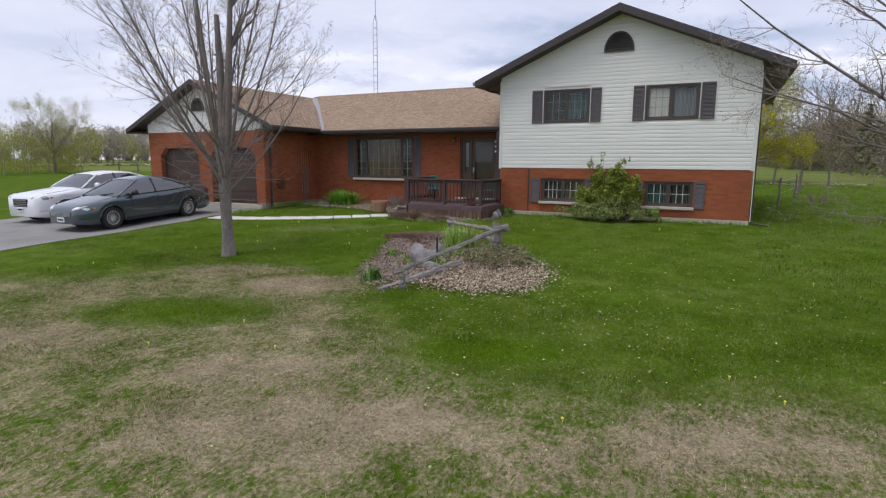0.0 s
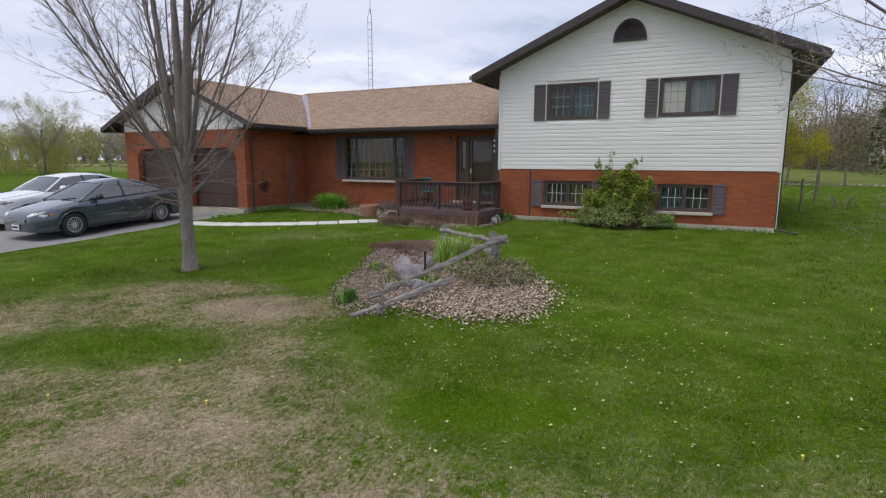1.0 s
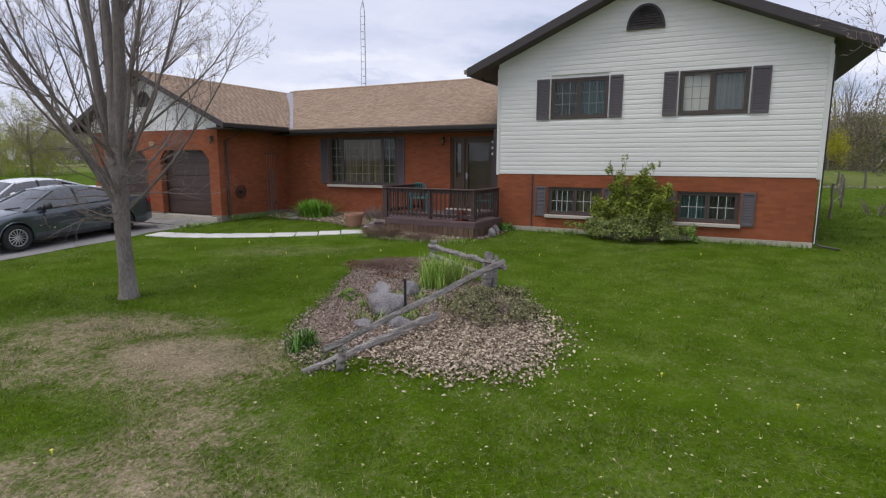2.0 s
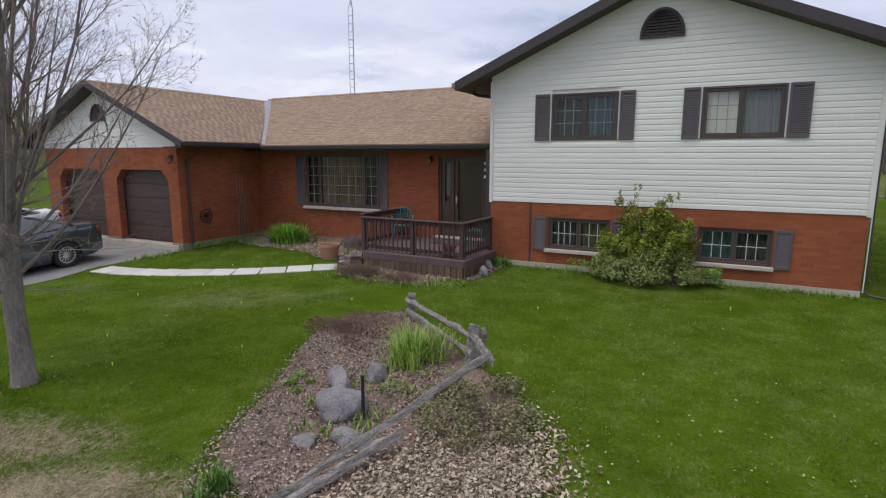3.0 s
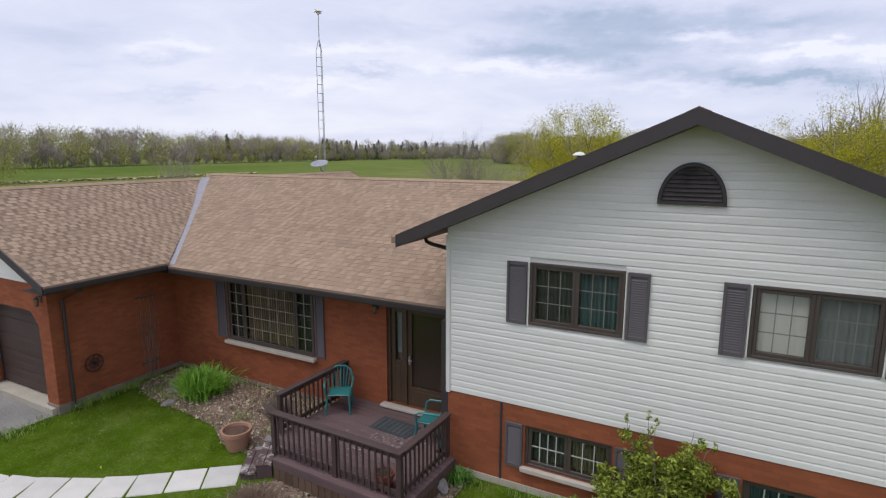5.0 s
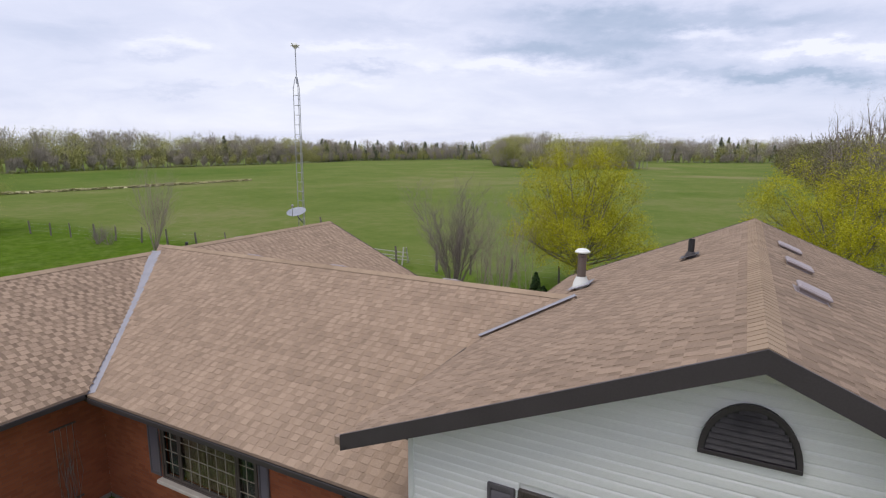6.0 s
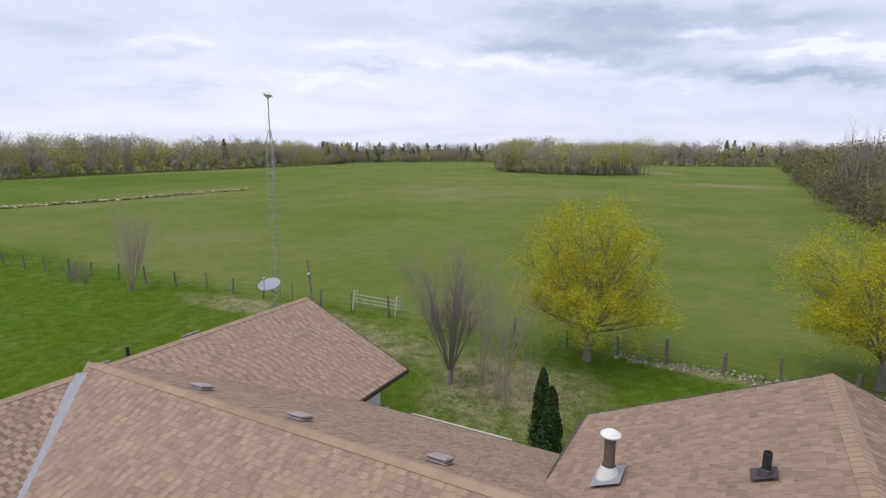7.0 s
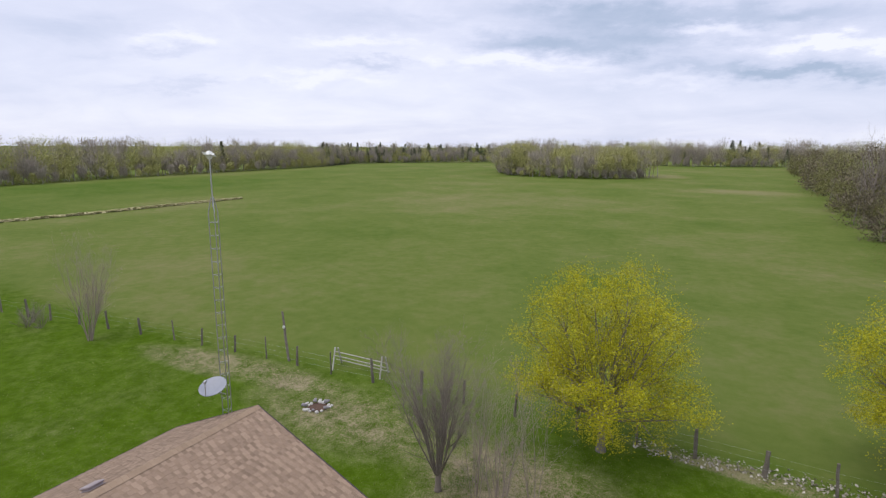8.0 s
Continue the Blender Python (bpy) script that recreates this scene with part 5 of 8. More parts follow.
def car(label, paint, length, top, half, cabin, axles, radius, bottom, at, mirror_paint, grille, belt, lamp):
    """A four-door saloon, its nose at -y. top, half: outline tables along its length; cabin: base front, roof front, roof rear, base rear and heights."""
    t = thing("car", label, "car", "parked cars", at=at)
    c = length / 2
    sts = list(np.linspace(0, length, 97))
    s = Shape()
    n = 17
    for q in sts:
        w, zt = lerp(half, q), lerp(top, q)
        zb = bottom + 0.10 * max(0, 1 - q / 0.25) * 0.4 + 0.12 * max(0, 1 - (length - q) / 0.5)
        for ax in axles:
            r = radius + 0.055
            if abs(q - ax) < r:
                zb = max(zb, radius + math.sqrt(r * r - (q - ax) ** 2) - 0.01)
        zb = min(zb, zt - 0.12)
        sec = [(w * 0.90, zb), (w * 0.985, zb + 0.015), (w * 0.998, zb + 0.3 * (zt - zb)), (w, zb + 0.55 * (zt - zb)), (w * 0.988, zb + 0.78 * (zt - zb)), (w * 0.95, zt - 0.035), (w * 0.88, zt - 0.004), (w * 0.5, zt + 0.018)]
        row = [(-a, q - c, z) for a, z in sec] + [(0, q - c, zt + 0.028)] + [(a, q - c, z) for a, z in reversed(sec)]
        s.v += row
    for i in range(len(sts) - 1):
        for k in range(n - 1):
            s.f.append((i * n + k, i * n + k + 1, (i + 1) * n + k + 1, (i + 1) * n + k))
    s.f.append(tuple(range(n)))
    s.f.append(tuple(range(len(sts) * n - 1, (len(sts) - 1) * n - 1, -1)))
    part("body", s, paint, t, smooth=True)
    part("underbody", Shape().box(-0.62, 0.62, -c + 0.25, c - 0.3, bottom + 0.02, 0.62).box(-0.8, 0.8, axles[0] + radius + 0.1 - c, axles[1] - radius - 0.1 - c, bottom + 0.01, 0.5), BLACK, t)
    # cabin: dark glass hull, painted roof and pillars
    b0, r0, r1, b1, zb0, zr0, zr1, zb1 = cabin
    hull = Shape()
    qs = list(np.linspace(b0, r0, 9)) + list(np.linspace(r0, r1, 9))[1:] + list(np.linspace(r1, b1, 9))[1:]
    mid = (r0 + r1) / 2

    def zroof(q):
        if q < r0:
            u = (q - b0) / (r0 - b0)
            return zb0 + (zr0 - zb0) * (u * 1.12 - 0.12 * u * u)
        if q > r1:
            u = (b1 - q) / (b1 - r1)
            return zb1 + (zr1 - zb1) * (u * 1.15 - 0.15 * u * u)
        u = (q - r0) / (r1 - r0)
        return zr0 + (zr1 - zr0) * u + 0.045 * math.sin(math.pi * u)

    def wcab(q, z):
        base = lerp(half, q) * 0.93
        zbelt = lerp(top, q)
        u = max(0.0, min(1.0, (z - zbelt) / (zr0 + 0.04 - zbelt)))
        return base - 0.27 * u ** 1.15

    for q in qs:
        zt, zl = zroof(q), lerp(top, q) - 0.02
        zt = max(zt, zl + 0.02)
        row = []
        for u in (0.0, 0.45, 0.85):
            z = zl + (zt - zl) * u
            row.append((wcab(q, z), z))
        row.append((wcab(q, zt) - 0.05, zt))
        row.append((wcab(q, zt) * 0.5, zt + 0.02))
        hull.v += [(-a, q - c, z) for a, z in row] + [(0, q - c, zt + 0.026)] + [(a, q - c, z) for a, z in reversed(row)]
    m = 11
    for nm, i0, i1, k0, k1 in (("windscreen", 0, 8, 0, 10), ("side_window", 8, 16, 0, 5), ("side_window", 8, 16, 5, 10), ("rear_window", 16, 24, 0, 10)):
        fs = [(i * m + k, i * m + k + 1, (i + 1) * m + k + 1, (i + 1) * m + k) for i in range(i0, i1) for k in range(k0, k1)]
        used = sorted({v for f in fs for v in f})
        no = {v: j for j, v in enumerate(used)}
        part(nm, Shape().add([hull.v[v] for v in used], [tuple(no[v] for v in f) for f in fs]), CARGLASS, t, "tinted glass", smooth=True)
    roof = Shape()
    rq = [q for q in np.linspace(r0 - 0.05, r1 + 0.05, 14)]
    for q in rq:
        zt = zroof(q)
        wr = wcab(q, zt)
        row = [(wr + 0.012, zt - 0.05), (wr - 0.03, zt + 0.006), (wr * 0.5, zt + 0.029)]
        roof.v += [(-a, q - c, z) for a, z in row] + [(0, q - c, zt + 0.036)] + [(a, q - c, z) for a, z in reversed(row)]
    for i in range(len(rq) - 1):
        for k in range(6):
            roof.f.append((i * 7 + k, i * 7 + k + 1, (i + 1) * 7 + k + 1, (i + 1) * 7 + k))
    part("roof_panel", roof, paint, t, smooth=True)
    for sx in (-1, 1):
        for lo, hi, wdt in ((b0, r0, 0.032), (b1, r1, 0.04)):
            pts = []
            for u in np.linspace(0, 1, 6):
                q = lo + (hi - lo) * u
                z = zroof(q)
                pts.append((sx * (wcab(q, z) - 0.02), q - c, z - 0.012))
            part("pillar", Shape().tube(pts, wdt, 8), paint, t, smooth=True)
        q = mid - 0.02
        part("pillar", Shape().tube([(sx * (wcab(q, lerp(top, q)) + 0.0), q - c, lerp(top, q)), (sx * (wcab(q, zroof(q) - 0.05)), q - c + 0.03, zroof(q) - 0.03)], 0.028, 6), BLACK, t, "black door post")
        for qs_ in (b0 + 0.42, mid, r1 + 0.38):
            zz = lerp(top, qs_)
            part("door_seam", Shape().box(sx * lerp(half, qs_) * 0.997 - 0.004, sx * lerp(half, qs_) * 0.997 + 0.004, qs_ - c - 0.004, qs_ - c + 0.004, bottom + 0.14, zz - 0.06), BLACK, t)
        for qs_ in (mid - 0.16, r1 + 0.18):
            part("door_handle", Shape().tube([(sx * (lerp(half, qs_) + 0.004), qs_ - c - 0.09, lerp(top, qs_) - 0.13), (sx * (lerp(half, qs_) + 0.02), qs_ - c, lerp(top, qs_) - 0.125), (sx * (lerp(half, qs_) + 0.004), qs_ - c + 0.09, lerp(top, qs_) - 0.13)], 0.014, 6), paint, t)
        qm = b0 + 0.48
        zm = lerp(top, qm) + 0.06
        part("wing_mirror", Shape().lathe([(0.0, 0.09), (0.07, 0.075), (0.105, 0.0), (0.08, -0.06), (0.0, -0.075)], (sx * (lerp(half, qm) + 0.08), qm - c, zm), 10).tube([(sx * (lerp(half, qm) - 0.06), qm - c, zm - 0.05), (sx * (lerp(half, qm) + 0.06), qm - c, zm - 0.02)], 0.03, 6), mirror_paint, t, smooth=True)
        # lamps
        ql = 0.22
        wl, zl = lerp(half, ql), lerp(top, ql)
        part("headlamp", Shape().lathe([(0.0, 0.09), (0.13, 0.078), (0.25, 0.022), (0.23, -0.048), (0.0, -0.088)], (0, 0, 0), 14).place(Matrix.Translation((sx * (wl - 0.135), ql - c - 0.005, zl - 0.095)) @ Matrix.Rotation(sx * 0.75, 4, "Z") @ Matrix.Scale(0.36, 4, (0, 1, 0))), lamp, t, "clear headlamp", smooth=True)
        part("side_marker", Shape().box(-0.012, 0.012, -0.055, 0.055, -0.022, 0.022, 0.006, Matrix.Translation((sx * (lerp(half, 0.46) - 0.004), 0.46 - c, lerp(top, 0.46) - 0.13)) @ Matrix.Rotation(sx * 0.14, 4, "Z")), AMBER, t, "amber marker lamp")
        part("fog_intake", Shape().box(-0.14, 0.14, -0.03, 0.05, -0.045, 0.045, 0.02, Matrix.Translation((sx * (lerp(half, 0.12) - 0.12), 0.10 - c, bottom + 0.14)) @ Matrix.Rotation(sx * 0.6, 4, "Z")), BLACK, t, "black fog lamp intake")
        part("rocker", Shape().box(sx * lerp(half, c) - 0.03, sx * lerp(half, c) + 0.006, axles[0] + radius + 0.09 - c, axles[1] - radius - 0.09 - c, bottom - 0.01, bottom + 0.1, 0.02), mirror_paint, t, "lower sill")
        qt = length - 0.16
        part("tail_lamp", Shape().box(-0.16, 0.10, -0.06, 0.06, -0.09, 0.08, 0.03, Matrix.Translation((sx * (lerp(half, qt) - 0.08), qt - c, lerp(top, qt) - 0.15)) @ Matrix.Rotation(-sx * 0.5, 4, "Z")), REDLAMP, t, "red tail lamp")
    # nose
    part("grille", Shape().box(-grille[0], grille[0], -c - 0.012, -c + 0.12, grille[1], grille[2], 0.02), DARKCHROME, t, "dark grille")
    for k in range(4):
        zz = grille[1] + (grille[2] - grille[1]) * (k + 0.7) / 4.4
        part("grille_bar", Shape().box(-grille[0] * 0.94, grille[0] * 0.94, -c - 0.02, -c, zz - 0.006, zz + 0.006, 0.002), ALLOY, t)
    part("number_plate", Shape().box(-0.16, 0.16, -c - 0.03, -c - 0.013, grille[1] - 0.15, grille[1] - 0.01, 0.005).box(-0.02, 0.02, -c - 0.02, -c + 0.2, grille[1] - 0.12, grille[1] - 0.04), PLATE, t, "pale plate with a plain bar")
    part("plate_bar", Shape().box(-0.12, 0.12, -c - 0.034, -c - 0.029, grille[1] - 0.10, grille[1] - 0.055), BLACK, t)
    part("air_intake", Shape().box(-0.5, 0.5, -c + 0.03, -c + 0.3, bottom + 0.03, bottom + 0.13, 0.02), BLACK, t)
    part("wiper", Shape().tube([(-0.5, b0 - c + 0.02, zb0 + 0.02), (-0.1, b0 - c + 0.12, zb0 + 0.08)], 0.012, 5), BLACK, t)
    part("wiper", Shape().tube([(0.05, b0 - c - 0.02, zb0 + 0.03), (0.5, b0 - c + 0.1, zb0 + 0.08)], 0.012, 5), BLACK, t)
    # seams and lips
    for sx in (-1, 1):
        part("bonnet_seam", Shape().tube([(sx * lerp(half, 0.3) * 0.86, 0.3 - c, lerp(top, 0.3) + 0.004), (sx * lerp(half, b0) * 0.84, b0 - c - 0.02, lerp(top, b0) + 0.004)], 0.005, 4), BLACK, t)
    zb_ = lerp(top, 0.0) * 0.62 + 0.04
    part("bumper_seam", Shape().tube([(sx_ * lerp(half, q) * 1.0, q - c, zb_ + 0.02) for sx_, q in ((-1, 0.55), (-1, 0.3), (-1, 0.1), (1, 0.1), (1, 0.3), (1, 0.55))], 0.006, 4), BLACK, t)
    for sx in (-1, 1):
        part("belt_trim", Shape().tube([(sx * (lerp(half, q) * 0.945), q - c, lerp(top, q) + 0.002) for q in np.linspace(b0 + 0.2, b1 - 0.15, 9)], 0.009, 5), belt, t, "window trim strip")
        part("side_strip", Shape().tube([(sx * (lerp(half, q) + 0.003), q - c, lerp(top, c) * 0.56) for q in np.linspace(axles[0] + radius + 0.12, axles[1] - radius - 0.12, 7)], 0.012, 5), mirror_paint, t, "side rubbing strip")
        for ax in axles:
            arc = [(sx * (lerp(half, ax + (radius + 0.06) * math.cos(a)) + 0.002), ax + (radius + 0.06) * math.cos(a) - c, radius + (radius + 0.055) * math.sin(a)) for a in np.linspace(0.15, math.pi - 0.15, 13)]
            part("wheel_arch_lip", Shape().tube(arc, 0.014, 5), paint, t)
    for ax in axles:
        for sx in (-1, 1):
            wx = sx * (lerp(half, ax) - 0.105)
            mw = Matrix.Translation((wx, ax - c, radius)) @ Matrix.Rotation(radians(90) * sx, 4, "Y")
            tyre = Shape().lathe([(radius * 0.64, -0.09), (radius * 0.93, -0.1), (radius, -0.075), (radius, 0.075), (radius * 0.93, 0.1), (radius * 0.66, 0.092), (radius * 0.63, 0.06)], sides=32).place(mw)
            wh = part("wheel", tyre, RUBBER, t, "black tyre on an alloy rim", smooth=True)
            rim = Shape().lathe([(radius * 0.66, 0.085), (radius * 0.6, 0.088), (radius * 0.58, 0.05)], sides=32).lathe([(0.0, 0.085), (0.05, 0.08), (0.06, 0.05)], sides=14)
            part("rim", rim.place(mw), ALLOY, wh)
            part("brake_disc", Shape().lathe([(0.0, 0.02), (radius * 0.6, 0.02)], sides=24).place(mw), BLACK, wh)
            for k in range(14):
                a = 2 * math.pi * k / 14
                part("spoke", Shape().tube([(0.04 * math.cos(a), 0.04 * math.sin(a), 0.075), (radius * 0.6 * math.cos(a), radius * 0.6 * math.sin(a), 0.07)], [0.012, 0.009], 5).place(mw), ALLOY, wh)
    return t


def place(self, m):
    self.v = [tuple(m @ Vector(p)) for p in self.v]
    return self


Shape.place = place
GREY_PAINT = surface("dark_grey_car_paint", (0.072, 0.09, 0.106), (0.092, 0.113, 0.132), 1.5, 0.28, metal=0.6)
WHITE_PAINT = surface("white_car_paint", (0.74, 0.75, 0.77), (0.8, 0.81, 0.83), 1.5, 0.2)
for paint_ in (GREY_PAINT, WHITE_PAINT):
    paint_.node_tree.nodes["Principled BSDF"].inputs["Coat Weight"].default_value = 1.0
    paint_.node_tree.nodes["Principled BSDF"].inputs["Coat Roughness"].default_value = 0.04
DARKCHROME = surface("dark_grille", (0.03, 0.033, 0.037), (0.07, 0.075, 0.08), 8, 0.3, metal=0.5)
SLOPE = math.degrees(math.atan(0.045))
car("dark grey four-door saloon parked on the driveway", GREY_PAINT, 4.84,
    [(0, 0.50), (0.05, 0.64), (0.14, 0.715), (0.35, 0.775), (1.0, 0.89), (1.35, 0.945), (2.0, 0.955), (3.2, 0.985), (4.0, 1.035), (4.6, 1.03), (4.78, 0.95), (4.84, 0.7)],
    [(0, 0.5), (0.08, 0.68), (0.35, 0.82), (0.9, 0.885), (3.9, 0.885), (4.5, 0.84), (4.76, 0.74), (4.84, 0.6)],
    (1.22, 2.08, 3.05, 4.0, 0.93, 1.365, 1.38, 1.03), (0.98, 3.72), 0.325, 0.2, pose(-10.42, -5.92, ground_z(-10.4, -5.92) + 0.012, SLOPE, 0, 3), BLACK, (0.45, 0.44, 0.58), BLACK, CLEARLAMP)
car("white four-door saloon parked on the driveway", WHITE_PAINT, 5.04,
    [(0, 0.62), (0.03, 0.84), (0.1, 0.91), (0.3, 0.96), (1.2, 1.04), (1.5, 1.07), (2.2, 1.08), (3.6, 1.11), (4.4, 1.15), (4.92, 1.13), (5.0, 1.03), (5.04, 0.75)],
    [(0, 0.66), (0.08, 0.82), (0.35, 0.91), (0.9, 0.945), (4.0, 0.945), (4.6, 0.9), (4.95, 0.82), (5.04, 0.7)],
    (1.45, 2.2, 3.35, 4.3, 1.04, 1.47, 1.49, 1.14), (0.9, 3.95), 0.365, 0.22, pose(-13.45, -5.35, ground_z(-13.4, -5.35) + 0.012, SLOPE, 0, 2), WHITE_PAINT, (0.38, 0.56, 0.82), ALLOY, GREYLAMP)


# ---- garden: walk, beds, fence rails, boulders, plants ----
walkway = thing("walkway", "curved walk of pale concrete slabs set in the lawn", "walkway", kind="structure")
WALK = [(-8.75, -4.32), (-7.9, -4.2), (-7.1, -4.0), (-6.3, -3.72), (-5.5, -3.34), (-4.75, -2.88), (-4.05, -2.35), (-3.35, -1.85)]


def along(pts, d):
    for (xa, ya), (xb, yb) in zip(pts, pts[1:]):
        n = math.hypot(xb - xa, yb - ya)
        if d <= n:
            return xa + (xb - xa) * d / n, ya + (yb - ya) * d / n, math.atan2(yb - ya, xb - xa)
        d -= n
    return xb, yb, math.atan2(yb - ya, xb - xa)


random.seed(3)
SLAB_MESH = Shape().box(-0.29, 0.29, -0.31, 0.31, -0.08, 0.0, 0.012).mesh("slab", SLAB)
d = 0.3
while d < 6.1:
    x, y, a = along(WALK, d)
    o = part("slab", SLAB_MESH, SLAB, walkway)
    o.matrix_basis = pose(x, y, ground_z(x, y) + 0.016, SLOPE * 0.8 + random.uniform(-0.6, 0.6), random.uniform(-0.6, 0.6), math.degrees(a) + random.uniform(-2, 2))
    d += 0.612

MULCH = surface("bark_mulch", (0.10, 0.068, 0.05), (0.28, 0.2, 0.155), 4, 1.0, 0.02, fine=10)
LITTER = surface("dry_leaf_litter", (0.16, 0.12, 0.08), (0.58, 0.48, 0.365), 8, 0.9, island=0.8)
CHIP = surface("mulch_chips", (0.10, 0.075, 0.06), (0.42, 0.34, 0.285), 8, 0.95, island=0.8)
BED = [(1.1, -9.2), (0.5, -8.7), (0.1, -7.5), (-0.55, -6.2), (-0.85, -5.4), (-0.45, -4.6), (0.1, -4.15), (0.6, -4.45), (2.1, -5.75), (2.75, -6.1), (3.3, -6.9), (3.5, -7.9), (3.3, -8.6), (2.8, -9.0), (2.0, -9.3)]
DECKBED = [(-3.0, -2.05), (-2.75, -2.5), (-1.83, -2.62), (-0.9, -2.5), (-0.45, -2.2), (-0.3, -1.9), (0.3, -1.75), (0.42, -1.2), (0.5, -0.2), (-0.2, -0.25), (-2.4, -1.5)]
HOUSEBED = [(-8.45, 0.9), (-8.4, -0.35), (-7.67, -0.6), (-6.2, -0.72), (-5.1, -0.85), (-4.4, -1.25), (-3.5, -1.3), (-3.2, -0.8), (-3.25, 0.98)]
for poly, name, label in ((BED, "garden_bed", "garden bed of mulch and fallen leaves in the lawn"), (DECKBED, "deck_bed", "narrow bare flower bed before the deck"), (HOUSEBED, "house_bed", "bare flower bed along the brick wall")):
    me = on_ground(poly, 0.012, 0.5)
    me.materials.append(MULCH)
    tagged(new(name, me), label, "flower bed", kind="structure")

rng = np.random.default_rng(4)


def litter(name, n, region, size, mat, label, lift=0.025, spread=0.0):
    """Loose bits strewn over an outline."""
    xs, ys = [p[0] for p in region], [p[1] for p in region]
    x, y = rng.uniform(min(xs), max(xs), n * 3), rng.uniform(min(ys), max(ys), n * 3)
    keep = in_poly(x, y, region)
    x, y = x[keep][:n], y[keep][:n]
    if spread:
        x, y = x + rng.normal(0, spread, len(x)), y + rng.normal(0, spread, len(y))
    p = np.stack([x, y, ground_zs(x, y) + lift + rng.uniform(0, 0.02, len(x))], 1)
    tagged(new(name, poly_mesh(name, leaf_quads(rng, p, size, 0.6, 2.0), mat, 4)), label, "leaf litter", kind="stuff")


litter("dry_leaves", 11500, [(2.2, -9.2), (2.4, -8.2), (2.7, -7.4), (3.4, -7.1), (3.8, -7.9), (3.85, -8.6), (3.2, -9.2)], 0.027, LITTER, "pale fallen leaves over the bed", spread=0.24)
litter("mulch_bits", 11000, [(0.9, -9.5), (0.4, -8.75), (0.0, -7.5), (-0.55, -6.2), (-0.85, -5.4), (-0.45, -4.6), (0.1, -4.15), (0.9, -5.0), (1.9, -5.9), (2.2, -8.0), (1.9, -10.0)], 0.021, CHIP, "grey-brown mulch and leaf bits over the bed", spread=0.05)
litter("deck_bed_leaves", 2200, DECKBED, 0.032, CHIP, "brown leaf bits on the bed before the deck")
litter("house_bed_leaves", 3000, HOUSEBED, 0.032, LITTER, "pale leaf bits on the bed by the wall", spread=0.05)


def rough_bar(a, b, r0, r1, seed, sides=7, n=9):
    """A split fence rail: uneven, wedge-shaped, weathered."""
    rr = random.Random(seed)
    a, b = Vector(a), Vector(b)
    s = Shape()
    d = (b - a).normalized()
    u = d.cross(Vector((0, 0, 1))).normalized()
    if u.length < 0.1:
        u = Vector((1, 0, 0))
    w = d.cross(u)
    prof = [rr.uniform(0.6, 1.35) for _ in range(sides)]
    for i in range(n + 1):
        t = i / n
        p = a + (b - a) * t + u * rr.uniform(-0.012, 0.012) + w * rr.uniform(-0.012, 0.012)
        r = r0 + (r1 - r0) * t
        for k in range(sides):
            q = 2 * math.pi * k / sides
            rk = r * prof[k] * rr.uniform(0.8, 1.2)
            s.v.append(tuple(p + rk * (math.cos(q) * u * 0.75 + math.sin(q) * w * 1.15)))
    for i in range(n):
        for k in range(sides):
            j = (k + 1) % sides
            s.f.append((i * sides + k, i * sides + j, (i + 1) * sides + j, (i + 1) * sides + k))
    s.f += [tuple(range(sides)), tuple(range((n + 1) * sides - 1, n * sides - 1, -1))]
    return s


fence = thing("split_rail_fence", "old grey split-rail corner fence round the garden bed", "fence")
for x, y, top, r, sd in ((0.3, -4.4, 0.25, 0.06, 1), (2.14, -5.86, 0.36, 0.062, 2), (2.25, -5.78, 0.3, 0.042, 6)):
    part("post", rough_bar((x, y, ground_z(x, y) - 0.1), (x + 0.03, y + 0.02, top), r * 1.1, r * 0.85, sd), WOOD_OLD, fence)
part("stump", rough_bar((1.98, -9.72, -0.5), (2.04, -9.68, -0.12), 0.06, 0.05, 3), WOOD_OLD, fence)
for a, b, r, sd in (((0.25, -4.42, 0.14), (2.3, -5.98, 0.2), 0.045, 11), ((0.3, -4.45, -0.04), (2.2, -5.95, -0.02), 0.05, 12), ((2.1, -5.76, 0.19), (2.94, -7.08, 0.38), 0.05, 15), ((2.88, -7.0, 0.46), (2.03, -10.0, -0.08), 0.043, 13), ((2.28, -7.9, -0.2), (1.7, -9.95, -0.42), 0.047, 14)):
    part("rail", rough_bar(a, b, r, r * 0.85, sd, 7, 14), WOOD_OLD, fence)
stake = single("iron_stake", Shape().tube([(1.6, -7.62, -0.45), (1.6, -7.62, 0.17)], 0.02, 6).tube([(1.6, -7.62, 0.17), (1.6, -7.62, 0.18)], 0.026, 6), BLACK, "thin dark iron stake in the garden bed", "stake")


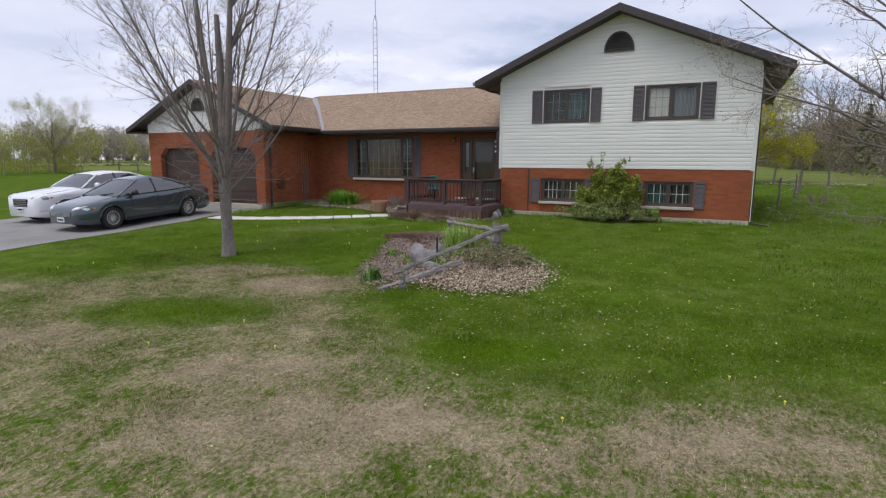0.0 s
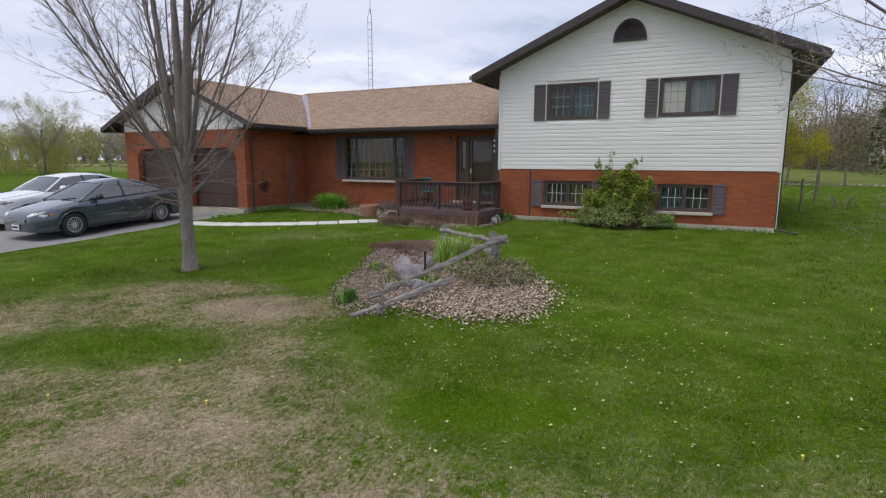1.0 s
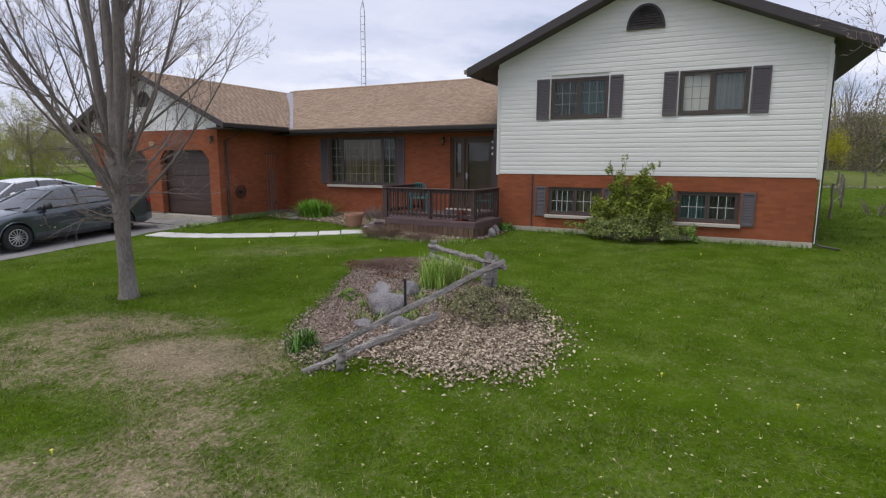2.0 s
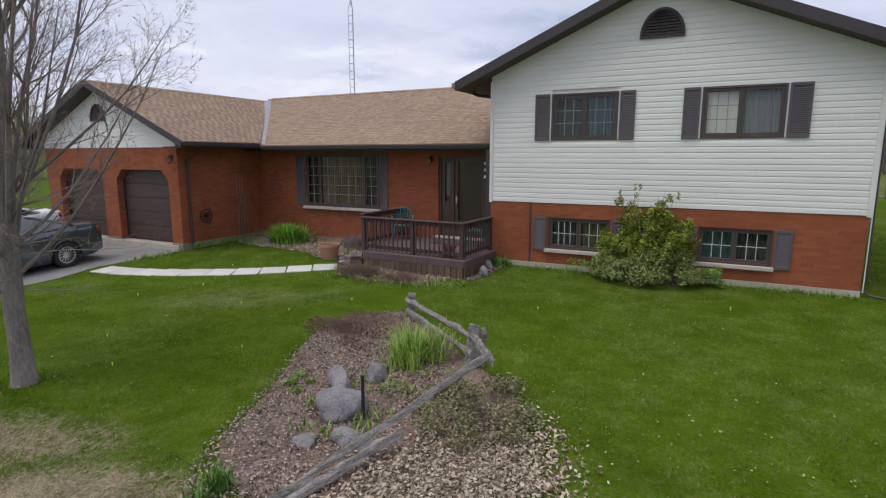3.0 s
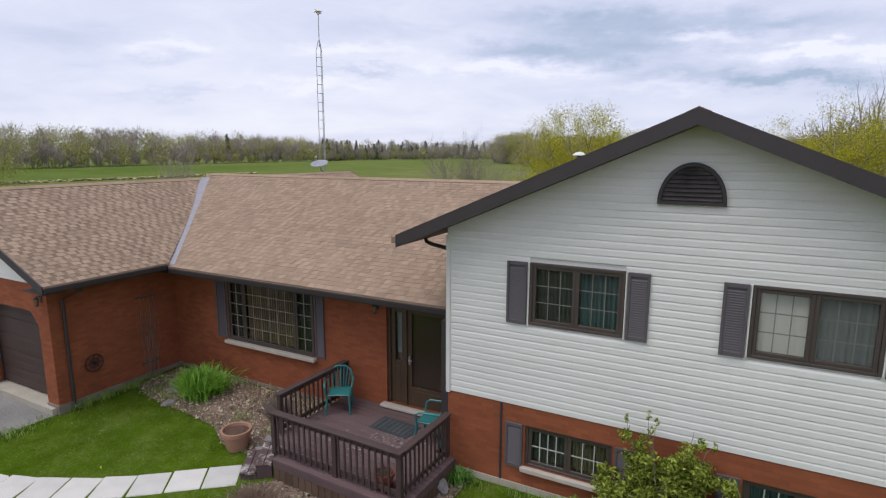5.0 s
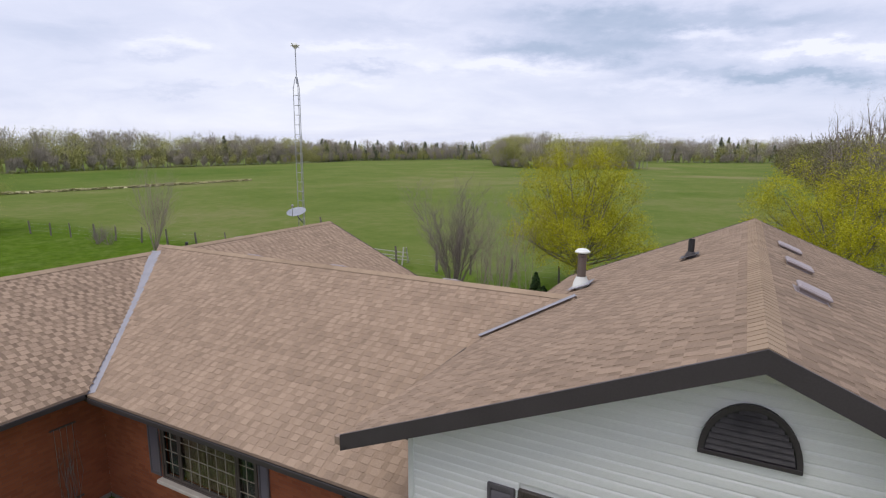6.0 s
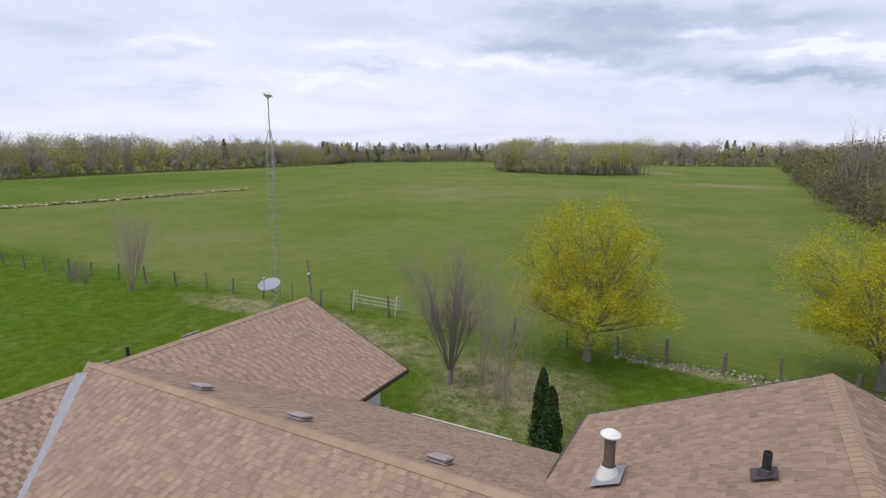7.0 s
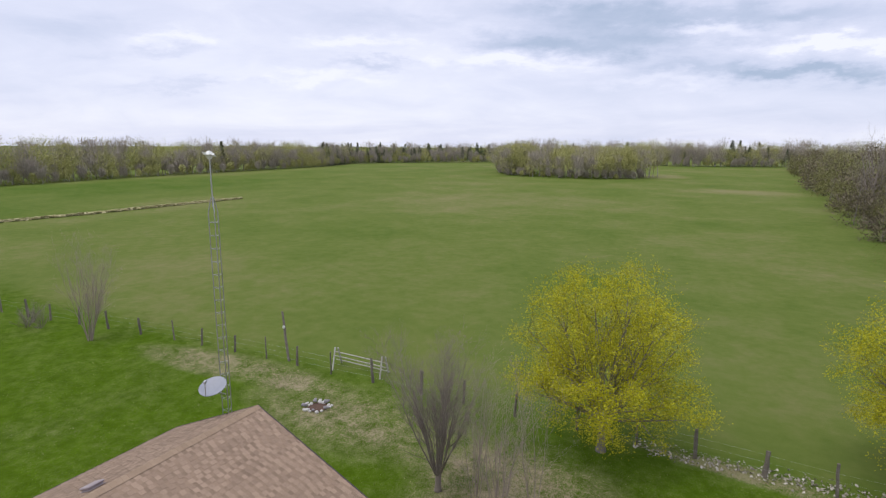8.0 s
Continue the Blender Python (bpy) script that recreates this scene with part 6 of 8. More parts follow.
def boulder(x, y, r, seed, label="rounded grey boulder in the garden bed", sink=0.35):
    """A field stone, lumpy and half sunk."""
    bm = bmesh.new()
    bmesh.ops.create_icosphere(bm, subdivisions=4, radius=1.15)
    rr = random.Random(seed * 31)
    cuts = [(Vector((rr.gauss(0, 1), rr.gauss(0, 1), rr.gauss(0.2, 0.8))).normalized(), rr.uniform(0.62, 0.88)) for _ in range(8)]
    for v in bm.verts:
        q = v.co.copy()
        k = 1 + 0.16 * noise.noise(q * 1.1 + Vector((seed * 3.1, 0, 0))) + 0.08 * noise.noise(q * 3.5 + Vector((0, seed, 0)))
        # broken faces: the stone is cut back along a few planes
        q = q * k
        for c, depth in cuts:
            over = q.dot(c) - depth
            if over > 0:
                q = q - c * over * 0.92
        v.co = Vector((q.x * r[0], q.y * r[1], q.z * r[2]))
    me = bpy.data.meshes.new("boulder")
    bm.to_mesh(me)
    bm.free()
    me.materials.append(ROCK)
    me.polygons.foreach_set("use_smooth", [True] * len(me.polygons))
    o = tagged(new("boulder", me), label, "boulder", "boulders in the beds")
    o.location = (x, y, ground_z(x, y) + r[2] * (1 - sink) - 0.02)
    o.rotation_euler = (0, 0, seed)


for x, y, r, sd in ((1.28, -7.6, (0.27, 0.24, 0.22), 1), (1.1, -6.62, (0.2, 0.16, 0.14), 2), (1.8, -8.1, (0.26, 0.17, 0.1), 3), (0.84, -7.1, (0.14, 0.27, 0.19), 4), (1.35, -8.3, (0.13, 0.12, 0.08), 6)):
    boulder(x, y, r, sd)
for x, y, r, sd in ((0.36, -1.25, (0.13, 0.11, 0.16), 7), (0.22, -0.62, (0.15, 0.1, 0.13), 8)):
    boulder(x, y, r, sd, "pale round stone beside the deck")
for x, y, r, sd in ((-7.4, -0.1, (0.28, 0.16, 0.05), 9), (-7.75, 0.3, (0.22, 0.16, 0.05), 10), (-6.9, -0.55, (0.2, 0.12, 0.05), 11), (-3.6, -0.75, (0.16, 0.1, 0.08), 12), (-3.45, -1.15, (0.13, 0.1, 0.09), 13)):
    boulder(x, y, r, sd, "flat grey stone at the edge of the flower bed")


def blade_mesh(name, specs, mat, seed):
    """Strap leaves: specs of (x, y, z, count, length, lean, width)."""
    r = np.random.default_rng(seed)
    out = []
    for x, y, z, n, ln_, lean, wd in specs:
        a = r.uniform(0, 2 * np.pi, n)
        le = ln_ * r.uniform(0.6, 1.15, n)
        lo = lean * r.uniform(0.2, 1.2, n)
        base = np.stack([x + r.normal(0, 0.09, n) * lean * 1.2, y + r.normal(0, 0.09, n) * lean * 1.2, np.full(n, z)], 1)
        dirs = np.stack([np.cos(a), np.sin(a), np.zeros(n)], 1)
        side = np.stack([-np.sin(a), np.cos(a), np.zeros(n)], 1)
        prev = None
        for t in np.linspace(0, 1, 5):
            up = le * (t - 0.45 * lo * t * t)
            outw = le * lo * t * t * 0.9 + le * lo * 0.1 * t
            c = base + dirs * outw[:, None] + np.array([0, 0, 1]) * up[:, None]
            w = wd * (1 - t ** 2 * 0.95)
            l, rr = c - side * w / 2, c + side * w / 2
            if prev is not None:
                out.append(np.stack([prev[0], prev[1], rr, l], 1))
            prev = (l, rr)
    return poly_mesh(name, np.concatenate(out), mat, 4)


LILY = surface("lily_leaf", (0.045, 0.13, 0.012), (0.13, 0.28, 0.04), 5, 0.55, island=0.5)
REED = surface("tuft_leaf", (0.10, 0.19, 0.022), (0.25, 0.36, 0.07), 5, 0.6, island=0.5)
DAYLILY = surface("daylily_leaf", (0.09, 0.23, 0.012), (0.24, 0.46, 0.045), 5, 0.55, island=0.5)
TUFT = surface("bright_tuft_leaf", (0.16, 0.28, 0.03), (0.36, 0.50, 0.10), 5, 0.6, island=0.5)
STRAW = surface("straw_stems", (0.26, 0.19, 0.11), (0.5, 0.4, 0.27), 5, 0.8, island=0.6)
random.seed(12)
tagged(new("daylily", blade_mesh("daylily", [(-6.6 + random.uniform(-0.32, 0.32), 0.1 + random.uniform(-0.28, 0.28), 0.0, 85, 0.66, 0.95, 0.03) for _ in range(18)], DAYLILY, 1)), "bright green daylily clump in the bed by the wall", "daylily")
tagged(new("grass_tuft", blade_mesh("grass_tuft", [(1.35 + random.uniform(-0.32, 0.32), -6.0 + random.uniform(-0.3, 0.35), -0.28, 40, 0.62, 0.6, 0.014) for _ in range(14)], TUFT, 2)), "tall yellow-green grass tuft in the garden bed", "grass tuft")
tagged(new("dry_stems", blade_mesh("dry_stems", [(1.9 + random.uniform(-0.5, 0.4), -5.8 + random.uniform(-0.3, 0.4), -0.28, 9, 0.62, 0.3, 0.008) for _ in range(8)], STRAW, 3)), "pale dry stems along the old fence", "dry plant", kind="stuff")
tagged(new("iris_clump", blade_mesh("iris_clump", [(1.2 + random.uniform(-0.12, 0.12), -9.4 + random.uniform(-0.15, 0.15), -0.43, 26, 0.3, 0.5, 0.022) for _ in range(4)], LILY, 4)), "small green leaf clump at the end of the bed", "plant", kind="stuff")
tagged(new("bed_weeds", blade_mesh("bed_weeds", [(random.uniform(0.9, 2.0), random.uniform(-8.2, -6.2), -0.33, 14, 0.2, 0.8, 0.02) for _ in range(22)], REED, 5)), "low green weeds among the stones", "plant", kind="stuff")
tagged(new("deck_plants", blade_mesh("deck_plants", [(0.15 + random.uniform(-0.1, 0.3), random.uniform(-0.5, -0.05), -0.02, 22, 0.28, 0.8, 0.03) for _ in range(9)], LILY, 6)), "leafy green plants beside the deck", "plant", kind="stuff")
tagged(new("wall_weeds", blade_mesh("wall_weeds", [(random.uniform(0.5, 7.4), random.uniform(-0.25, -0.05), -0.01, 10, 0.16, 0.7, 0.016) for _ in range(70)], REED, 7)), "rough grass along the foot of the wall", "grass", kind="stuff")
tagged(new("garage_weeds", blade_mesh("garage_weeds", [(-8.5 + random.uniform(-0.05, 0.15), random.uniform(-1.9, 0.2), -0.02, 10, 0.2, 0.7, 0.016) for _ in range(40)] + [(random.uniform(-9.0, -8.4), random.uniform(-3.6, -2.1), -0.12, 8, 0.14, 0.7, 0.016) for _ in range(30)], REED, 9)), "rough grass along the garage wall", "grass", kind="stuff")


def leafy(name, label, category, clumps, size, mat, seed, stems=(), kind="", wood=TWIG, flat=0.2):
    """A shrub: twigs and a cloud of small leaves in uneven clumps."""
    t = thing(name, label, category, kind=kind)
    r = np.random.default_rng(seed)
    pts = np.concatenate([ball(r, n, c, rad, 0.25) for c, rad, n in clumps])
    part("leaves", poly_mesh("leaves", leaf_quads(r, pts, size, flat, 2.3), mat, 4), mat, t, kind="stuff")
    w = Shape()
    for a, b, r0 in stems:
        a, b = Vector(a), Vector(b)
        m1 = a.lerp(b, 0.35) + Vector(r.normal(0, 0.05, 3))
        m2 = a.lerp(b, 0.7) + Vector(r.normal(0, 0.06, 3))
        w.tube([a, m1, m2, b], [r0, r0 * 0.8, r0 * 0.55, r0 * 0.2], 5)
    if stems:
        part("branching", w, wood, t, kind="stuff")
    return t


BUSHM = surface("bush_leaf", (0.085, 0.125, 0.01), (0.32, 0.37, 0.055), 3, 0.7, island=0.55, spec=0.25)
SILVERM = surface("silver_leaf", (0.125, 0.165, 0.035), (0.35, 0.40, 0.15), 3, 0.75, island=0.55, spec=0.25)
r4 = np.random.default_rng(21)
cl, stm = [], []
# leggy shoots with leaves along their outer part, and gaps between them
for x, z in ((3.12, 1.72), (3.2, 1.5), (3.3, 1.62), (3.45, 1.5), (3.58, 1.38), (3.72, 1.55), (3.86, 1.74), (3.97, 1.86), (4.06, 1.48), (4.18, 1.36), (4.28, 1.05), (4.5, 1.28), (4.6, 0.9), (4.42, 0.8), (2.98, 0.95), (2.8, 0.92), (2.68, 0.75), (3.4, 1.1), (3.65, 1.05), (3.85, 1.15), (4.0, 1.0), (3.55, 0.8), (3.8, 0.75), (4.1, 0.7), (3.2, 0.9), (3.05, 0.65), (4.3, 0.55)):
    y = -0.42 + r4.normal(0, 0.16)
    a, e = Vector((3.7 + (x - 3.7) * 0.3, -0.4, 0.0)), Vector((x, min(y, -0.14), z))
    stm.append((tuple(a), tuple(e + Vector((0, 0, 0.08))), 0.011))
    for q in range(19):
        f = r4.uniform(0.3, 1.0)
        c = a.lerp(e, f) + Vector(r4.normal(0, 0.06 + 0.05 * (1 - f), 3))
        cl.append(((c.x, min(c.y, -0.14), c.z), (0.11, 0.1, 0.1), 48))
for x, z in ((3.36, 1.98), (3.5, 2.02), (3.42, 1.85), (4.24, 1.86), (4.1, 1.82), (3.06, 1.86)):
    y = -0.45 + r4.normal(0, 0.1)
    stm.append(((3.7 + (x - 3.7) * 0.6, -0.4, 0.9), (x, y, z), 0.008))
    cl.append(((x, y, z - 0.04), (0.04, 0.04, 0.08), 16))
leafy("flowering_bush", "tall loose green bush against the brick wall", "bush", cl, 0.029, BUSHM, 22, stm)
cl, stm = [], []
for k in range(110):
    u = r4.uniform(-1, 1)
    d = r4.uniform(0, 1) ** 0.7
    c = (3.7 + 1.1 * u, -0.35 - 0.68 * d * (1 - 0.75 * u * u), 0.08 + 0.85 * (1 - d * d) * (1 - 0.8 * u * u) * r4.uniform(0.3, 1.0) + r4.uniform(0, 0.16))
    cl.append((c, (0.15, 0.13, 0.11), 62))
    stm.append(((3.65 + 0.5 * u, -0.4, -0.03), c, 0.009))
leafy("spreading_shrub", "low spreading silvery-green shrub at the foot of the bush", "shrub", cl, 0.026, SILVERM, 23, stm)
cl = [((2.75 + r4.normal(0, 0.25), -0.3 + r4.normal(0, 0.12), 0.12 + r4.uniform(0, 0.2)), (0.14, 0.12, 0.1), 60) for _ in range(12)] + [((4.95 + r4.normal(0, 0.15), -0.35 + r4.normal(0, 0.1), 0.1 + r4.uniform(0, 0.25)), (0.13, 0.12, 0.1), 60) for _ in range(8)]
leafy("golden_shrub", "small yellow-green shrub by the basement window", "shrub", cl, 0.03, REED, 24)
cl, stm = [], []
for k in range(46):
    a, rr_ = r4.uniform(0, 6.28), r4.uniform(0, 1) ** 0.6
    c = (2.76 + 0.66 * rr_ * math.cos(a), -7.0 + 0.8 * rr_ * math.sin(a), -0.27 + 0.2 * (1 - rr_ * rr_) + r4.uniform(0, 0.09))
    cl.append((c, (0.17, 0.17, 0.08), 130))
    stm.append(((2.8, -7.0, -0.33), c, 0.006))
leafy("creeping_juniper", "low dull-green creeping shrub behind the rail", "shrub", cl, 0.02, surface("juniper_leaf", (0.115, 0.112, 0.05), (0.29, 0.28, 0.145), 3, 0.8, island=0.7), 25, stm)
cl = [((-0.2 + r4.normal(0, 0.42), -5.0 + r4.normal(0, 0.4), -0.235 + r4.uniform(0, 0.05)), (0.2, 0.2, 0.035), 90) for _ in range(30)]
leafy("red_groundcover", "low rusty-red ground cover at the head of the bed", "ground cover", cl, 0.019, surface("rusty_leaf", (0.12, 0.055, 0.032), (0.27, 0.15, 0.09), 3, 0.8, island=0.7), 26)
cl = [((0.3 + r4.normal(0, 0.16), -7.35 + r4.normal(0, 0.14), -0.3 + r4.uniform(0, 0.06)), (0.1, 0.1, 0.05), 60) for _ in range(6)]
leafy("yellow_groundcover", "small yellow-green cushion plant in the mulch", "ground cover", cl, 0.025, REED, 27)


def twig_mound(name, label, x, y, z, rx, ry, h, n, seed, mat=TWIG):
    r = np.random.default_rng(seed)
    s = Shape()
    for k in range(n):
        a, q = r.uniform(0, 6.28), r.uniform(0, 1) ** 0.5
        bx, by = x + rx * 0.5 * q * math.cos(a), y + ry * 0.5 * q * math.sin(a)
        ex, ey = x + rx * q * math.cos(a) + r.normal(0, 0.08), y + ry * q * math.sin(a) + r.normal(0, 0.08)
        ez = z + h * r.uniform(0.5, 1.05) * (1 - 0.5 * q * q)
        s.tube([(bx, by, z - 0.02), ((bx + ex) / 2 + r.normal(0, 0.03), (by + ey) / 2 + r.normal(0, 0.03), (z + ez) / 2 + 0.05), (ex, ey, ez)], [0.005, 0.004, 0.002], 3, False)
    tagged(new(name, s.mesh(name, mat, tidy=False)), label, "dry shrub")


twig_mound("dry_shrub", "dry brown twiggy mound in the bed before the deck", -2.25, -2.3, -0.1, 0.75, 0.36, 0.36, 520, 31, surface("brown_twig", (0.13, 0.09, 0.062), (0.29, 0.2, 0.14), 6, 0.9))
twig_mound("dry_shrub", "dry reddish twiggy plant in the bed before the deck", -1.05, -2.35, -0.1, 0.5, 0.3, 0.22, 300, 32, surface("red_twig", (0.13, 0.075, 0.06), (0.26, 0.17, 0.14), 6, 0.9))
twig_mound("dry_shrub", "bare grey shrub in the bed beside the steps", -4.2, 0.1, 0.0, 0.45, 0.4, 0.55, 260, 33)
tagged(new("dry_stalks", blade_mesh("dry_stalks", [(random.uniform(-8.3, -3.4), random.uniform(0.35, 0.95), 0.0, 8, 0.26, 0.8, 0.012) for _ in range(70)] + [(random.uniform(-5.6, -3.5), random.uniform(-0.9, 0.4), -0.02, 8, 0.3, 0.9, 0.01) for _ in range(26)], STRAW, 14)), "pale dry stalks in the bed along the brick wall", "dry plant", kind="stuff")
tagged(new("bed_grass", blade_mesh("bed_grass", [(random.uniform(-8.3, -3.4), random.uniform(-0.6, 0.9), -0.01, 7, 0.2, 0.9, 0.014) for _ in range(60)], REED, 15)), "green weeds in the bed along the brick wall", "grass", kind="stuff")
tagged(new("deck_weeds", blade_mesh("deck_weeds", [(random.uniform(-3.0, 0.35), random.uniform(-2.75, -1.95), -0.12, 7, 0.17, 0.9, 0.012) for _ in range(90)], REED, 16)), "rough grass and weeds before the deck", "grass", kind="stuff")
tagged(new("deck_stalks", blade_mesh("deck_stalks", [(random.uniform(-2.9, 0.0), random.uniform(-2.7, -2.0), -0.12, 8, 0.25, 0.9, 0.008) for _ in range(40)], STRAW, 17)), "dry stalks before the deck", "dry plant", kind="stuff")
twig_mound("dry_groundcover", "rusty tangle of twigs at the head of the bed", -0.1, -5.1, -0.22, 0.95, 0.8, 0.09, 420, 34, surface("red_twig", (0.13, 0.075, 0.06), (0.26, 0.17, 0.14), 6, 0.9))
# grass creeping over the edges of the beds
edge_tufts = []
for poly in (BED, DECKBED, HOUSEBED[1:7]):
    for (xa, ya), (xb, yb) in zip(poly, poly[1:] + poly[:1]):
        for q in range(int(math.hypot(xb - xa, yb - ya) / 0.09)):
            f = random.random()
            x, y = xa + (xb - xa) * f + random.gauss(0, 0.09), ya + (yb - ya) * f + random.gauss(0, 0.09)
            if y < WALL_Y - 0.1 and not (-3.0 < x < 0.2 and y > -1.75):
                edge_tufts.append((x, y, ground_z(x, y), 7, 0.09, 0.9, 0.007))
tagged(new("bed_edge_grass", blade_mesh("bed_edge_grass", edge_tufts, BLADE, 18)), "grass creeping over the edges of the beds", "grass", kind="stuff")
tufts = []
for k in range(46):
    a, q = random.uniform(0, 6.283), random.uniform(0.14, 0.42)
    x, y = -3.08 + q * math.cos(a), -8.78 + q * math.sin(a)
    tufts.append((x, y, ground_z(x, y), 8, 0.1, 0.9, 0.006))
tagged(new("trunk_grass", blade_mesh("trunk_grass", tufts, BLADE, 19)), "longer grass round the foot of the maple", "grass", kind="stuff")


# ---- trees ----
class Tree:
    """Grows limbs and twigs from a seed; the thick wood and the fine twigs become two meshes."""

    def __init__(self, seed):
        self.r = random.Random(seed)
        self.wood, self.twigs, self.tips = Shape(), Shape(), []

    def limb(self, p, d, length, radius, level, plan):
        """plan: for each level (children, length share, angle, upward pull, wobble)."""
        r = self.r
        n = 6 if level == 0 else 4 if level == 1 else 2 if level + 1 < len(plan) else 1
        pull, wob = plan[level][3], plan[level][4]
        pts, rad, p, d = [p.copy()], [radius], p.copy(), d.normalized()
        kids, share, angle = plan[level][:3]
        starts = []
        for i in range(n):
            d = (d + Vector((r.gauss(0, wob), r.gauss(0, wob), r.gauss(0, wob))) + Vector((0, 0, pull / n))).normalized()
            p = p + d * (length / n)
            pts.append(p.copy())
            rad.append(radius * (1 - 0.82 * (i + 1) / n))
            starts.append((p.copy(), d.copy(), rad[-1], (i + 1) / n))
        (self.wood if radius > 0.016 else self.twigs).tube(pts, rad, 7 if radius > 0.05 else 5 if radius > 0.016 else 3, False)
        if level + 1 < len(plan):
            for k in range(kids):
                q, e, rr, f = starts[min(n - 1, int(n * (0.15 + 0.85 * (k + r.random()) / kids)))]
                a = r.uniform(0, 6.283)
                u = e.orthogonal().normalized()
                side = Matrix.Rotation(a, 3, e) @ u
                ang = radians(angle * r.uniform(0.6, 1.3))
                nd = e * math.cos(ang) + side * math.sin(ang)
                self.limb(q, nd, length * share * r.uniform(0.6, 1.25) * (1.15 - 0.5 * f), max(0.0022, min(rr * 0.6, radius * 0.4)), level + 1, plan)
        else:
            self.tips.append((pts[-1], pts[-2]))


def put_tree(t, label, name="tree", wood=BARK, twig=TWIG, leaf=None, leaf_n=0, leaf_size=0.05, spread=0.1, seed=1, category="tree", tri=False):
    top = thing(name, label, category)
    part("trunk", t.wood.mesh("trunk", wood, True, tidy=False), wood, top)
    if t.twigs.v:
        part("twig_crown", t.twigs.mesh("twig_crown", twig, tidy=False), twig, top, "fine bare twigs", kind="stuff")
    if leaf:
        r = np.random.default_rng(seed)
        e = np.array([tuple(a) for a, _ in t.tips])
        s = np.array([tuple(b) for _, b in t.tips])
        k = r.integers(0, len(e), leaf_n)
        u = r.uniform(0, 1.1, (leaf_n, 1))
        p = s[k] + (e[k] - s[k]) * u + r.normal(0, spread, (leaf_n, 3))
        part("crown", poly_mesh("crown", leaf_quads(r, p, leaf_size)[:, :3 if tri else 4], leaf, 3 if tri else 4), leaf, top, "small spring leaves", kind="stuff")
    return top


# maple in the front lawn
ft = Tree(7)
b = Vector((-3.08, -8.78, ground_z(-3.08, -8.78) - 0.05))
ft.wood.tube([b, b + Vector((0.0, 0, 0.12)), b + Vector((0, 0, 0.5)), b + Vector((-0.02, 0, 1.1)), b + Vector((0.0, 0.0, 1.7)), b + Vector((0.03, 0, 2.6)), b + Vector((0.02, 0.03, 3.6)), b + Vector((-0.03, 0.05, 5.2))], [0.2, 0.15, 0.125, 0.118, 0.135, 0.11, 0.09, 0.05], 12, False)
for dx, dy, r0 in ((0.3, 0.1, 0.085), (-0.32, -0.15, 0.07), (0.62, -0.2, 0.06), (-0.75, 0.2, 0.055)):
    ft.wood.tube([b + Vector((0.02 * dx, 0.02 * dy, 1.6)), b + Vector((0.25 * dx, 0.25 * dy, 2.2)), b + Vector((0.6 * dx, 0.6 * dy, 3.4)), b + Vector((1.0 * dx, dy, 5.0)), b + Vector((1.3 * dx, 1.4 * dy, 6.4))], [r0 * 1.1, r0, r0 * 0.85, r0 * 0.6, r0 * 0.25], 9, False)
plan = [(17, 0.27, 32, 0.45, 0.05), (9, 0.48, 34, 0.35, 0.1), (6, 0.6, 36, 0.2, 0.15), (0, 0, 0, 0.1, 0.2)]
for k in range(11):
    a = k * 2.399 + ft.r.uniform(-0.3, 0.3)
    lean = (0.06, 0.3, 0.6, 0.2, 0.75, 0.4, 0.25, 0.68, 0.48, 0.8, 0.32, 0.55, 0.15, 0.72, 0.36, 0.6, 0.28, 0.85, 0.42)[k]
    z = 1.4 + 0.085 * k * ft.r.uniform(0.8, 1.2) if k else 2.6
    ft.limb(b + Vector((0.07 * math.cos(a), 0.07 * math.sin(a), z)), Vector((lean * math.cos(a), lean * math.sin(a), 1)), (5.4 if k == 0 else ft.r.uniform(4.0, 5.4)), 0.085 if k == 0 else ft.r.uniform(0.026, 0.046), 0, plan)
wide = [(12, 0.26, 36, 0.75, 0.05), (8, 0.48, 36, 0.4, 0.1), (5, 0.6, 38, 0.2, 0.15), (0, 0, 0, 0.1, 0.2)]
for k in range(9):
    a = k * 2.399 + 0.6
    ft.limb(b + Vector((0.08 * math.cos(a), 0.08 * math.sin(a), 1.5 + 0.13 * k)), Vector((math.cos(a), math.sin(a), 0.75)), ft.r.uniform(2.9, 3.9), ft.r.uniform(0.022, 0.032), 0, wide)
low = [(7, 0.42, 42, 0.25, 0.14), (5, 0.5, 40, 0.1, 0.2), (0, 0, 0, 0.1, 0.2)]
for k in range(46):
    a = ft.r.uniform(0, 6.283)
    ft.limb(b + Vector((0.1 * math.cos(a), 0.1 * math.sin(a), ft.r.uniform(1.3, 2.7))), Vector((math.cos(a), math.sin(a), ft.r.uniform(-0.25, 0.7))), ft.r.uniform(0.5, 1.75), 0.013, 0, low)
put_tree(ft, "bare grey-barked maple in the front lawn", leaf=surface("spring_bud", (0.2, 0.13, 0.09), (0.33, 0.26, 0.14), 5, 0.8, island=0.5), leaf_n=900, leaf_size=0.02, spread=0.03)

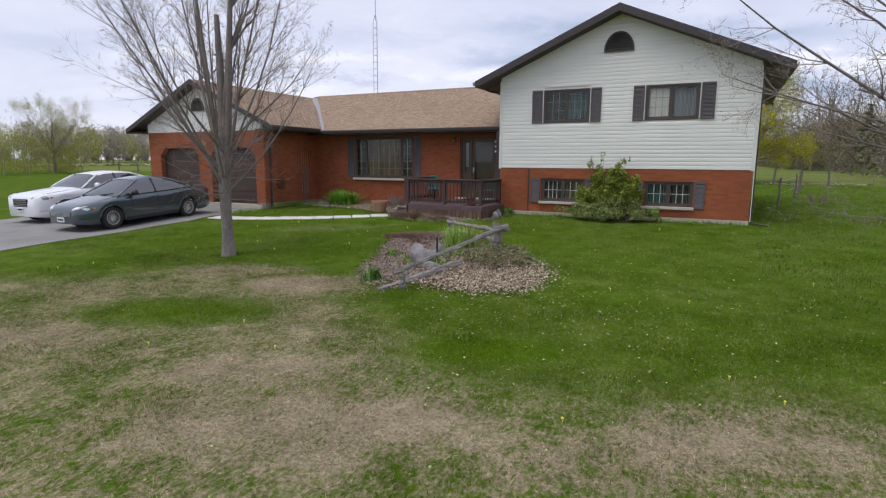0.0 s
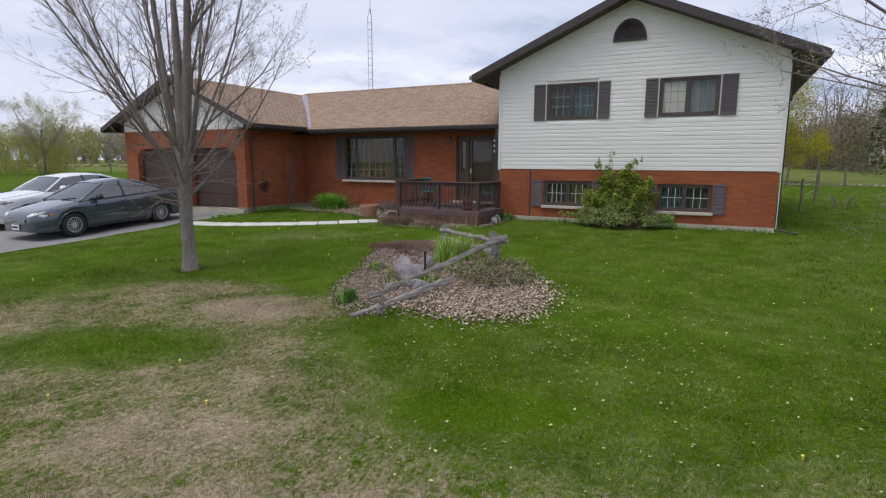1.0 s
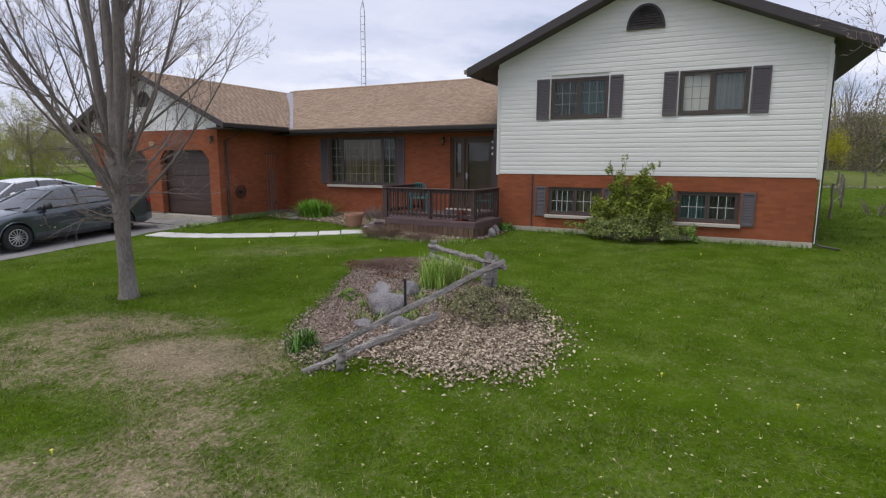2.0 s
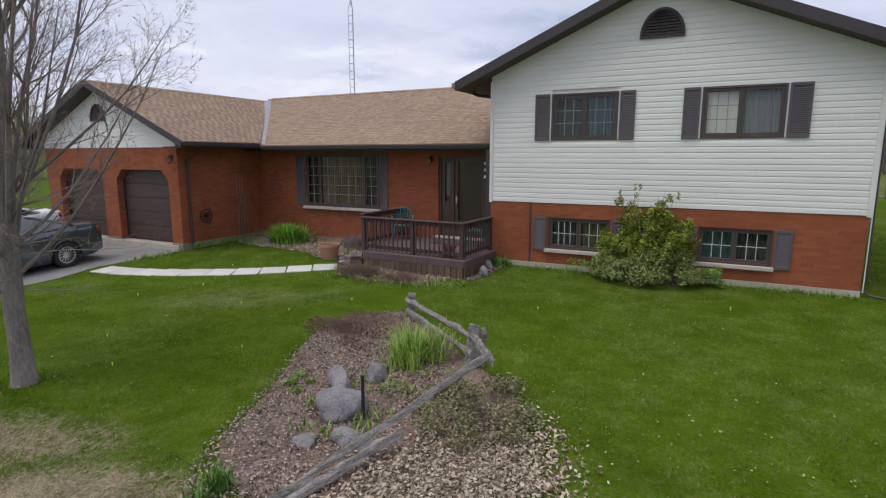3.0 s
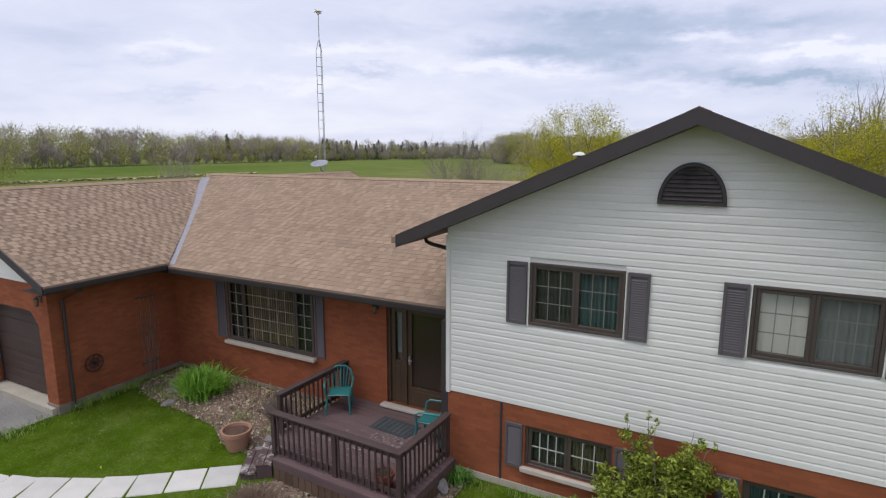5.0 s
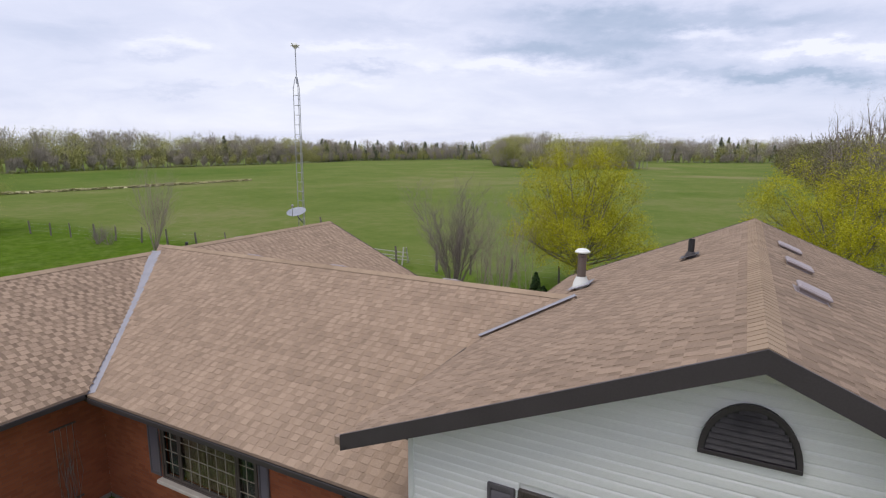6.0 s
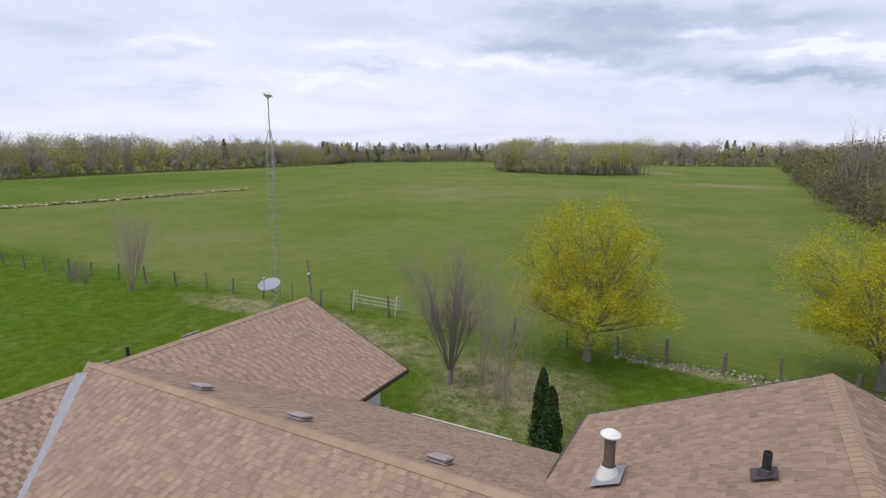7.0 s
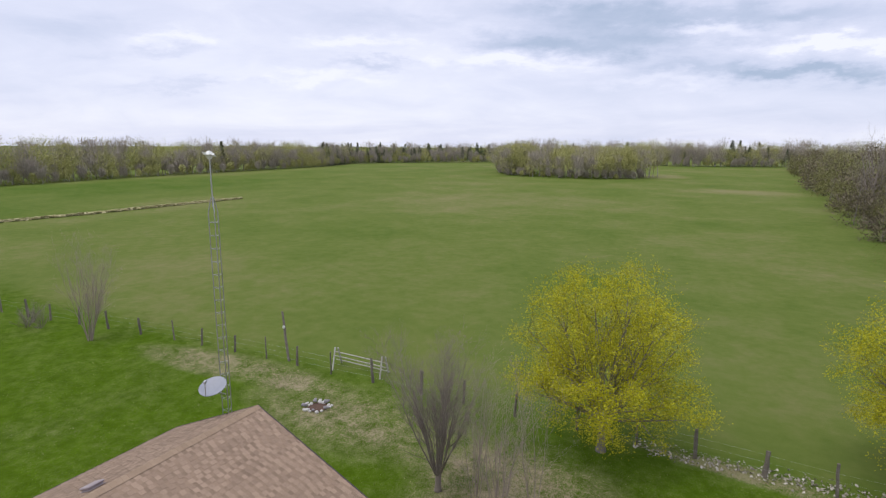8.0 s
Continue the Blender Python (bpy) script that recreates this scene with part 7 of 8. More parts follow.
# tree whose boughs reach in beside the two-storey wing
rt = Tree(19)
b = Vector((10.3, -8.6, ground_z(10.3, -8.6) - 0.05))
rt.wood.tube([b, b + Vector((0, 0, 0.5)), b + Vector((-0.05, 0.05, 1.6)), b + Vector((-0.1, 0, 2.6)), b + Vector((0, 0, 5))], [0.26, 0.18, 0.15, 0.13, 0.07], 12, False)
plan = [(13, 0.24, 48, 0.1, 0.065), (8, 0.45, 46, 0.1, 0.18), (4, 0.55, 40, 0.05, 0.2), (0, 0, 0, 0.05, 0.2)]
for z, end, r0 in ((2.0, (6.3, -9.1, 3.65), 0.052), (2.5, (7.4, -8.5, 4.2), 0.048), (1.6, (6.7, -9.6, 2.95), 0.04), (1.2, (7.5, -9.4, 1.3), 0.028), (1.8, (7.2, -9.8, 2.3), 0.034), (2.7, (8.0, -8.4, 5.0), 0.052), (1.5, (7.0, -9.0, 1.9), 0.03), (2.1, (6.9, -8.2, 3.2), 0.036), (2.4, (7.0, -9.0, 3.9), 0.042), (1.9, (7.6, -8.9, 2.7), 0.034), (2.6, (8.6, -9.2, 4.6), 0.04), (2.3, (8.3, -7.6, 3.9), 0.04),
                   (2.2, (13.0, -10.5, 4.5), 0.05), (2.4, (12.0, -6.2, 5.0), 0.05), (2.0, (13.5, -8.0, 4.0), 0.05), (2.8, (10.2, -7.2, 6.5), 0.06), (2.6, (9.2, -6.6, 5.5), 0.05)):
    st_ = b + Vector((-0.05, 0, z))
    dv = Vector(end) - st_
    rt.limb(st_, dv + Vector((0, 0, -0.06 * dv.length)), dv.length, r0 * 0.7, 0, plan)
put_tree(rt, "budding tree with bare crooked boughs beside the house", leaf=surface("brown_bud", (0.2, 0.14, 0.11), (0.36, 0.28, 0.21), 5, 0.8, island=0.5), leaf_n=3000, leaf_size=0.013, spread=0.02)

# maples in yellow flower behind the house
YELLOW = surface("yellow_maple_flower", (0.30, 0.295, 0.012), (0.52, 0.485, 0.030), 1.5, 0.8, island=0.45, spec=0.1)
OLIVE_TWIG = surface("olive_twig", (0.085, 0.072, 0.035), (0.15, 0.125, 0.055), 5, 0.9)


def yellow_maple(x, y, h, w, seed):
    t = Tree(seed)
    b = Vector((x, y, ground_z(x, y) - 0.05))
    t.wood.tube([b, b + Vector((0, 0, 0.3)), b + Vector((0, 0, 1.2)), b + Vector((0.02, 0, 2.0))], [0.24, 0.17, 0.14, 0.13], 9, False)
    plan = [(9, 0.40, 42, 0.2, 0.07), (7, 0.5, 44, 0.12, 0.12), (3, 0.55, 45, 0.05, 0.15), (0, 0, 0, 0, 0.2)]
    els = (80, 68, 74, 68, 64, 58, 54, 50, 46, 42, 36, 30, 24, 16, 8, 33, 27, 48, 62, 40, 20, 12, 8, 14, 10, 52, 58, 50)
    for k, el in enumerate(els):
        a = k * 2.399
        e = radians(el)
        # reach of an egg-shaped crown in this direction
        reach = 1 / (abs(math.cos(e) / (w * 0.5)) ** 2.8 + abs(math.sin(e) / (h - 1.6)) ** 2.8) ** (1 / 2.8)
        t.limb(b + Vector((0, 0, 1.05 + 0.03 * k)), Vector((math.cos(a) * math.cos(e), math.sin(a) * math.cos(e), math.sin(e))), reach * 0.86, 0.07, 0, plan)
    put_tree(t, "round maple in bright yellow spring flower by the fence", leaf=YELLOW, leaf_n=90000, leaf_size=0.05, spread=0.18, tri=True, seed=seed, twig=OLIVE_TWIG)


yellow_maple(-3.6, 23.1, 7.9, 7.4, 41)
yellow_maple(8.1, 25.6, 7.6, 7.0, 42)


def bare_shrub(x, y, h, stems, lean, seed, label, r0=0.03, name="bare_shrub", twig=TWIG, wood=TWIG, bole=0.0, full=1.0):
    t = Tree(seed)
    b = Vector((x, y, ground_z(x, y) - 0.05))
    plan = [(round(10 * full), 0.3, 30, 0.2, 0.06), (round(6 * full), 0.5, 34, 0.2, 0.1), (3, 0.55, 34, 0.2, 0.14), (0, 0, 0, 0.2, 0.14)]
    if bole:
        t.wood.tube([b, b + Vector((0, 0, 0.15)), b + Vector((0.02, 0, bole)), b + Vector((0.02, 0, bole + 0.35))], [0.16, 0.12, 0.11, 0.1], 8)
        b = b + Vector((0, 0, bole))
    for k in range(stems):
        a = t.r.uniform(0, 6.283)
        q = lean * t.r.uniform(0.2, 1.0)
        t.limb(b + Vector((0.12 * math.cos(a), 0.12 * math.sin(a), 0)), Vector((q * math.cos(a), q * math.sin(a), 1)), h * t.r.uniform(0.75, 1.05), r0 * t.r.uniform(0.7, 1.1), 0, plan)
    put_tree(t, label, name, wood, twig, category="shrub")


PINKTWIG = surface("pinkish_twig", (0.24, 0.19, 0.16), (0.38, 0.31, 0.27), 5, 0.9)
GREYTWIG = surface("grey_twig", (0.16, 0.13, 0.11), (0.28, 0.235, 0.205), 5, 0.9)
bare_shrub(-8.2, 17.7, 4.6, 22, 0.46, 51, "tall bare many-stemmed grey tree behind the house", r0=0.036, twig=GREYTWIG, wood=GREYTWIG, bole=0.75, full=1.7)
for x, y, h, sd in ((-6.4, 16.9, 5.0, 52), (-5.8, 17.4, 4.8, 53), (-7.0, 18.2, 4.6, 54), (-5.2, 16.6, 4.2, 58), (-4.6, 17.6, 4.4, 59), (-6.1, 18.4, 4.4, 63)):
    bare_shrub(x, y, h, 4, 0.2, sd, "slender bare brown sapling behind the house", 0.02, "sapling", PINKTWIG, PINKTWIG)
bare_shrub(-34.9, 20.6, 5.6, 22, 0.26, 55, "bare pinkish-grey tree by the field fence", 0.026, "bare_tree", PINKTWIG, PINKTWIG)
for x, y, sd in ((-41.3, 20.0, 56), (-40.3, 20.4, 57), (-42.0, 20.6, 60)):
    bare_shrub(x, y, 1.4, 11, 1.2, sd, "low tangled heap of grey brush", 0.02, "brush", GREYTWIG, GREYTWIG)

CEDARM = surface("cedar_leaf", (0.016, 0.044, 0.009), (0.062, 0.115, 0.022), 4, 0.8, island=0.7)
for x, y, h, sd in ((-3.1, 14.5, 2.9, 61), (-2.66, 14.1, 2.5, 62)):
    r = np.random.default_rng(sd)
    t = thing("cedar", "dark green column-shaped cedar behind the house", "cedar", "cedars behind the house")
    zb = ground_z(x, y)
    part("trunk", Shape().tube([(x, y, zb - 0.05), (x, y, zb + h * 0.9)], [0.06, 0.02], 6), BARK, t)
    n = 6500
    u = r.uniform(0, 1, n) ** 0.85
    a = r.uniform(0, 2 * np.pi, n)
    rad = 0.5 * np.clip((1 - u), 0, 1) ** 0.55 * np.clip(u * 6 + 0.5, 0, 1) * (0.8 + 0.2 * np.sin(a * 5 + u * 14)) * r.uniform(0.75, 1.03, n)
    p = np.stack([x + rad * np.cos(a), y + rad * np.sin(a), zb + 0.05 + u * h], 1)
    q = leaf_quads(r, p, 0.06)
    part("foliage", poly_mesh("foliage", q, CEDARM, 4), CEDARM, t, kind="stuff")


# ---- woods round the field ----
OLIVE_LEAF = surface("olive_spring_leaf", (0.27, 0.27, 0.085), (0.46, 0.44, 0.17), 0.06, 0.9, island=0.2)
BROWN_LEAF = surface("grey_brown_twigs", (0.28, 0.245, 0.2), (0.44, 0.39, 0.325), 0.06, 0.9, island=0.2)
# conifer green lifted: the haze of distance is put into the colour
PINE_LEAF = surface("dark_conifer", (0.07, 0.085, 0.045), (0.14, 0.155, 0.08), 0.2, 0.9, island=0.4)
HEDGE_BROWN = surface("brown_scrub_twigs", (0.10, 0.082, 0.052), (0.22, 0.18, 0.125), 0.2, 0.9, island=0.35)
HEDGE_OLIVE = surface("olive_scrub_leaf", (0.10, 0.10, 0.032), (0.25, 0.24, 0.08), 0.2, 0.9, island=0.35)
PALE_BARK = surface("pale_trunk", (0.26, 0.23, 0.21), (0.5, 0.47, 0.43), 0.3, 0.9)


SCRUB_LEAF = surface("yellow_scrub_leaf", (0.2, 0.215, 0.036), (0.38, 0.38, 0.085), 0.2, 0.9, island=0.35)


def woods(name, label, spots, seed, low=False, dark=False, leaf=None):
    """Far trees: spots of (x, y, height, kind), kind 0 olive, 1 bare brown, 2 conifer."""
    r = np.random.default_rng(seed)
    leaves, trunks = {0: [], 1: [], 2: []}, []
    for x, y, h, k in spots:
        z = ground_z(x, y)
        w = h * (0.25 if k == 2 else 0.33 if low else 0.22)
        if k == 2:
            n = 220
            u = r.uniform(0.02, 1, n) ** 0.9
            a = r.uniform(0, 6.283, n)
            rad = w * (1.02 - u) * r.uniform(0.6, 1.1, n)
            p = np.stack([x + rad * np.cos(a), y + rad * np.sin(a), z + u * h], 1)
            leaves[2].append(leaf_quads(r, p, h * 0.07, 0.3)[:, :3])
        else:
            # a crown of several uneven lobes; trees near the house carry finer and denser twigs and leaves
            far = max(1.0, min(4.0, math.hypot(x, y) / 60))
            n = int((3300 if dark else 2900 if low else 3300) / far ** 1.3 * (1.3 if leaf else 1))
            lobes = 7
            lu = r.uniform(0.08 if low else 0.3, 0.9, lobes)
            la, lr = r.uniform(0, 6.283, lobes), w * r.uniform(0.1, 0.75, lobes) * np.sqrt(np.clip(1.1 - (lu - 0.5) ** 2 * 3, 0.1, 1))
            c = np.stack([x + lr * np.cos(la), y + lr * np.sin(la), z + lu * h], 1)
            i = r.integers(0, lobes, n)
            p = c[i] + np.clip(r.normal(0, 1, (n, 3)), -1.9, 1.9) * np.array([0.5 * w, 0.5 * w, 0.085 * h])
            p[:, 2] = np.maximum(p[:, 2], z + 0.1)
            if k == 0:
                leaves[0].append(leaf_quads(r, p, (0.088 if dark else 0.066 if low else 0.085) * far)[:, :3])
            else:
                out_ = p - np.array([x, y, z + 0.1 * h])
                out_ /= np.linalg.norm(out_, axis=1)[:, None]
                e = p + (out_ * 0.7 + np.array([0, 0, 0.0 if low else 0.6]) + r.normal(0, 0.4, (n, 3))) * 0.35 * far ** 0.7
                sd = r.normal(0, (0.028 if dark else 0.021 if low else 0.015) * far, (n, 3))
                leaves[1].append(np.stack([p - sd, p + sd, e], 1))
        tw = h * (0.014 if low else r.uniform(0.008, 0.016))
        a = r.uniform(0, 3.14)
        dx, dy = tw * math.cos(a), tw * math.sin(a)
        lx, ly = r.normal(0, 0.03 * h, 2)
        top = h * (0.85 if k == 1 else 0.6)
        base = [(x - dx, y - dy), (x + dx, y + dy), (x - dy, y + dx)]
        for i in range(3):
            (xa, ya), (xb, yb) = base[i], base[(i + 1) % 3]
            trunks.append([(xa, ya, z - 0.2), (xb, yb, z - 0.2), (x + lx + (xb - x) * 0.3, y + ly + (yb - y) * 0.3, z + top), (x + lx + (xa - x) * 0.3, y + ly + (ya - y) * 0.3, z + top)])
    t = thing(name, label, "woods", kind="stuff")
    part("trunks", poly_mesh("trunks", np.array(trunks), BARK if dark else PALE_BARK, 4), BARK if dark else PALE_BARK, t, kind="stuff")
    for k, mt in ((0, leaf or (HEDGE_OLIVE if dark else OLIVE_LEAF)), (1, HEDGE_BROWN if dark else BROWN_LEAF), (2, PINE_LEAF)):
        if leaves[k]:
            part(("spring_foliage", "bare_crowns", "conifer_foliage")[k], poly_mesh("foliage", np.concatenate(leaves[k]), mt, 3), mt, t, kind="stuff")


wr = random.Random(77)


def row(pts, depth, step, h0, h1, kinds, out):
    """Tree spots along a line, several deep; out: the way that the wood goes on."""
    spots = []
    total = sum(math.hypot(b[0] - a[0], b[1] - a[1]) for a, b in zip(pts, pts[1:]))
    d = 0
    while d < total:
        x, y, _ = along(pts, d)
        for k in range(depth):
            q = k * 5.0 + wr.uniform(-2, 2)
            spots.append((x + out[0] * q + wr.uniform(-1.5, 1.5), y + out[1] * q + wr.uniform(-1.5, 1.5), wr.uniform(h0, h1) * (0.78 if k == 0 else 1.0), kinds(d / total, k)))
        d += step * wr.uniform(0.7, 1.3)
    return spots


def mixed(a, b):
    return lambda t, k: 0 if wr.random() < a else 1 if wr.random() < b else 2


woods("left_woods", "spring woods of pale birches and olive leaf along the field", row([(-215, -60), (-193, 60), (-190, 85), (-197, 115), (-201, 180), (-207, 245)], 4, 2.9, 10.6, 14.6, mixed(0.64, 0.97), (-1, 0.1)), 101)
woods("undergrowth", "low olive and brown brush along the edge of the woods", row([(-211, -60), (-189, 60), (-186, 85), (-193, 115), (-197, 180), (-203, 245)], 2, 3.0, 3.5, 6, mixed(0.6, 1.0), (-1, 0.1)), 109)
woods("far_woods", "dark mixed woods at the far end of the field", row([(-212, 245), (-235, 300), (-205, 352), (-160, 384), (-90, 384)], 4, 2.8, 8.5, 14.5, mixed(0.3, 0.5), (-0.3, 1)), 102)
woods("distant_woods", "grey and olive woods beyond the far field", row([(-95, 392), (-34, 382), (26, 402), (90, 420)], 4, 2.9, 11, 16.5, mixed(0.45, 0.9), (0, 1)), 103)
woods("birch_clump", "clump of tall birches in olive spring leaf in the field", row([(-96, 236), (-80, 209), (-57, 207.5), (-45, 209), (-33, 222)], 5, 2.3, 9.6, 14.6, mixed(0.84, 1.0), (0.15, 1)), 104)
woods("clump_brush", "low brown brush at the foot of the birches", row([(-94, 232), (-79, 207), (-57, 206), (-45, 207), (-33, 220)], 2, 2.0, 1.8, 3.8, mixed(0.4, 1.0), (0.15, 1)), 110)
woods("far_brush", "low olive and brown brush before the far woods", row([(-208, 243), (-231, 298), (-203, 348), (-160, 379), (-92, 379), (-34, 377), (24, 396)], 2, 3.2, 3.6, 7, mixed(0.55, 0.9), (0, 1)), 111)
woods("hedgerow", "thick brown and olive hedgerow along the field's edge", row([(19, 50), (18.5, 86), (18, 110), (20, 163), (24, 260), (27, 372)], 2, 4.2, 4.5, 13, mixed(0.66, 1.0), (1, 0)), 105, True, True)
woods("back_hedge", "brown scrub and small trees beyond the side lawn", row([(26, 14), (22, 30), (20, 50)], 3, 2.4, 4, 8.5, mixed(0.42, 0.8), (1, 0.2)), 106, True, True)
woods("left_scrub", "yellow-green scrub and small trees by the side field", row([(-53, 4), (-55, 13), (-54.5, 20)], 2, 1.5, 3.6, 5.6, mixed(1.0, 1.0), (-1, 0.1)), 107, True, leaf=SCRUB_LEAF)
woods("side_woods", "olive woods beyond the side field", row([(-150, -60), (-140, 0), (-150, 50)], 2, 3.2, 7, 10.5, mixed(0.62, 1.0), (-1, 0)), 108, True, leaf=OLIVE_LEAF)
lt = Tree(23)
b = Vector((-57, 16.6, ground_z(-57, 16.6)))
lt.wood.tube([b, b + Vector((0, 0, 1.5)), b + Vector((0, 0, 2.5))], [0.16, 0.12, 0.1], 7, False)
for k in range(12):
    a, e = k * 2.399, radians((80, 64, 58, 50, 44, 40, 36, 60, 54, 46, 70, 38)[k])
    lt.limb(b + Vector((0, 0, 2.0)), Vector((math.cos(a) * math.cos(e), math.sin(a) * math.cos(e), math.sin(e))), 4.9, 0.05, 0, [(9, 0.42, 38, 0.2, 0.08), (6, 0.5, 40, 0.1, 0.12), (4, 0.5, 40, 0.1, 0.15), (0, 0, 0, 0, 0.2)])
put_tree(lt, "broad tree coming into pale leaf beyond the driveway", leaf=OLIVE_LEAF, leaf_n=14000, leaf_size=0.05, spread=0.15, seed=24)
for x, y, h, sd in ((19.6, 112, 14.0, 71), (20.2, 99, 13.2, 72), (20.5, 88, 13.5, 73), (21.0, 120, 12.5, 74), (20.8, 78, 13.0, 75)):
    bare_shrub(x, y, h, 6, 0.6, sd, "bare grey spreading tree in the hedgerow", 0.2, "bare_tree", GREYTWIG, GREYTWIG)
st_r = np.random.default_rng(29)
sy = st_r.uniform(36, 90, 2600)
sx = np.interp(sy, [36, 42, 56, 78, 90], [-100.4, -100.0, -98.6, -99.4, -98.6]) + st_r.normal(0, 0.3, len(sy)) * (0.5 + 0.9 * np.abs(np.sin(sy * 0.7)))
tagged(new("straw_strip", poly_mesh("straw_strip", leaf_quads(st_r, np.stack([sx, sy, ground_zs(sx, sy) + 0.12 + st_r.uniform(0, 0.22, len(sy))], 1), 0.34, 0.5), surface("field_straw", (0.34, 0.31, 0.15), (0.56, 0.51, 0.29), 0.5, 0.9, island=0.6), 4)), "ragged pale windrow of straw across the field", "straw", kind="stuff")


# ---- mast, dish, poles, fences and small things behind the house ----
mast = thing("antenna_mast", "tall thin lattice steel antenna mast behind the house", "mast")
MX, MY, MB, MT = -13.95, 13.58, 0.2, 10.95
legs = [(MX + 0.16 * math.cos(a), MY + 0.16 * math.sin(a)) for a in (radians(90), radians(210), radians(330))]
for lx, ly in legs:
    part("leg", Shape().tube([(lx, ly, MB), (lx, ly, MT - 0.5), (MX + (lx - MX) * 0.25, MY + (ly - MY) * 0.25, MT)], 0.016, 6), GALV, mast)
zz = MB + 0.3
while zz < MT - 0.4:
    pts = [(lx, ly, zz) for lx, ly in legs]
    part("rung", Shape().tube(pts + pts[:1], 0.009, 5), GALV, mast)
    zz += 0.42
part("mast_tube", Shape().tube([(MX, MY, MT - 0.3), (MX, MY, MT + 1.15)], 0.022, 6), GALV, mast)
part("antenna_head", Shape().lathe([(0.0, 0.12), (0.07, 0.09), (0.17, 0.0), (0.1, -0.06), (0.05, -0.14), (0.0, -0.15)], (MX, MY, MT + 1.3), 9).tube([(MX - 0.3, MY + 0.05, MT + 1.32), (MX + 0.28, MY - 0.05, MT + 1.28)], 0.022, 5).tube([(MX, MY - 0.24, MT + 1.36), (MX, MY + 0.24, MT + 1.24)], 0.02, 5), TRIMW, mast, "pale round antenna head", smooth=False)
dish = thing("satellite_dish", "grey satellite dish on a short arm on the mast", "satellite dish", at=Matrix.Translation((-13.5, 12.75, 5.05)) @ Vector((0.1, -0.35, 0.92)).to_track_quat("Z", "Y").to_matrix().to_4x4())
prof = [(0.0, 0.0), (0.15, 0.012), (0.3, 0.05), (0.42, 0.1), (0.425, 0.11), (0.41, 0.108), (0.3, 0.062), (0.15, 0.025), (0.0, 0.014)]
part("reflector", Shape().lathe(prof, sides=28), surface("grey_dish_paint", (0.22, 0.23, 0.26), (0.3, 0.31, 0.35), 3, 0.5), dish, smooth=True)
part("feed_arm", Shape().tube([(0, -0.40, 0.08), (0, -0.22, 0.5)], 0.014, 6).box(-0.04, 0.04, -0.26, -0.16, 0.46, 0.54, 0.01), GALV, dish)
part("mount", Shape().tube([(0, 0.0, 0), (0, 0.05, -0.2), (0, 0.35, -0.62)], 0.03, 7), GALV, dish)

# roof vents, pipes and flashings
METALCAP = surface("grey_vent_cap", (0.25, 0.21, 0.215), (0.35, 0.30, 0.305), 4, 0.6, metal=0.1)


def box_vent(x, y, z, tilt_axis, slope, turn=0):
    """A low square roof vent with a hood."""
    t = thing("roof_vent", "low grey metal box vent on the shingle roof", "roof vent", "roof vents", at=pose(x, y, z) @ (Matrix.Rotation(math.atan(slope), 4, tilt_axis)))
    part("flange", Shape().box(-0.22, 0.22, -0.2, 0.2, 0.0, 0.012, 0.003), METALCAP, t)
    part("throat", Shape().box(-0.17, 0.17, -0.16, 0.16, 0.012, 0.06), METALCAP, t)
    part("hood", Shape().box(-0.21, 0.21, -0.2, 0.2, 0.05, 0.105, 0.02), METALCAP, t)


for x in (-8.75, -5.7, -2.35):
    box_vent(x, 5.85, M_RIDGE_Z - M_SLOPE * 0.65 + 0.02, "X", -M_SLOPE)
for y in (2.95, 4.9, 6.7):
    box_vent(RX + 0.66, y, G_TOP - G_SLOPE * 0.66 + 0.02, "Y", G_SLOPE)
for y in (5.6, 8.4):
    box_vent(A_RIDGE_X - 0.55, y, A_RIDGE_Z - A_SLOPE * 0.55 + 0.02, "Y", -A_SLOPE)
flue = thing("flue_pipe", "round metal flue with a white cap on the roof", "flue")
fx, fy = 0.5, 6.6
fz = g_roof(fx)
part("cone", Shape().lathe([(0.20, -0.06), (0.17, 0.08), (0.12, 0.2), (0.115, 0.22)], (fx, fy, fz), 18), TRIMW, flue, "pale flashing cone", smooth=True)
part("pipe", Shape().tube([(fx, fy, fz), (fx, fy, fz + 0.72)], 0.095, 16), surface("brown_flue", (0.13, 0.10, 0.085), (0.2, 0.16, 0.14), 4, 0.5, metal=0.3), flue, smooth=False)
part("collar", Shape().lathe([(0.1, 0.66), (0.06, 0.70), (0.06, 0.78)], (fx, fy, fz), 14), BLACK, flue)
part("cap", Shape().lathe([(0.0, 0.86), (0.1, 0.84), (0.17, 0.79), (0.17, 0.765), (0.0, 0.77)], (fx, fy, fz), 18), TRIMW, flue, "white cap")
part("flashing", Shape().box(-0.26, 0.26, -0.3, 0.3, 0.0, 0.012, 0.003, Matrix.Translation((fx, fy, fz + 0.015)) @ Matrix.Rotation(-math.atan(G_SLOPE), 4, "Y")), METAL, flue)
stack = thing("vent_stack", "black plastic vent pipe on the roof", "vent pipe")
fx, fy = 2.72, 6.2
fz = g_roof(fx)
part("pipe", Shape().lathe([(0.06, -0.05), (0.06, 0.34), (0.045, 0.34), (0.045, 0.1)], (fx, fy, fz), 14), BLACK, stack)
part("boot", Shape().lathe([(0.13, -0.04), (0.075, 0.08), (0.062, 0.09)], (fx, fy, fz), 14).box(-0.2, 0.16, -0.16, 0.16, 0.0, 0.012, 0.003, Matrix.Translation((fx, fy, fz + 0.012)) @ Matrix.Rotation(-math.atan(G_SLOPE), 4, "Y")), FASCIA, stack)
fx, fy = A_RIDGE_X + 0.0, 6.6
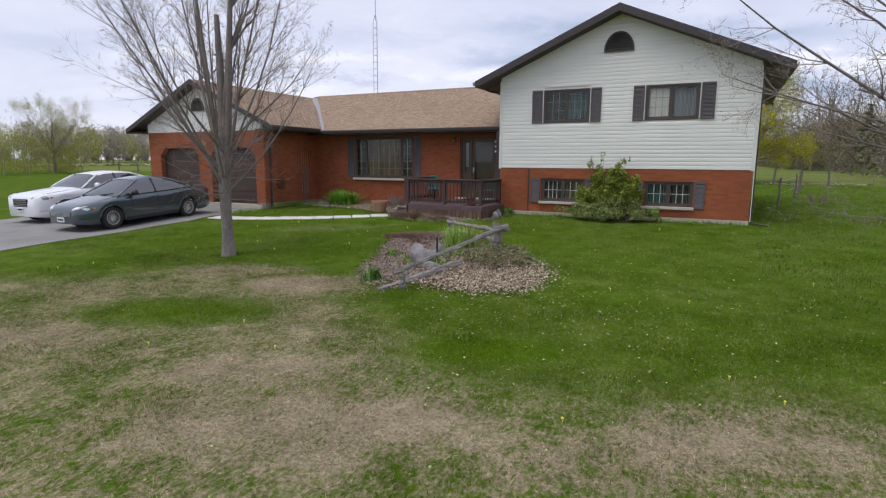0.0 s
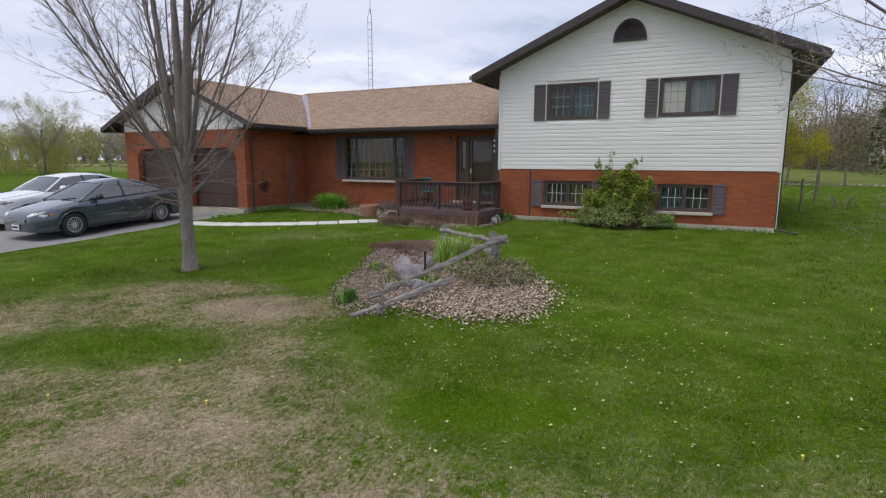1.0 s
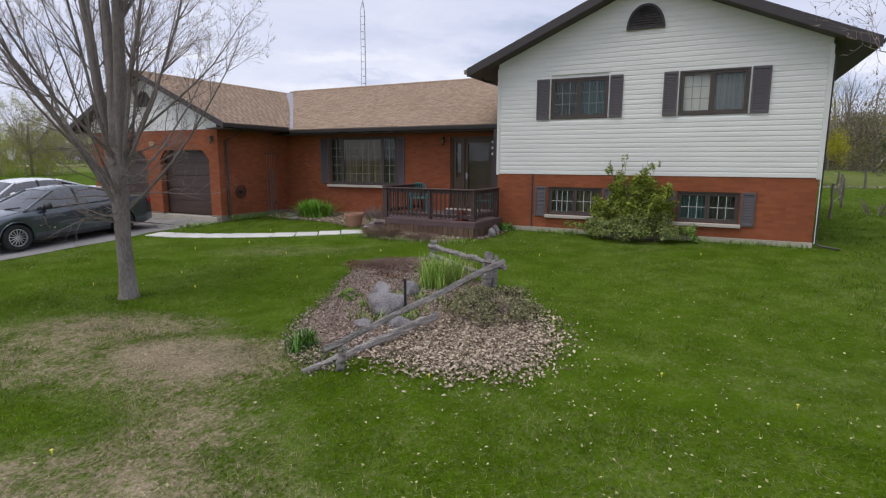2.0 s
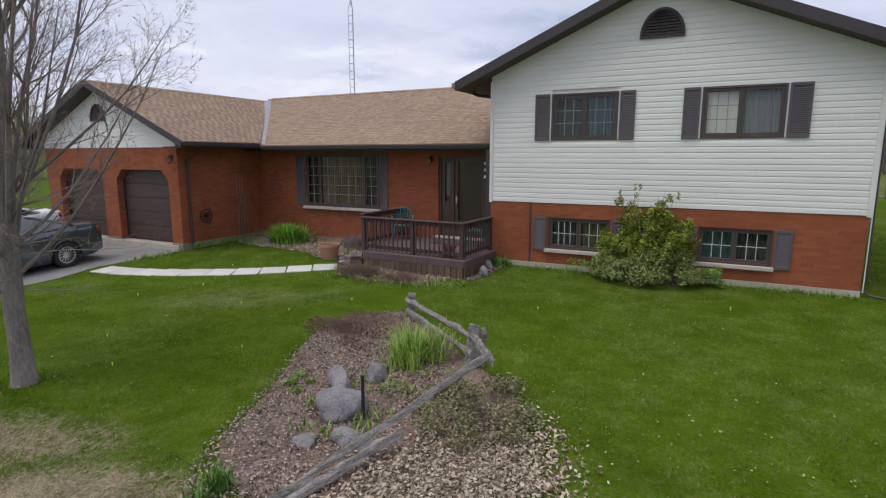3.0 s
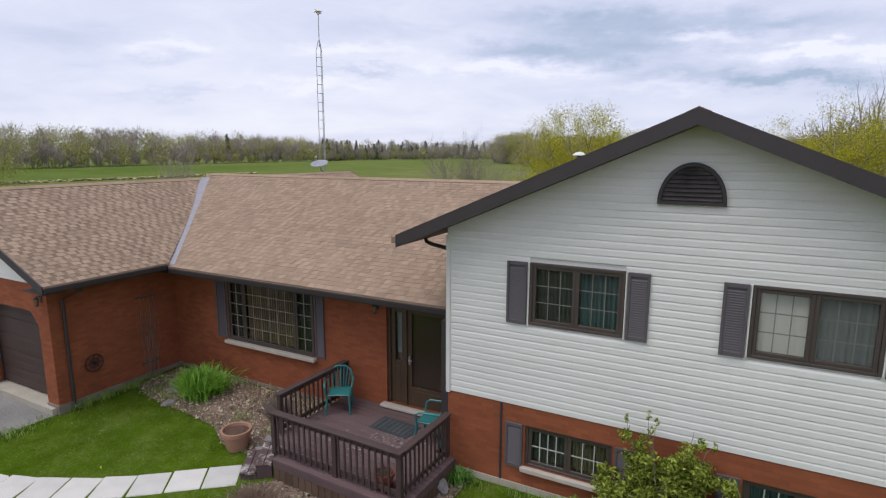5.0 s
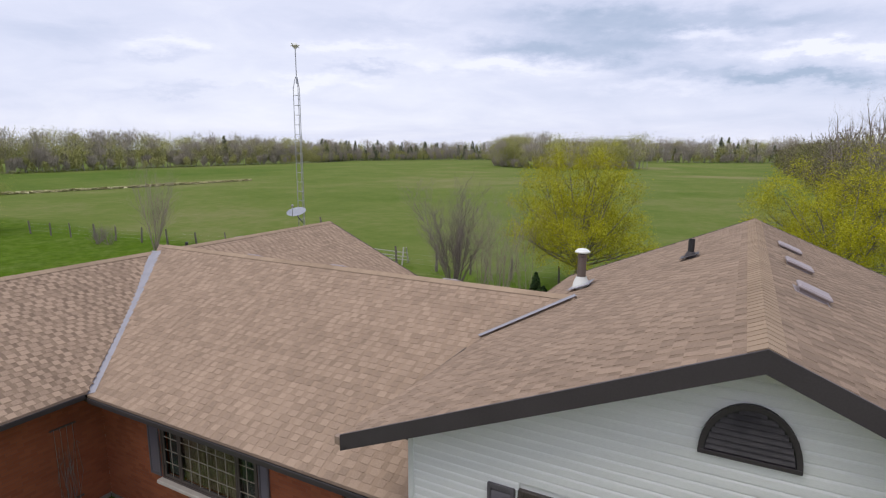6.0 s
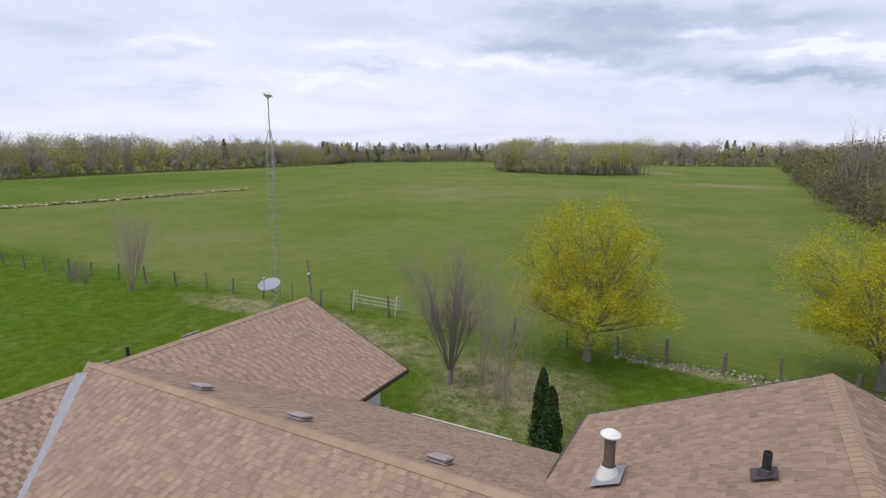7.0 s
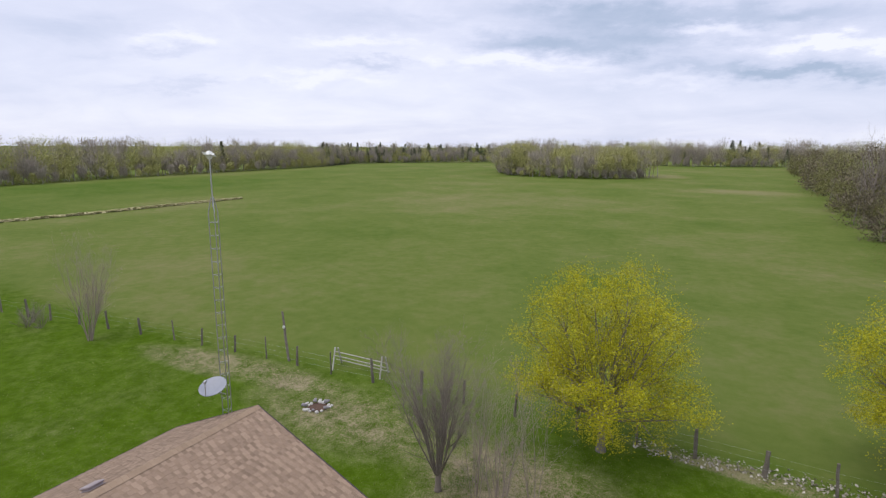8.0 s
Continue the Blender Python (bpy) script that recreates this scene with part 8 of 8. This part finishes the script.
small = thing("vent_stack", "short black vent pipe behind the ridge", "vent pipe")
part("pipe", Shape().tube([(A_RIDGE_X - 0.9, 6.6, A_RIDGE_Z - 0.5), (A_RIDGE_X - 0.9, 6.6, A_RIDGE_Z - 0.04)], 0.05, 10), BLACK, small)


def flashing(a, b, width, lift):
    """A metal valley strip from a to b, folded a little along its middle."""
    a, b = Vector(a), Vector(b)
    d = (b - a).normalized()
    side = d.cross(Vector((0, 0, 1))).normalized()
    up = Vector((0, 0, lift))
    vs = [a - side * width + up * 1.4, a + up, a + side * width + up * 1.8, b - side * width + up * 1.8, b + up, b + side * width + up * 1.8]
    part("valley_flashing", Shape().add([tuple(v) for v in vs] + [tuple(v - Vector((0, 0, 0.006))) for v in vs], [(0, 1, 4, 3), (1, 2, 5, 4), (6, 9, 10, 7), (7, 10, 11, 8), (0, 3, 9, 6), (2, 8, 11, 5), (0, 6, 7, 1), (1, 7, 8, 2)]), METAL, house, "grey metal valley flashing")


flashing((A_X1 + 0.0, M_EAVE0, MZ0 + 0.01), (A_RIDGE_X + 0.06, 4.86, A_RIDGE_Z + 0.0), 0.145, 0.022)
yv = M_RIDGE_Y - (M_RIDGE_Z - GE) / M_SLOPE
flashing((-G_EAVE + 0.02, yv, GE + 0.01), (XJ, M_RIDGE_Y, M_RIDGE_Z + 0.01), 0.055, 0.022)

# fences
POSTM = surface("grey_fence_post", (0.10, 0.085, 0.07), (0.22, 0.19, 0.16), 5, 0.95, 0.01)
field_fence = thing("field_fence", "old post and wire fence along the field", "fence")
FENCE = [(-52, 20.4), (-44, 21.2), (-36.8, 22.3), (-30.8, 23.1), (-24.4, 23.6), (-16, 23.9), (-7.4, 24.1), (0.64, 24.3), (3.3, 24.0), (6.2, 24.0), (10.8, 23.8), (16.5, 23.6)]
fr = random.Random(9)
d, prev, wires = 0.0, None, []
while d < 69:
    x, y, _ = along(FENCE, d)
    h = fr.uniform(1.0, 1.35)
    z = ground_z(x, y)
    part("post", rough_bar((x, y, z - 0.1), (x + fr.uniform(-0.1, 0.1), y + fr.uniform(-0.08, 0.08), z + h), 0.07, 0.055, fr.randint(0, 999), 6, 4), POSTM, field_fence)
    wires.append((x, y, z))
    d += fr.uniform(2.2, 3.0)
for hh in (0.35, 0.65, 0.95):
    part("wire", Shape().tube([(x, y - 0.06, z + hh) for x, y, z in wires], 0.002, 3), GALV, field_fence)
side_fence = thing("side_fence", "weathered post and wire fence beside the side lawn", "fence")
pts = [(8.6, 6.4), (9.5, 10.6), (10.1, 15.0), (10.6, 19.4)]
for x, y in pts:
    part("post", rough_bar((x, y, ground_z(x, y) - 0.1), (x, y, ground_z(x, y) + 1.1), 0.07, 0.055, int(y * 7), 6, 4), POSTM, side_fence)
for hh in (0.5, 0.95):
    part("wire", Shape().tube([(x, y, ground_z(x, y) + hh) for x, y in pts] + [(10.8, 23.8, ground_z(10.8, 23.8) + hh)], 0.004, 3), GALV, side_fence)
pole = thing("leaning_pole", "leaning dark wooden pole by the field fence", "pole")
part("shaft", rough_bar((-21.35, 24.0, 0.2), (-21.95, 24.25, 3.2), 0.1, 0.075, 31, 7, 6), POSTM, pole)
part("insulator", Shape().lathe([(0.06, -0.08), (0.08, 0.0), (0.05, 0.08)], (-21.75, 24.1, 2.35), 8), TRIMW, pole)
rack = thing("wooden_rack", "old pale wooden pole rack by the fence", "rack")
PALEWOOD = surface("bleached_wood", (0.3, 0.29, 0.26), (0.5, 0.48, 0.43), 4, 0.9)
for xa, ya, xb, yb in ((-18.4, 24.2, -18.6, 25.3), (-15.4, 24.4, -15.5, 25.4)):
    part("trestle_leg", Shape().tube([(xa, ya, 0.3), ((xa + xb) / 2 - 0.1, (ya + yb) / 2, 1.5)], 0.045, 6), PALEWOOD, rack)
    part("trestle_leg", Shape().tube([(xb, yb, 0.3), ((xa + xb) / 2 + 0.1, (ya + yb) / 2, 1.5)], 0.045, 6), PALEWOOD, rack)
for k, (h0, h1) in enumerate(((1.25, 1.15), (0.95, 0.85), (0.7, 0.62))):
    part("rail", Shape().tube([(-18.7, 24.75 + 0.1 * k, h0), (-15.2, 24.9 + 0.1 * k, h1)], 0.03, 6), PALEWOOD, rack)
PALESTONE = surface("pale_field_stone", (0.42, 0.40, 0.37), (0.62, 0.6, 0.56), 5, 0.9, 0.01)
fire = thing("fire_pit", "ring of pale field stones round a fire pit", "fire pit")
fr = random.Random(14)
for k in range(26):
    a = 2 * math.pi * (k % 15) / 15 + fr.uniform(-0.1, 0.1)
    rad = 0.5 + (0.14 if k >= 15 else 0) + fr.uniform(-0.06, 0.06)
    x, y = -16.25 + rad * math.cos(a), 20.5 + rad * math.sin(a)
    sz = fr.uniform(0.07, 0.13)
    bm = bmesh.new()
    bmesh.ops.create_icosphere(bm, subdivisions=1, radius=sz)
    for v in bm.verts:
        v.co = v.co * (1 + 0.3 * noise.noise(v.co * 9 + Vector((k, 0, 0))))
        v.co.z *= 0.75
        v.co += Vector((x, y, ground_z(x, y) + sz * 0.5 + (0.1 if k % 3 == 0 else 0)))
    me = bpy.data.meshes.new("stone")
    bm.to_mesh(me)
    bm.free()
    me.materials.append(PALESTONE if k % 3 else ROCK) if k else me.materials.append(ROCK)
    part("stone", me, ROCK, fire)
part("ash", Shape().lathe([(0.0, 0.02), (0.48, 0.01)], (-16.25, 20.5, ground_z(-16.25, 20.5) + 0.015), 16), SOIL, fire, "dark ash")
fs_ = np.random.default_rng(17)
n_ = 900
fx_ = fs_.uniform(-2.5, 15, n_)
fy_ = 24.25 + 0.04 * fx_ + fs_.normal(0, 0.28, n_)
p_ = np.stack([fx_, fy_, ground_zs(fx_, fy_) + 0.03], 1)
tagged(new("field_stones", poly_mesh("field_stones", leaf_quads(fs_, p_, 0.1, 0.4, 1.3), surface("strewn_stone", (0.26, 0.23, 0.19), (0.5, 0.46, 0.4), 3, 0.9, island=0.7), 4)), "pale stones and straw strewn along the field fence", "stones", kind="stuff")
bare_shrub(10.1, 8.2, 0.55, 9, 1.3, 64, "low dark brush heap on the side lawn", 0.02, "brush")
# low deck behind the main wing
BACKWOOD = surface("weathered_deck_wood", (0.10, 0.075, 0.055), (0.2, 0.155, 0.12), 4, 0.85, 0.004, stretch=(1, 6, 6))
BACKTOP = surface("pale_rail_board", (0.34, 0.31, 0.26), (0.47, 0.43, 0.36), 4, 0.85, stretch=(0.4, 4, 4))
bd = thing("back_deck", "weathered brown wooden deck with pale top rails behind the house", "deck")
DZ = 0.58
xx = -8.0
while xx < -3.5:
    part("board", Shape().box(xx, xx + 0.135, 9.75, 12.55, DZ - 0.035, DZ, 0.004), BACKWOOD, bd)
    xx += 0.142
part("skirt", Shape().box(-8.0, -3.42, 12.5, 12.54, -0.1, DZ - 0.036).box(-3.46, -3.42, 9.75, 12.5, -0.1, DZ - 0.036), BACKWOOD, bd)
for xa, ya in ((-6.93, 12.5), (-5.75, 12.5), (-4.6, 12.5), (-3.48, 12.5), (-3.48, 11.1), (-8.0, 12.5)):
    part("post", Shape().box(xa - 0.045, xa + 0.045, ya - 0.045, ya + 0.045, DZ + 0.002, 1.46, 0.006), BACKWOOD, bd)
part("top_rail", Shape().box(-7.0, -3.4, 12.43, 12.57, 1.462, 1.5, 0.006), BACKTOP, bd, "pale flat top rail")
part("top_rail", Shape().box(-8.06, -7.93, 11.7, 12.57, 1.462, 1.5, 0.006), BACKTOP, bd, "pale flat top rail")
part("top_rail", Shape().box(-3.55, -3.41, 9.8, 12.42, 1.462, 1.5, 0.006), BACKTOP, bd, "pale flat top rail")
part("bottom_rail", Shape().box(-6.88, -3.53, 12.48, 12.52, 0.68, 0.74, 0.004), BACKWOOD, bd)
xx = -6.8
while xx < -3.55:
    part("baluster", Shape().box(xx, xx + 0.035, 12.482, 12.518, 0.741, 1.461, 0.003), BACKWOOD, bd)
    xx += 0.14
for k in range(3):
    part("step", Shape().box(-7.85, -7.05, 12.56 + 0.27 * k, 12.84 + 0.27 * k, DZ - 0.19 * (k + 1), DZ - 0.19 * (k + 1) + 0.04, 0.005), BACKWOOD, bd)
part("stringer", Shape().prism([(12.55, DZ - 0.05), (13.4, -0.03), (13.4, -0.12), (12.55, DZ - 0.3)], "x", -7.9, -7.86).prism([(12.55, DZ - 0.05), (13.4, -0.03), (13.4, -0.12), (12.55, DZ - 0.3)], "x", -7.04, -7.0), BACKWOOD, bd)
part("stair_rail", Shape().tube([(-7.88, 12.55, 1.35), (-7.88, 13.3, 0.85), (-7.88, 13.3, -0.1)], 0.03, 6), BACKWOOD, bd)


# ---- blades of grass, dandelions and bits on the lawn ----
gr_ = np.random.default_rng(55)


def lawn_points(x0, x1, y0, y1, n):
    x, y = gr_.uniform(x0, x1, n), gr_.uniform(y0, y1, n)
    keep = ~(in_poly(x, y, DRIVE) | in_poly(x, y, [(-15.2, -2.05), (-8.55, -2.05), (-8.55, 0.9), (0.0, 0.9), (0.0, -0.03), (7.5, -0.03), (7.5, 9.3), (-15.2, 12.6)]) | in_poly(x, y, [(-3.1, 1.0), (-3.1, -1.0), (-2.6, -1.8), (0.2, -1.85), (0.2, 0.0)]))
    soft = in_poly(x, y, BED) | in_poly(x, y, DECKBED) | in_poly(x, y, HOUSEBED)
    keep &= ~soft | (gr_.uniform(0, 1, n) < np.where(in_poly(x, y, DECKBED), 0.5, 0.10))
    wx, wy = np.array([p[0] for p in WALK]), np.array([p[1] for p in WALK])
    dist = np.full(n, 9.0)
    for (xa, ya), (xb, yb) in zip(WALK, WALK[1:]):
        dx, dy = xb - xa, yb - ya
        t = np.clip(((x - xa) * dx + (y - ya) * dy) / (dx * dx + dy * dy), 0, 1)
        dist = np.minimum(dist, np.hypot(x - xa - t * dx, y - ya - t * dy))
    keep &= dist > 0.28
    return x[keep], y[keep]


def blades(n_list, h, w):
    xs, ys = [], []
    for x0, x1, y0, y1, n in n_list:
        a, b = lawn_points(x0, x1, y0, y1, n)
        xs.append(a)
        ys.append(b)
    x, y = np.concatenate(xs), np.concatenate(ys)
    n = len(x)
    a = gr_.uniform(0, 2 * np.pi, n)
    patch = 0.75 + 0.5 * np.sin(x * 2.1 + 1.3 * np.sin(y * 1.7)) * np.sin(y * 2.7 + np.sin(x * 1.9))
    hh = h * gr_.uniform(0.35, 1.15, n) * np.clip(patch, 0.4, 1.3)
    ww = w * gr_.uniform(0.6, 1.3, n)
    z = ground_zs(x, y) - 0.008
    lean = gr_.uniform(0.1, 1.1, n) * hh
    b = a + gr_.uniform(-1.5, 1.5, n)
    p0 = np.stack([x - np.cos(a) * ww, y - np.sin(a) * ww, z], 1)
    p1 = np.stack([x + np.cos(a) * ww, y + np.sin(a) * ww, z], 1)
    p2 = np.stack([x + np.cos(b) * lean, y + np.sin(b) * lean, z + hh], 1)
    return np.stack([p0, p1, p2], 1)


def strands(n_list):
    """Thin stalks lying about on the turf."""
    q = blades(n_list, 0.025, 0.0028)
    m = q[:, 2] - (q[:, 0] + q[:, 1]) / 2
    a = gr_.uniform(0, 2 * np.pi, len(q))
    ln_ = gr_.uniform(0.03, 0.09, len(q))
    q[:, 2] = (q[:, 0] + q[:, 1]) / 2 + np.stack([np.cos(a) * ln_, np.sin(a) * ln_, m[:, 2] * 0.7 + 0.008], 1)
    q[:, :, 2] += 0.012
    return q


near = np.concatenate([blades([(-6, 11, -17.5, -9.5, 150000), (-9, 10, -10, 0.2, 120000)], 0.06, 0.0035), strands([(-5, 10.5, -17.2, -9.0, 230000), (-9, 9, -9.5, -0.5, 30000)])])
tagged(new("lawn_grass", poly_mesh("lawn_grass", near, BLADE, 3)), "short green and straw-coloured grass blades of the lawn", "grass", kind="stuff")
far_ = blades([(-32, 14, 10, 24, 45000), (7.5, 16, -9, 12, 24000)], 0.09, 0.008)
tagged(new("back_lawn_grass", poly_mesh("back_lawn_grass", far_, BLADE, 3)), "grass blades of the back and side lawns", "grass", kind="stuff")

DANDY = surface("dandelion_yellow", (0.66, 0.58, 0.03), (0.8, 0.74, 0.12), 9, 0.7)
x, y = lawn_points(-6, 10, -16.0, -0.5, 40)
fl = Shape()
for px, py in zip(x, y):
    z = ground_z(px, py) + 0.05
    fl.lathe([(0.0, 0.01), (0.010, 0.007), (0.015, 0.0), (0.009, -0.006), (0.002, -0.05)], (px, py, z), 8)
tagged(new("dandelions", fl.mesh("dandelions", DANDY, tidy=False)), "small yellow dandelion flowers dotted over the lawn", "dandelion", kind="stuff")
x, y = lawn_points(-5, 10, -16.5, -1.0, 300)
x2 = gr_.normal(4.6, 1.7, 620)
y2 = gr_.normal(-9.3, 2.1, 620)
ok = (y2 < -1) & ~in_poly(x2, y2, BED)
x, y = np.concatenate([x, x2[ok]]), np.concatenate([y, y2[ok]])
p = np.stack([x, y, ground_zs(x, y) + 0.035], 1)
tagged(new("fallen_leaf_bits", poly_mesh("fallen_leaf_bits", leaf_quads(gr_, p, 0.021, 0.7), surface("bleached_leaf", (0.26, 0.26, 0.1), (0.5, 0.47, 0.25), 6, 0.8, island=0.6), 4)), "pale bits of old leaf on the lawn", "leaf litter", kind="stuff")


# ---- shingles, last: tabs in overlapping courses on every roof plane ----
TAB_P, TAB_H = 0.235, 0.142
STAGGER = (0.0, 0.5, 0.14, 0.66, 0.3, 0.82)
sg = np.random.default_rng(91)


def tab_corners(o, u, v, n, s0, s1, t0, t1, lift):
    """Eight corners of a tab: flush at its upper edge, proud at its lower edge."""
    def at(s, t, h):
        return o + u * s + v * t + n * h
    return [at(s0, t0, 0.0), at(s1, t0, 0.0), at(s1, t1, 0.0), at(s0, t1, 0.0), at(s0, t0, lift), at(s1, t0, lift), at(s1, t1, 0.003), at(s0, t1, 0.003)]


TAB_FACES = [(4, 5, 6, 7), (0, 1, 5, 4), (0, 4, 7, 3), (1, 2, 6, 5)]


def shingle_plane(roof, origin, along_, up_, length, span, single_at=None):
    """Tabs on a plane: origin at an eave corner, along_ the eave, up_ the slope; span(t): the run of the eave's way covered at t up the slope."""
    o, u, v = Vector(origin), Vector(along_).normalized(), Vector(up_).normalized()
    n = u.cross(v)
    if n.z < 0:
        n = -n
    rest, under = Shape(), Shape()
    t, row_ = 0.0, 0
    while t < length - 0.02:
        t1 = min(t + TAB_H + 0.01, length)
        s0, s1 = span(t + TAB_H * 0.5)
        # each course is set off against the one below; raised tabs alternate with the lower shadow band, its darker
        # colour also painting the shade in the gaps
        s = s0 - TAB_P * STAGGER[row_ % len(STAGGER)] + sg.uniform(-0.02, 0.02)
        while s < s1:
            cut = s + TAB_P * sg.uniform(0.52, 0.72)
            end = s + TAB_P + sg.uniform(-0.012, 0.012)
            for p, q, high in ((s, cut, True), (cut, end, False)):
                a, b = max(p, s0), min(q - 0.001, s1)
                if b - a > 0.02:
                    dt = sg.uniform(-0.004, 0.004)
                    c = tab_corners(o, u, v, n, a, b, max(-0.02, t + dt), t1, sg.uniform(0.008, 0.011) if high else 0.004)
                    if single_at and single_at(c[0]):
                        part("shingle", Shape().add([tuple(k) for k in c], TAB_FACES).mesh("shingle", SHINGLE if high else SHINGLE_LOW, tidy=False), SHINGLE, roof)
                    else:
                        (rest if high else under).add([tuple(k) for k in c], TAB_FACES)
            s = end
        t += TAB_H
        row_ += 1
    part("shingle_field", rest.mesh("shingle_field", SHINGLE, tidy=False), SHINGLE, roof, kind="stuff")
    part("under_layer", under.mesh("under_layer", SHINGLE_LOW, tidy=False), SHINGLE_LOW, roof, "shadow band between the tabs, gap shade put into its darker colour", kind="stuff")


gl = math.hypot(RX + G_EAVE, (RX + G_EAVE) * G_SLOPE)
shingle_plane(roof_gw, (-G_EAVE, G_Y0, GE), (G_SKEW, G_Y1 - G_Y0, 0), (1, 0, G_SLOPE), gl, lambda t: (0, G_Y1 - G_Y0), lambda p: p.y < 1.3 and p.x > 1.1)
shingle_plane(roof_ge, (W + G_EAVE, G_Y0, GE), (G_SKEW, G_Y1 - G_Y0, 0), (-1, 0, G_SLOPE), gl, lambda t: (0, G_Y1 - G_Y0))
ml = math.hypot(1, M_SLOPE) * (M_RIDGE_Y - M_EAVE0)


def main_span(t):
    f = t / ml
    y = M_EAVE0 + f * (M_RIDGE_Y - M_EAVE0)
    left = (A_RIDGE_X - A_X1) * f * 1.03
    z = M_RIDGE_Z - M_SLOPE * (M_RIDGE_Y - y)
    right = -0.03 if z < GE + 0.02 else RX - (G_TOP - z) / G_SLOPE
    return left, right - A_X1


shingle_plane(roof_mf, (A_X1, M_EAVE0, MZ0), (1, 0, 0), (0, 1, M_SLOPE), ml, main_span)
mr = math.hypot(1, M_SLOPE) * (M_EAVE1 - M_RIDGE_Y)


def rear_span(t):
    z = MZ1 + (M_RIDGE_Z - MZ1) * t / mr
    return (A_RIDGE_X + (A_RIDGE_Z - z) / A_SLOPE if z < A_RIDGE_Z else A_RIDGE_X) - 0.05 + 12.0, (-0.03 if z < GE + 0.02 else RX - (G_TOP - z) / G_SLOPE) + 12.0


shingle_plane(roof_mr, (-12.0, M_EAVE1, MZ1), (1, 0, 0), (0, -1, M_SLOPE), mr, rear_span)
al = math.hypot(1, A_SLOPE) * (A_RIDGE_X - A_X0)
ae = math.hypot(1, A_SLOPE) * (A_X1 - A_RIDGE_X)
shingle_plane(roof_ae, (A_X1, A_Y0, AZ), (0, 1, 0), (-1, 0, A_SLOPE), ae, lambda t: (0, M_EAVE0 - A_Y0 + (4.9 - M_EAVE0) * t / ae))
shingle_plane(roof_aw, (A_X0, A_Y0, a_roof(A_X0)), (0, 1, 0), (1, 0, A_SLOPE), al, lambda t: (0, A_Y1 - A_Y0))
re_ = math.hypot(1, A_SLOPE) * (R_X1 - A_RIDGE_X)


def rear_wing_span(t):
    z = a_roof(R_X1) + (A_RIDGE_Z - a_roof(R_X1)) * t / re_
    y = M_RIDGE_Y + (M_RIDGE_Z - z) / M_SLOPE
    return y - 5.0, A_Y1 - 5.0


shingle_plane(roof_re, (R_X1, 5.0, a_roof(R_X1)), (0, 1, 0), (-1, 0, A_SLOPE), re_, rear_wing_span)


RIDGECAP = surface("ridge_cap_shingle", (0.25, 0.18, 0.124), (0.36, 0.265, 0.185), 1.5, 0.95, 0.003, fine=80, island=0.15, spec=0.2)


def ridge_caps(roof, a, b, slope, wide=0.15):
    """Bent cap shingles along a ridge."""
    a, b = Vector(a), Vector(b)
    d = (b - a).normalized()
    side = d.cross(Vector((0, 0, 1))).normalized()
    s = Shape()
    total, q = (b - a).length, 0.0
    while q < total:
        e = min(q + 0.17, total)
        p0, p1 = a + d * q, a + d * e
        up0, up1 = Vector((0, 0, 0.022)), Vector((0, 0, 0.015))
        dn = Vector((0, 0, -wide * slope))
        s.add([tuple(v) for v in (p0 - side * wide + dn + up0, p0 + up0 * 1.2, p0 + side * wide + dn + up0, p1 - side * wide + dn + up1, p1 + up1 * 1.2, p1 + side * wide + dn + up1)], [(0, 1, 4, 3), (1, 2, 5, 4)])
        s.add([tuple(v) for v in (p0 - side * wide + dn, p0, p0 + side * wide + dn, p0 - side * wide + dn + up0, p0 + up0 * 1.2, p0 + side * wide + dn + up0)], [(0, 1, 4, 3), (1, 2, 5, 4)])
        q += 0.145
    part("ridge_cap", s.mesh("ridge_cap", RIDGECAP, tidy=False), RIDGECAP, roof, kind="stuff")


ridge_caps(roof_gw, (RX, G_Y0, G_TOP), (RX + G_SKEW, G_Y1, G_TOP), G_SLOPE)
ridge_caps(roof_mf, (A_RIDGE_X, M_RIDGE_Y, M_RIDGE_Z), (XJ, M_RIDGE_Y, M_RIDGE_Z), M_SLOPE)
ridge_caps(roof_aw, (A_RIDGE_X, A_Y0, A_RIDGE_Z), (A_RIDGE_X, A_Y1, A_RIDGE_Z), A_SLOPE)
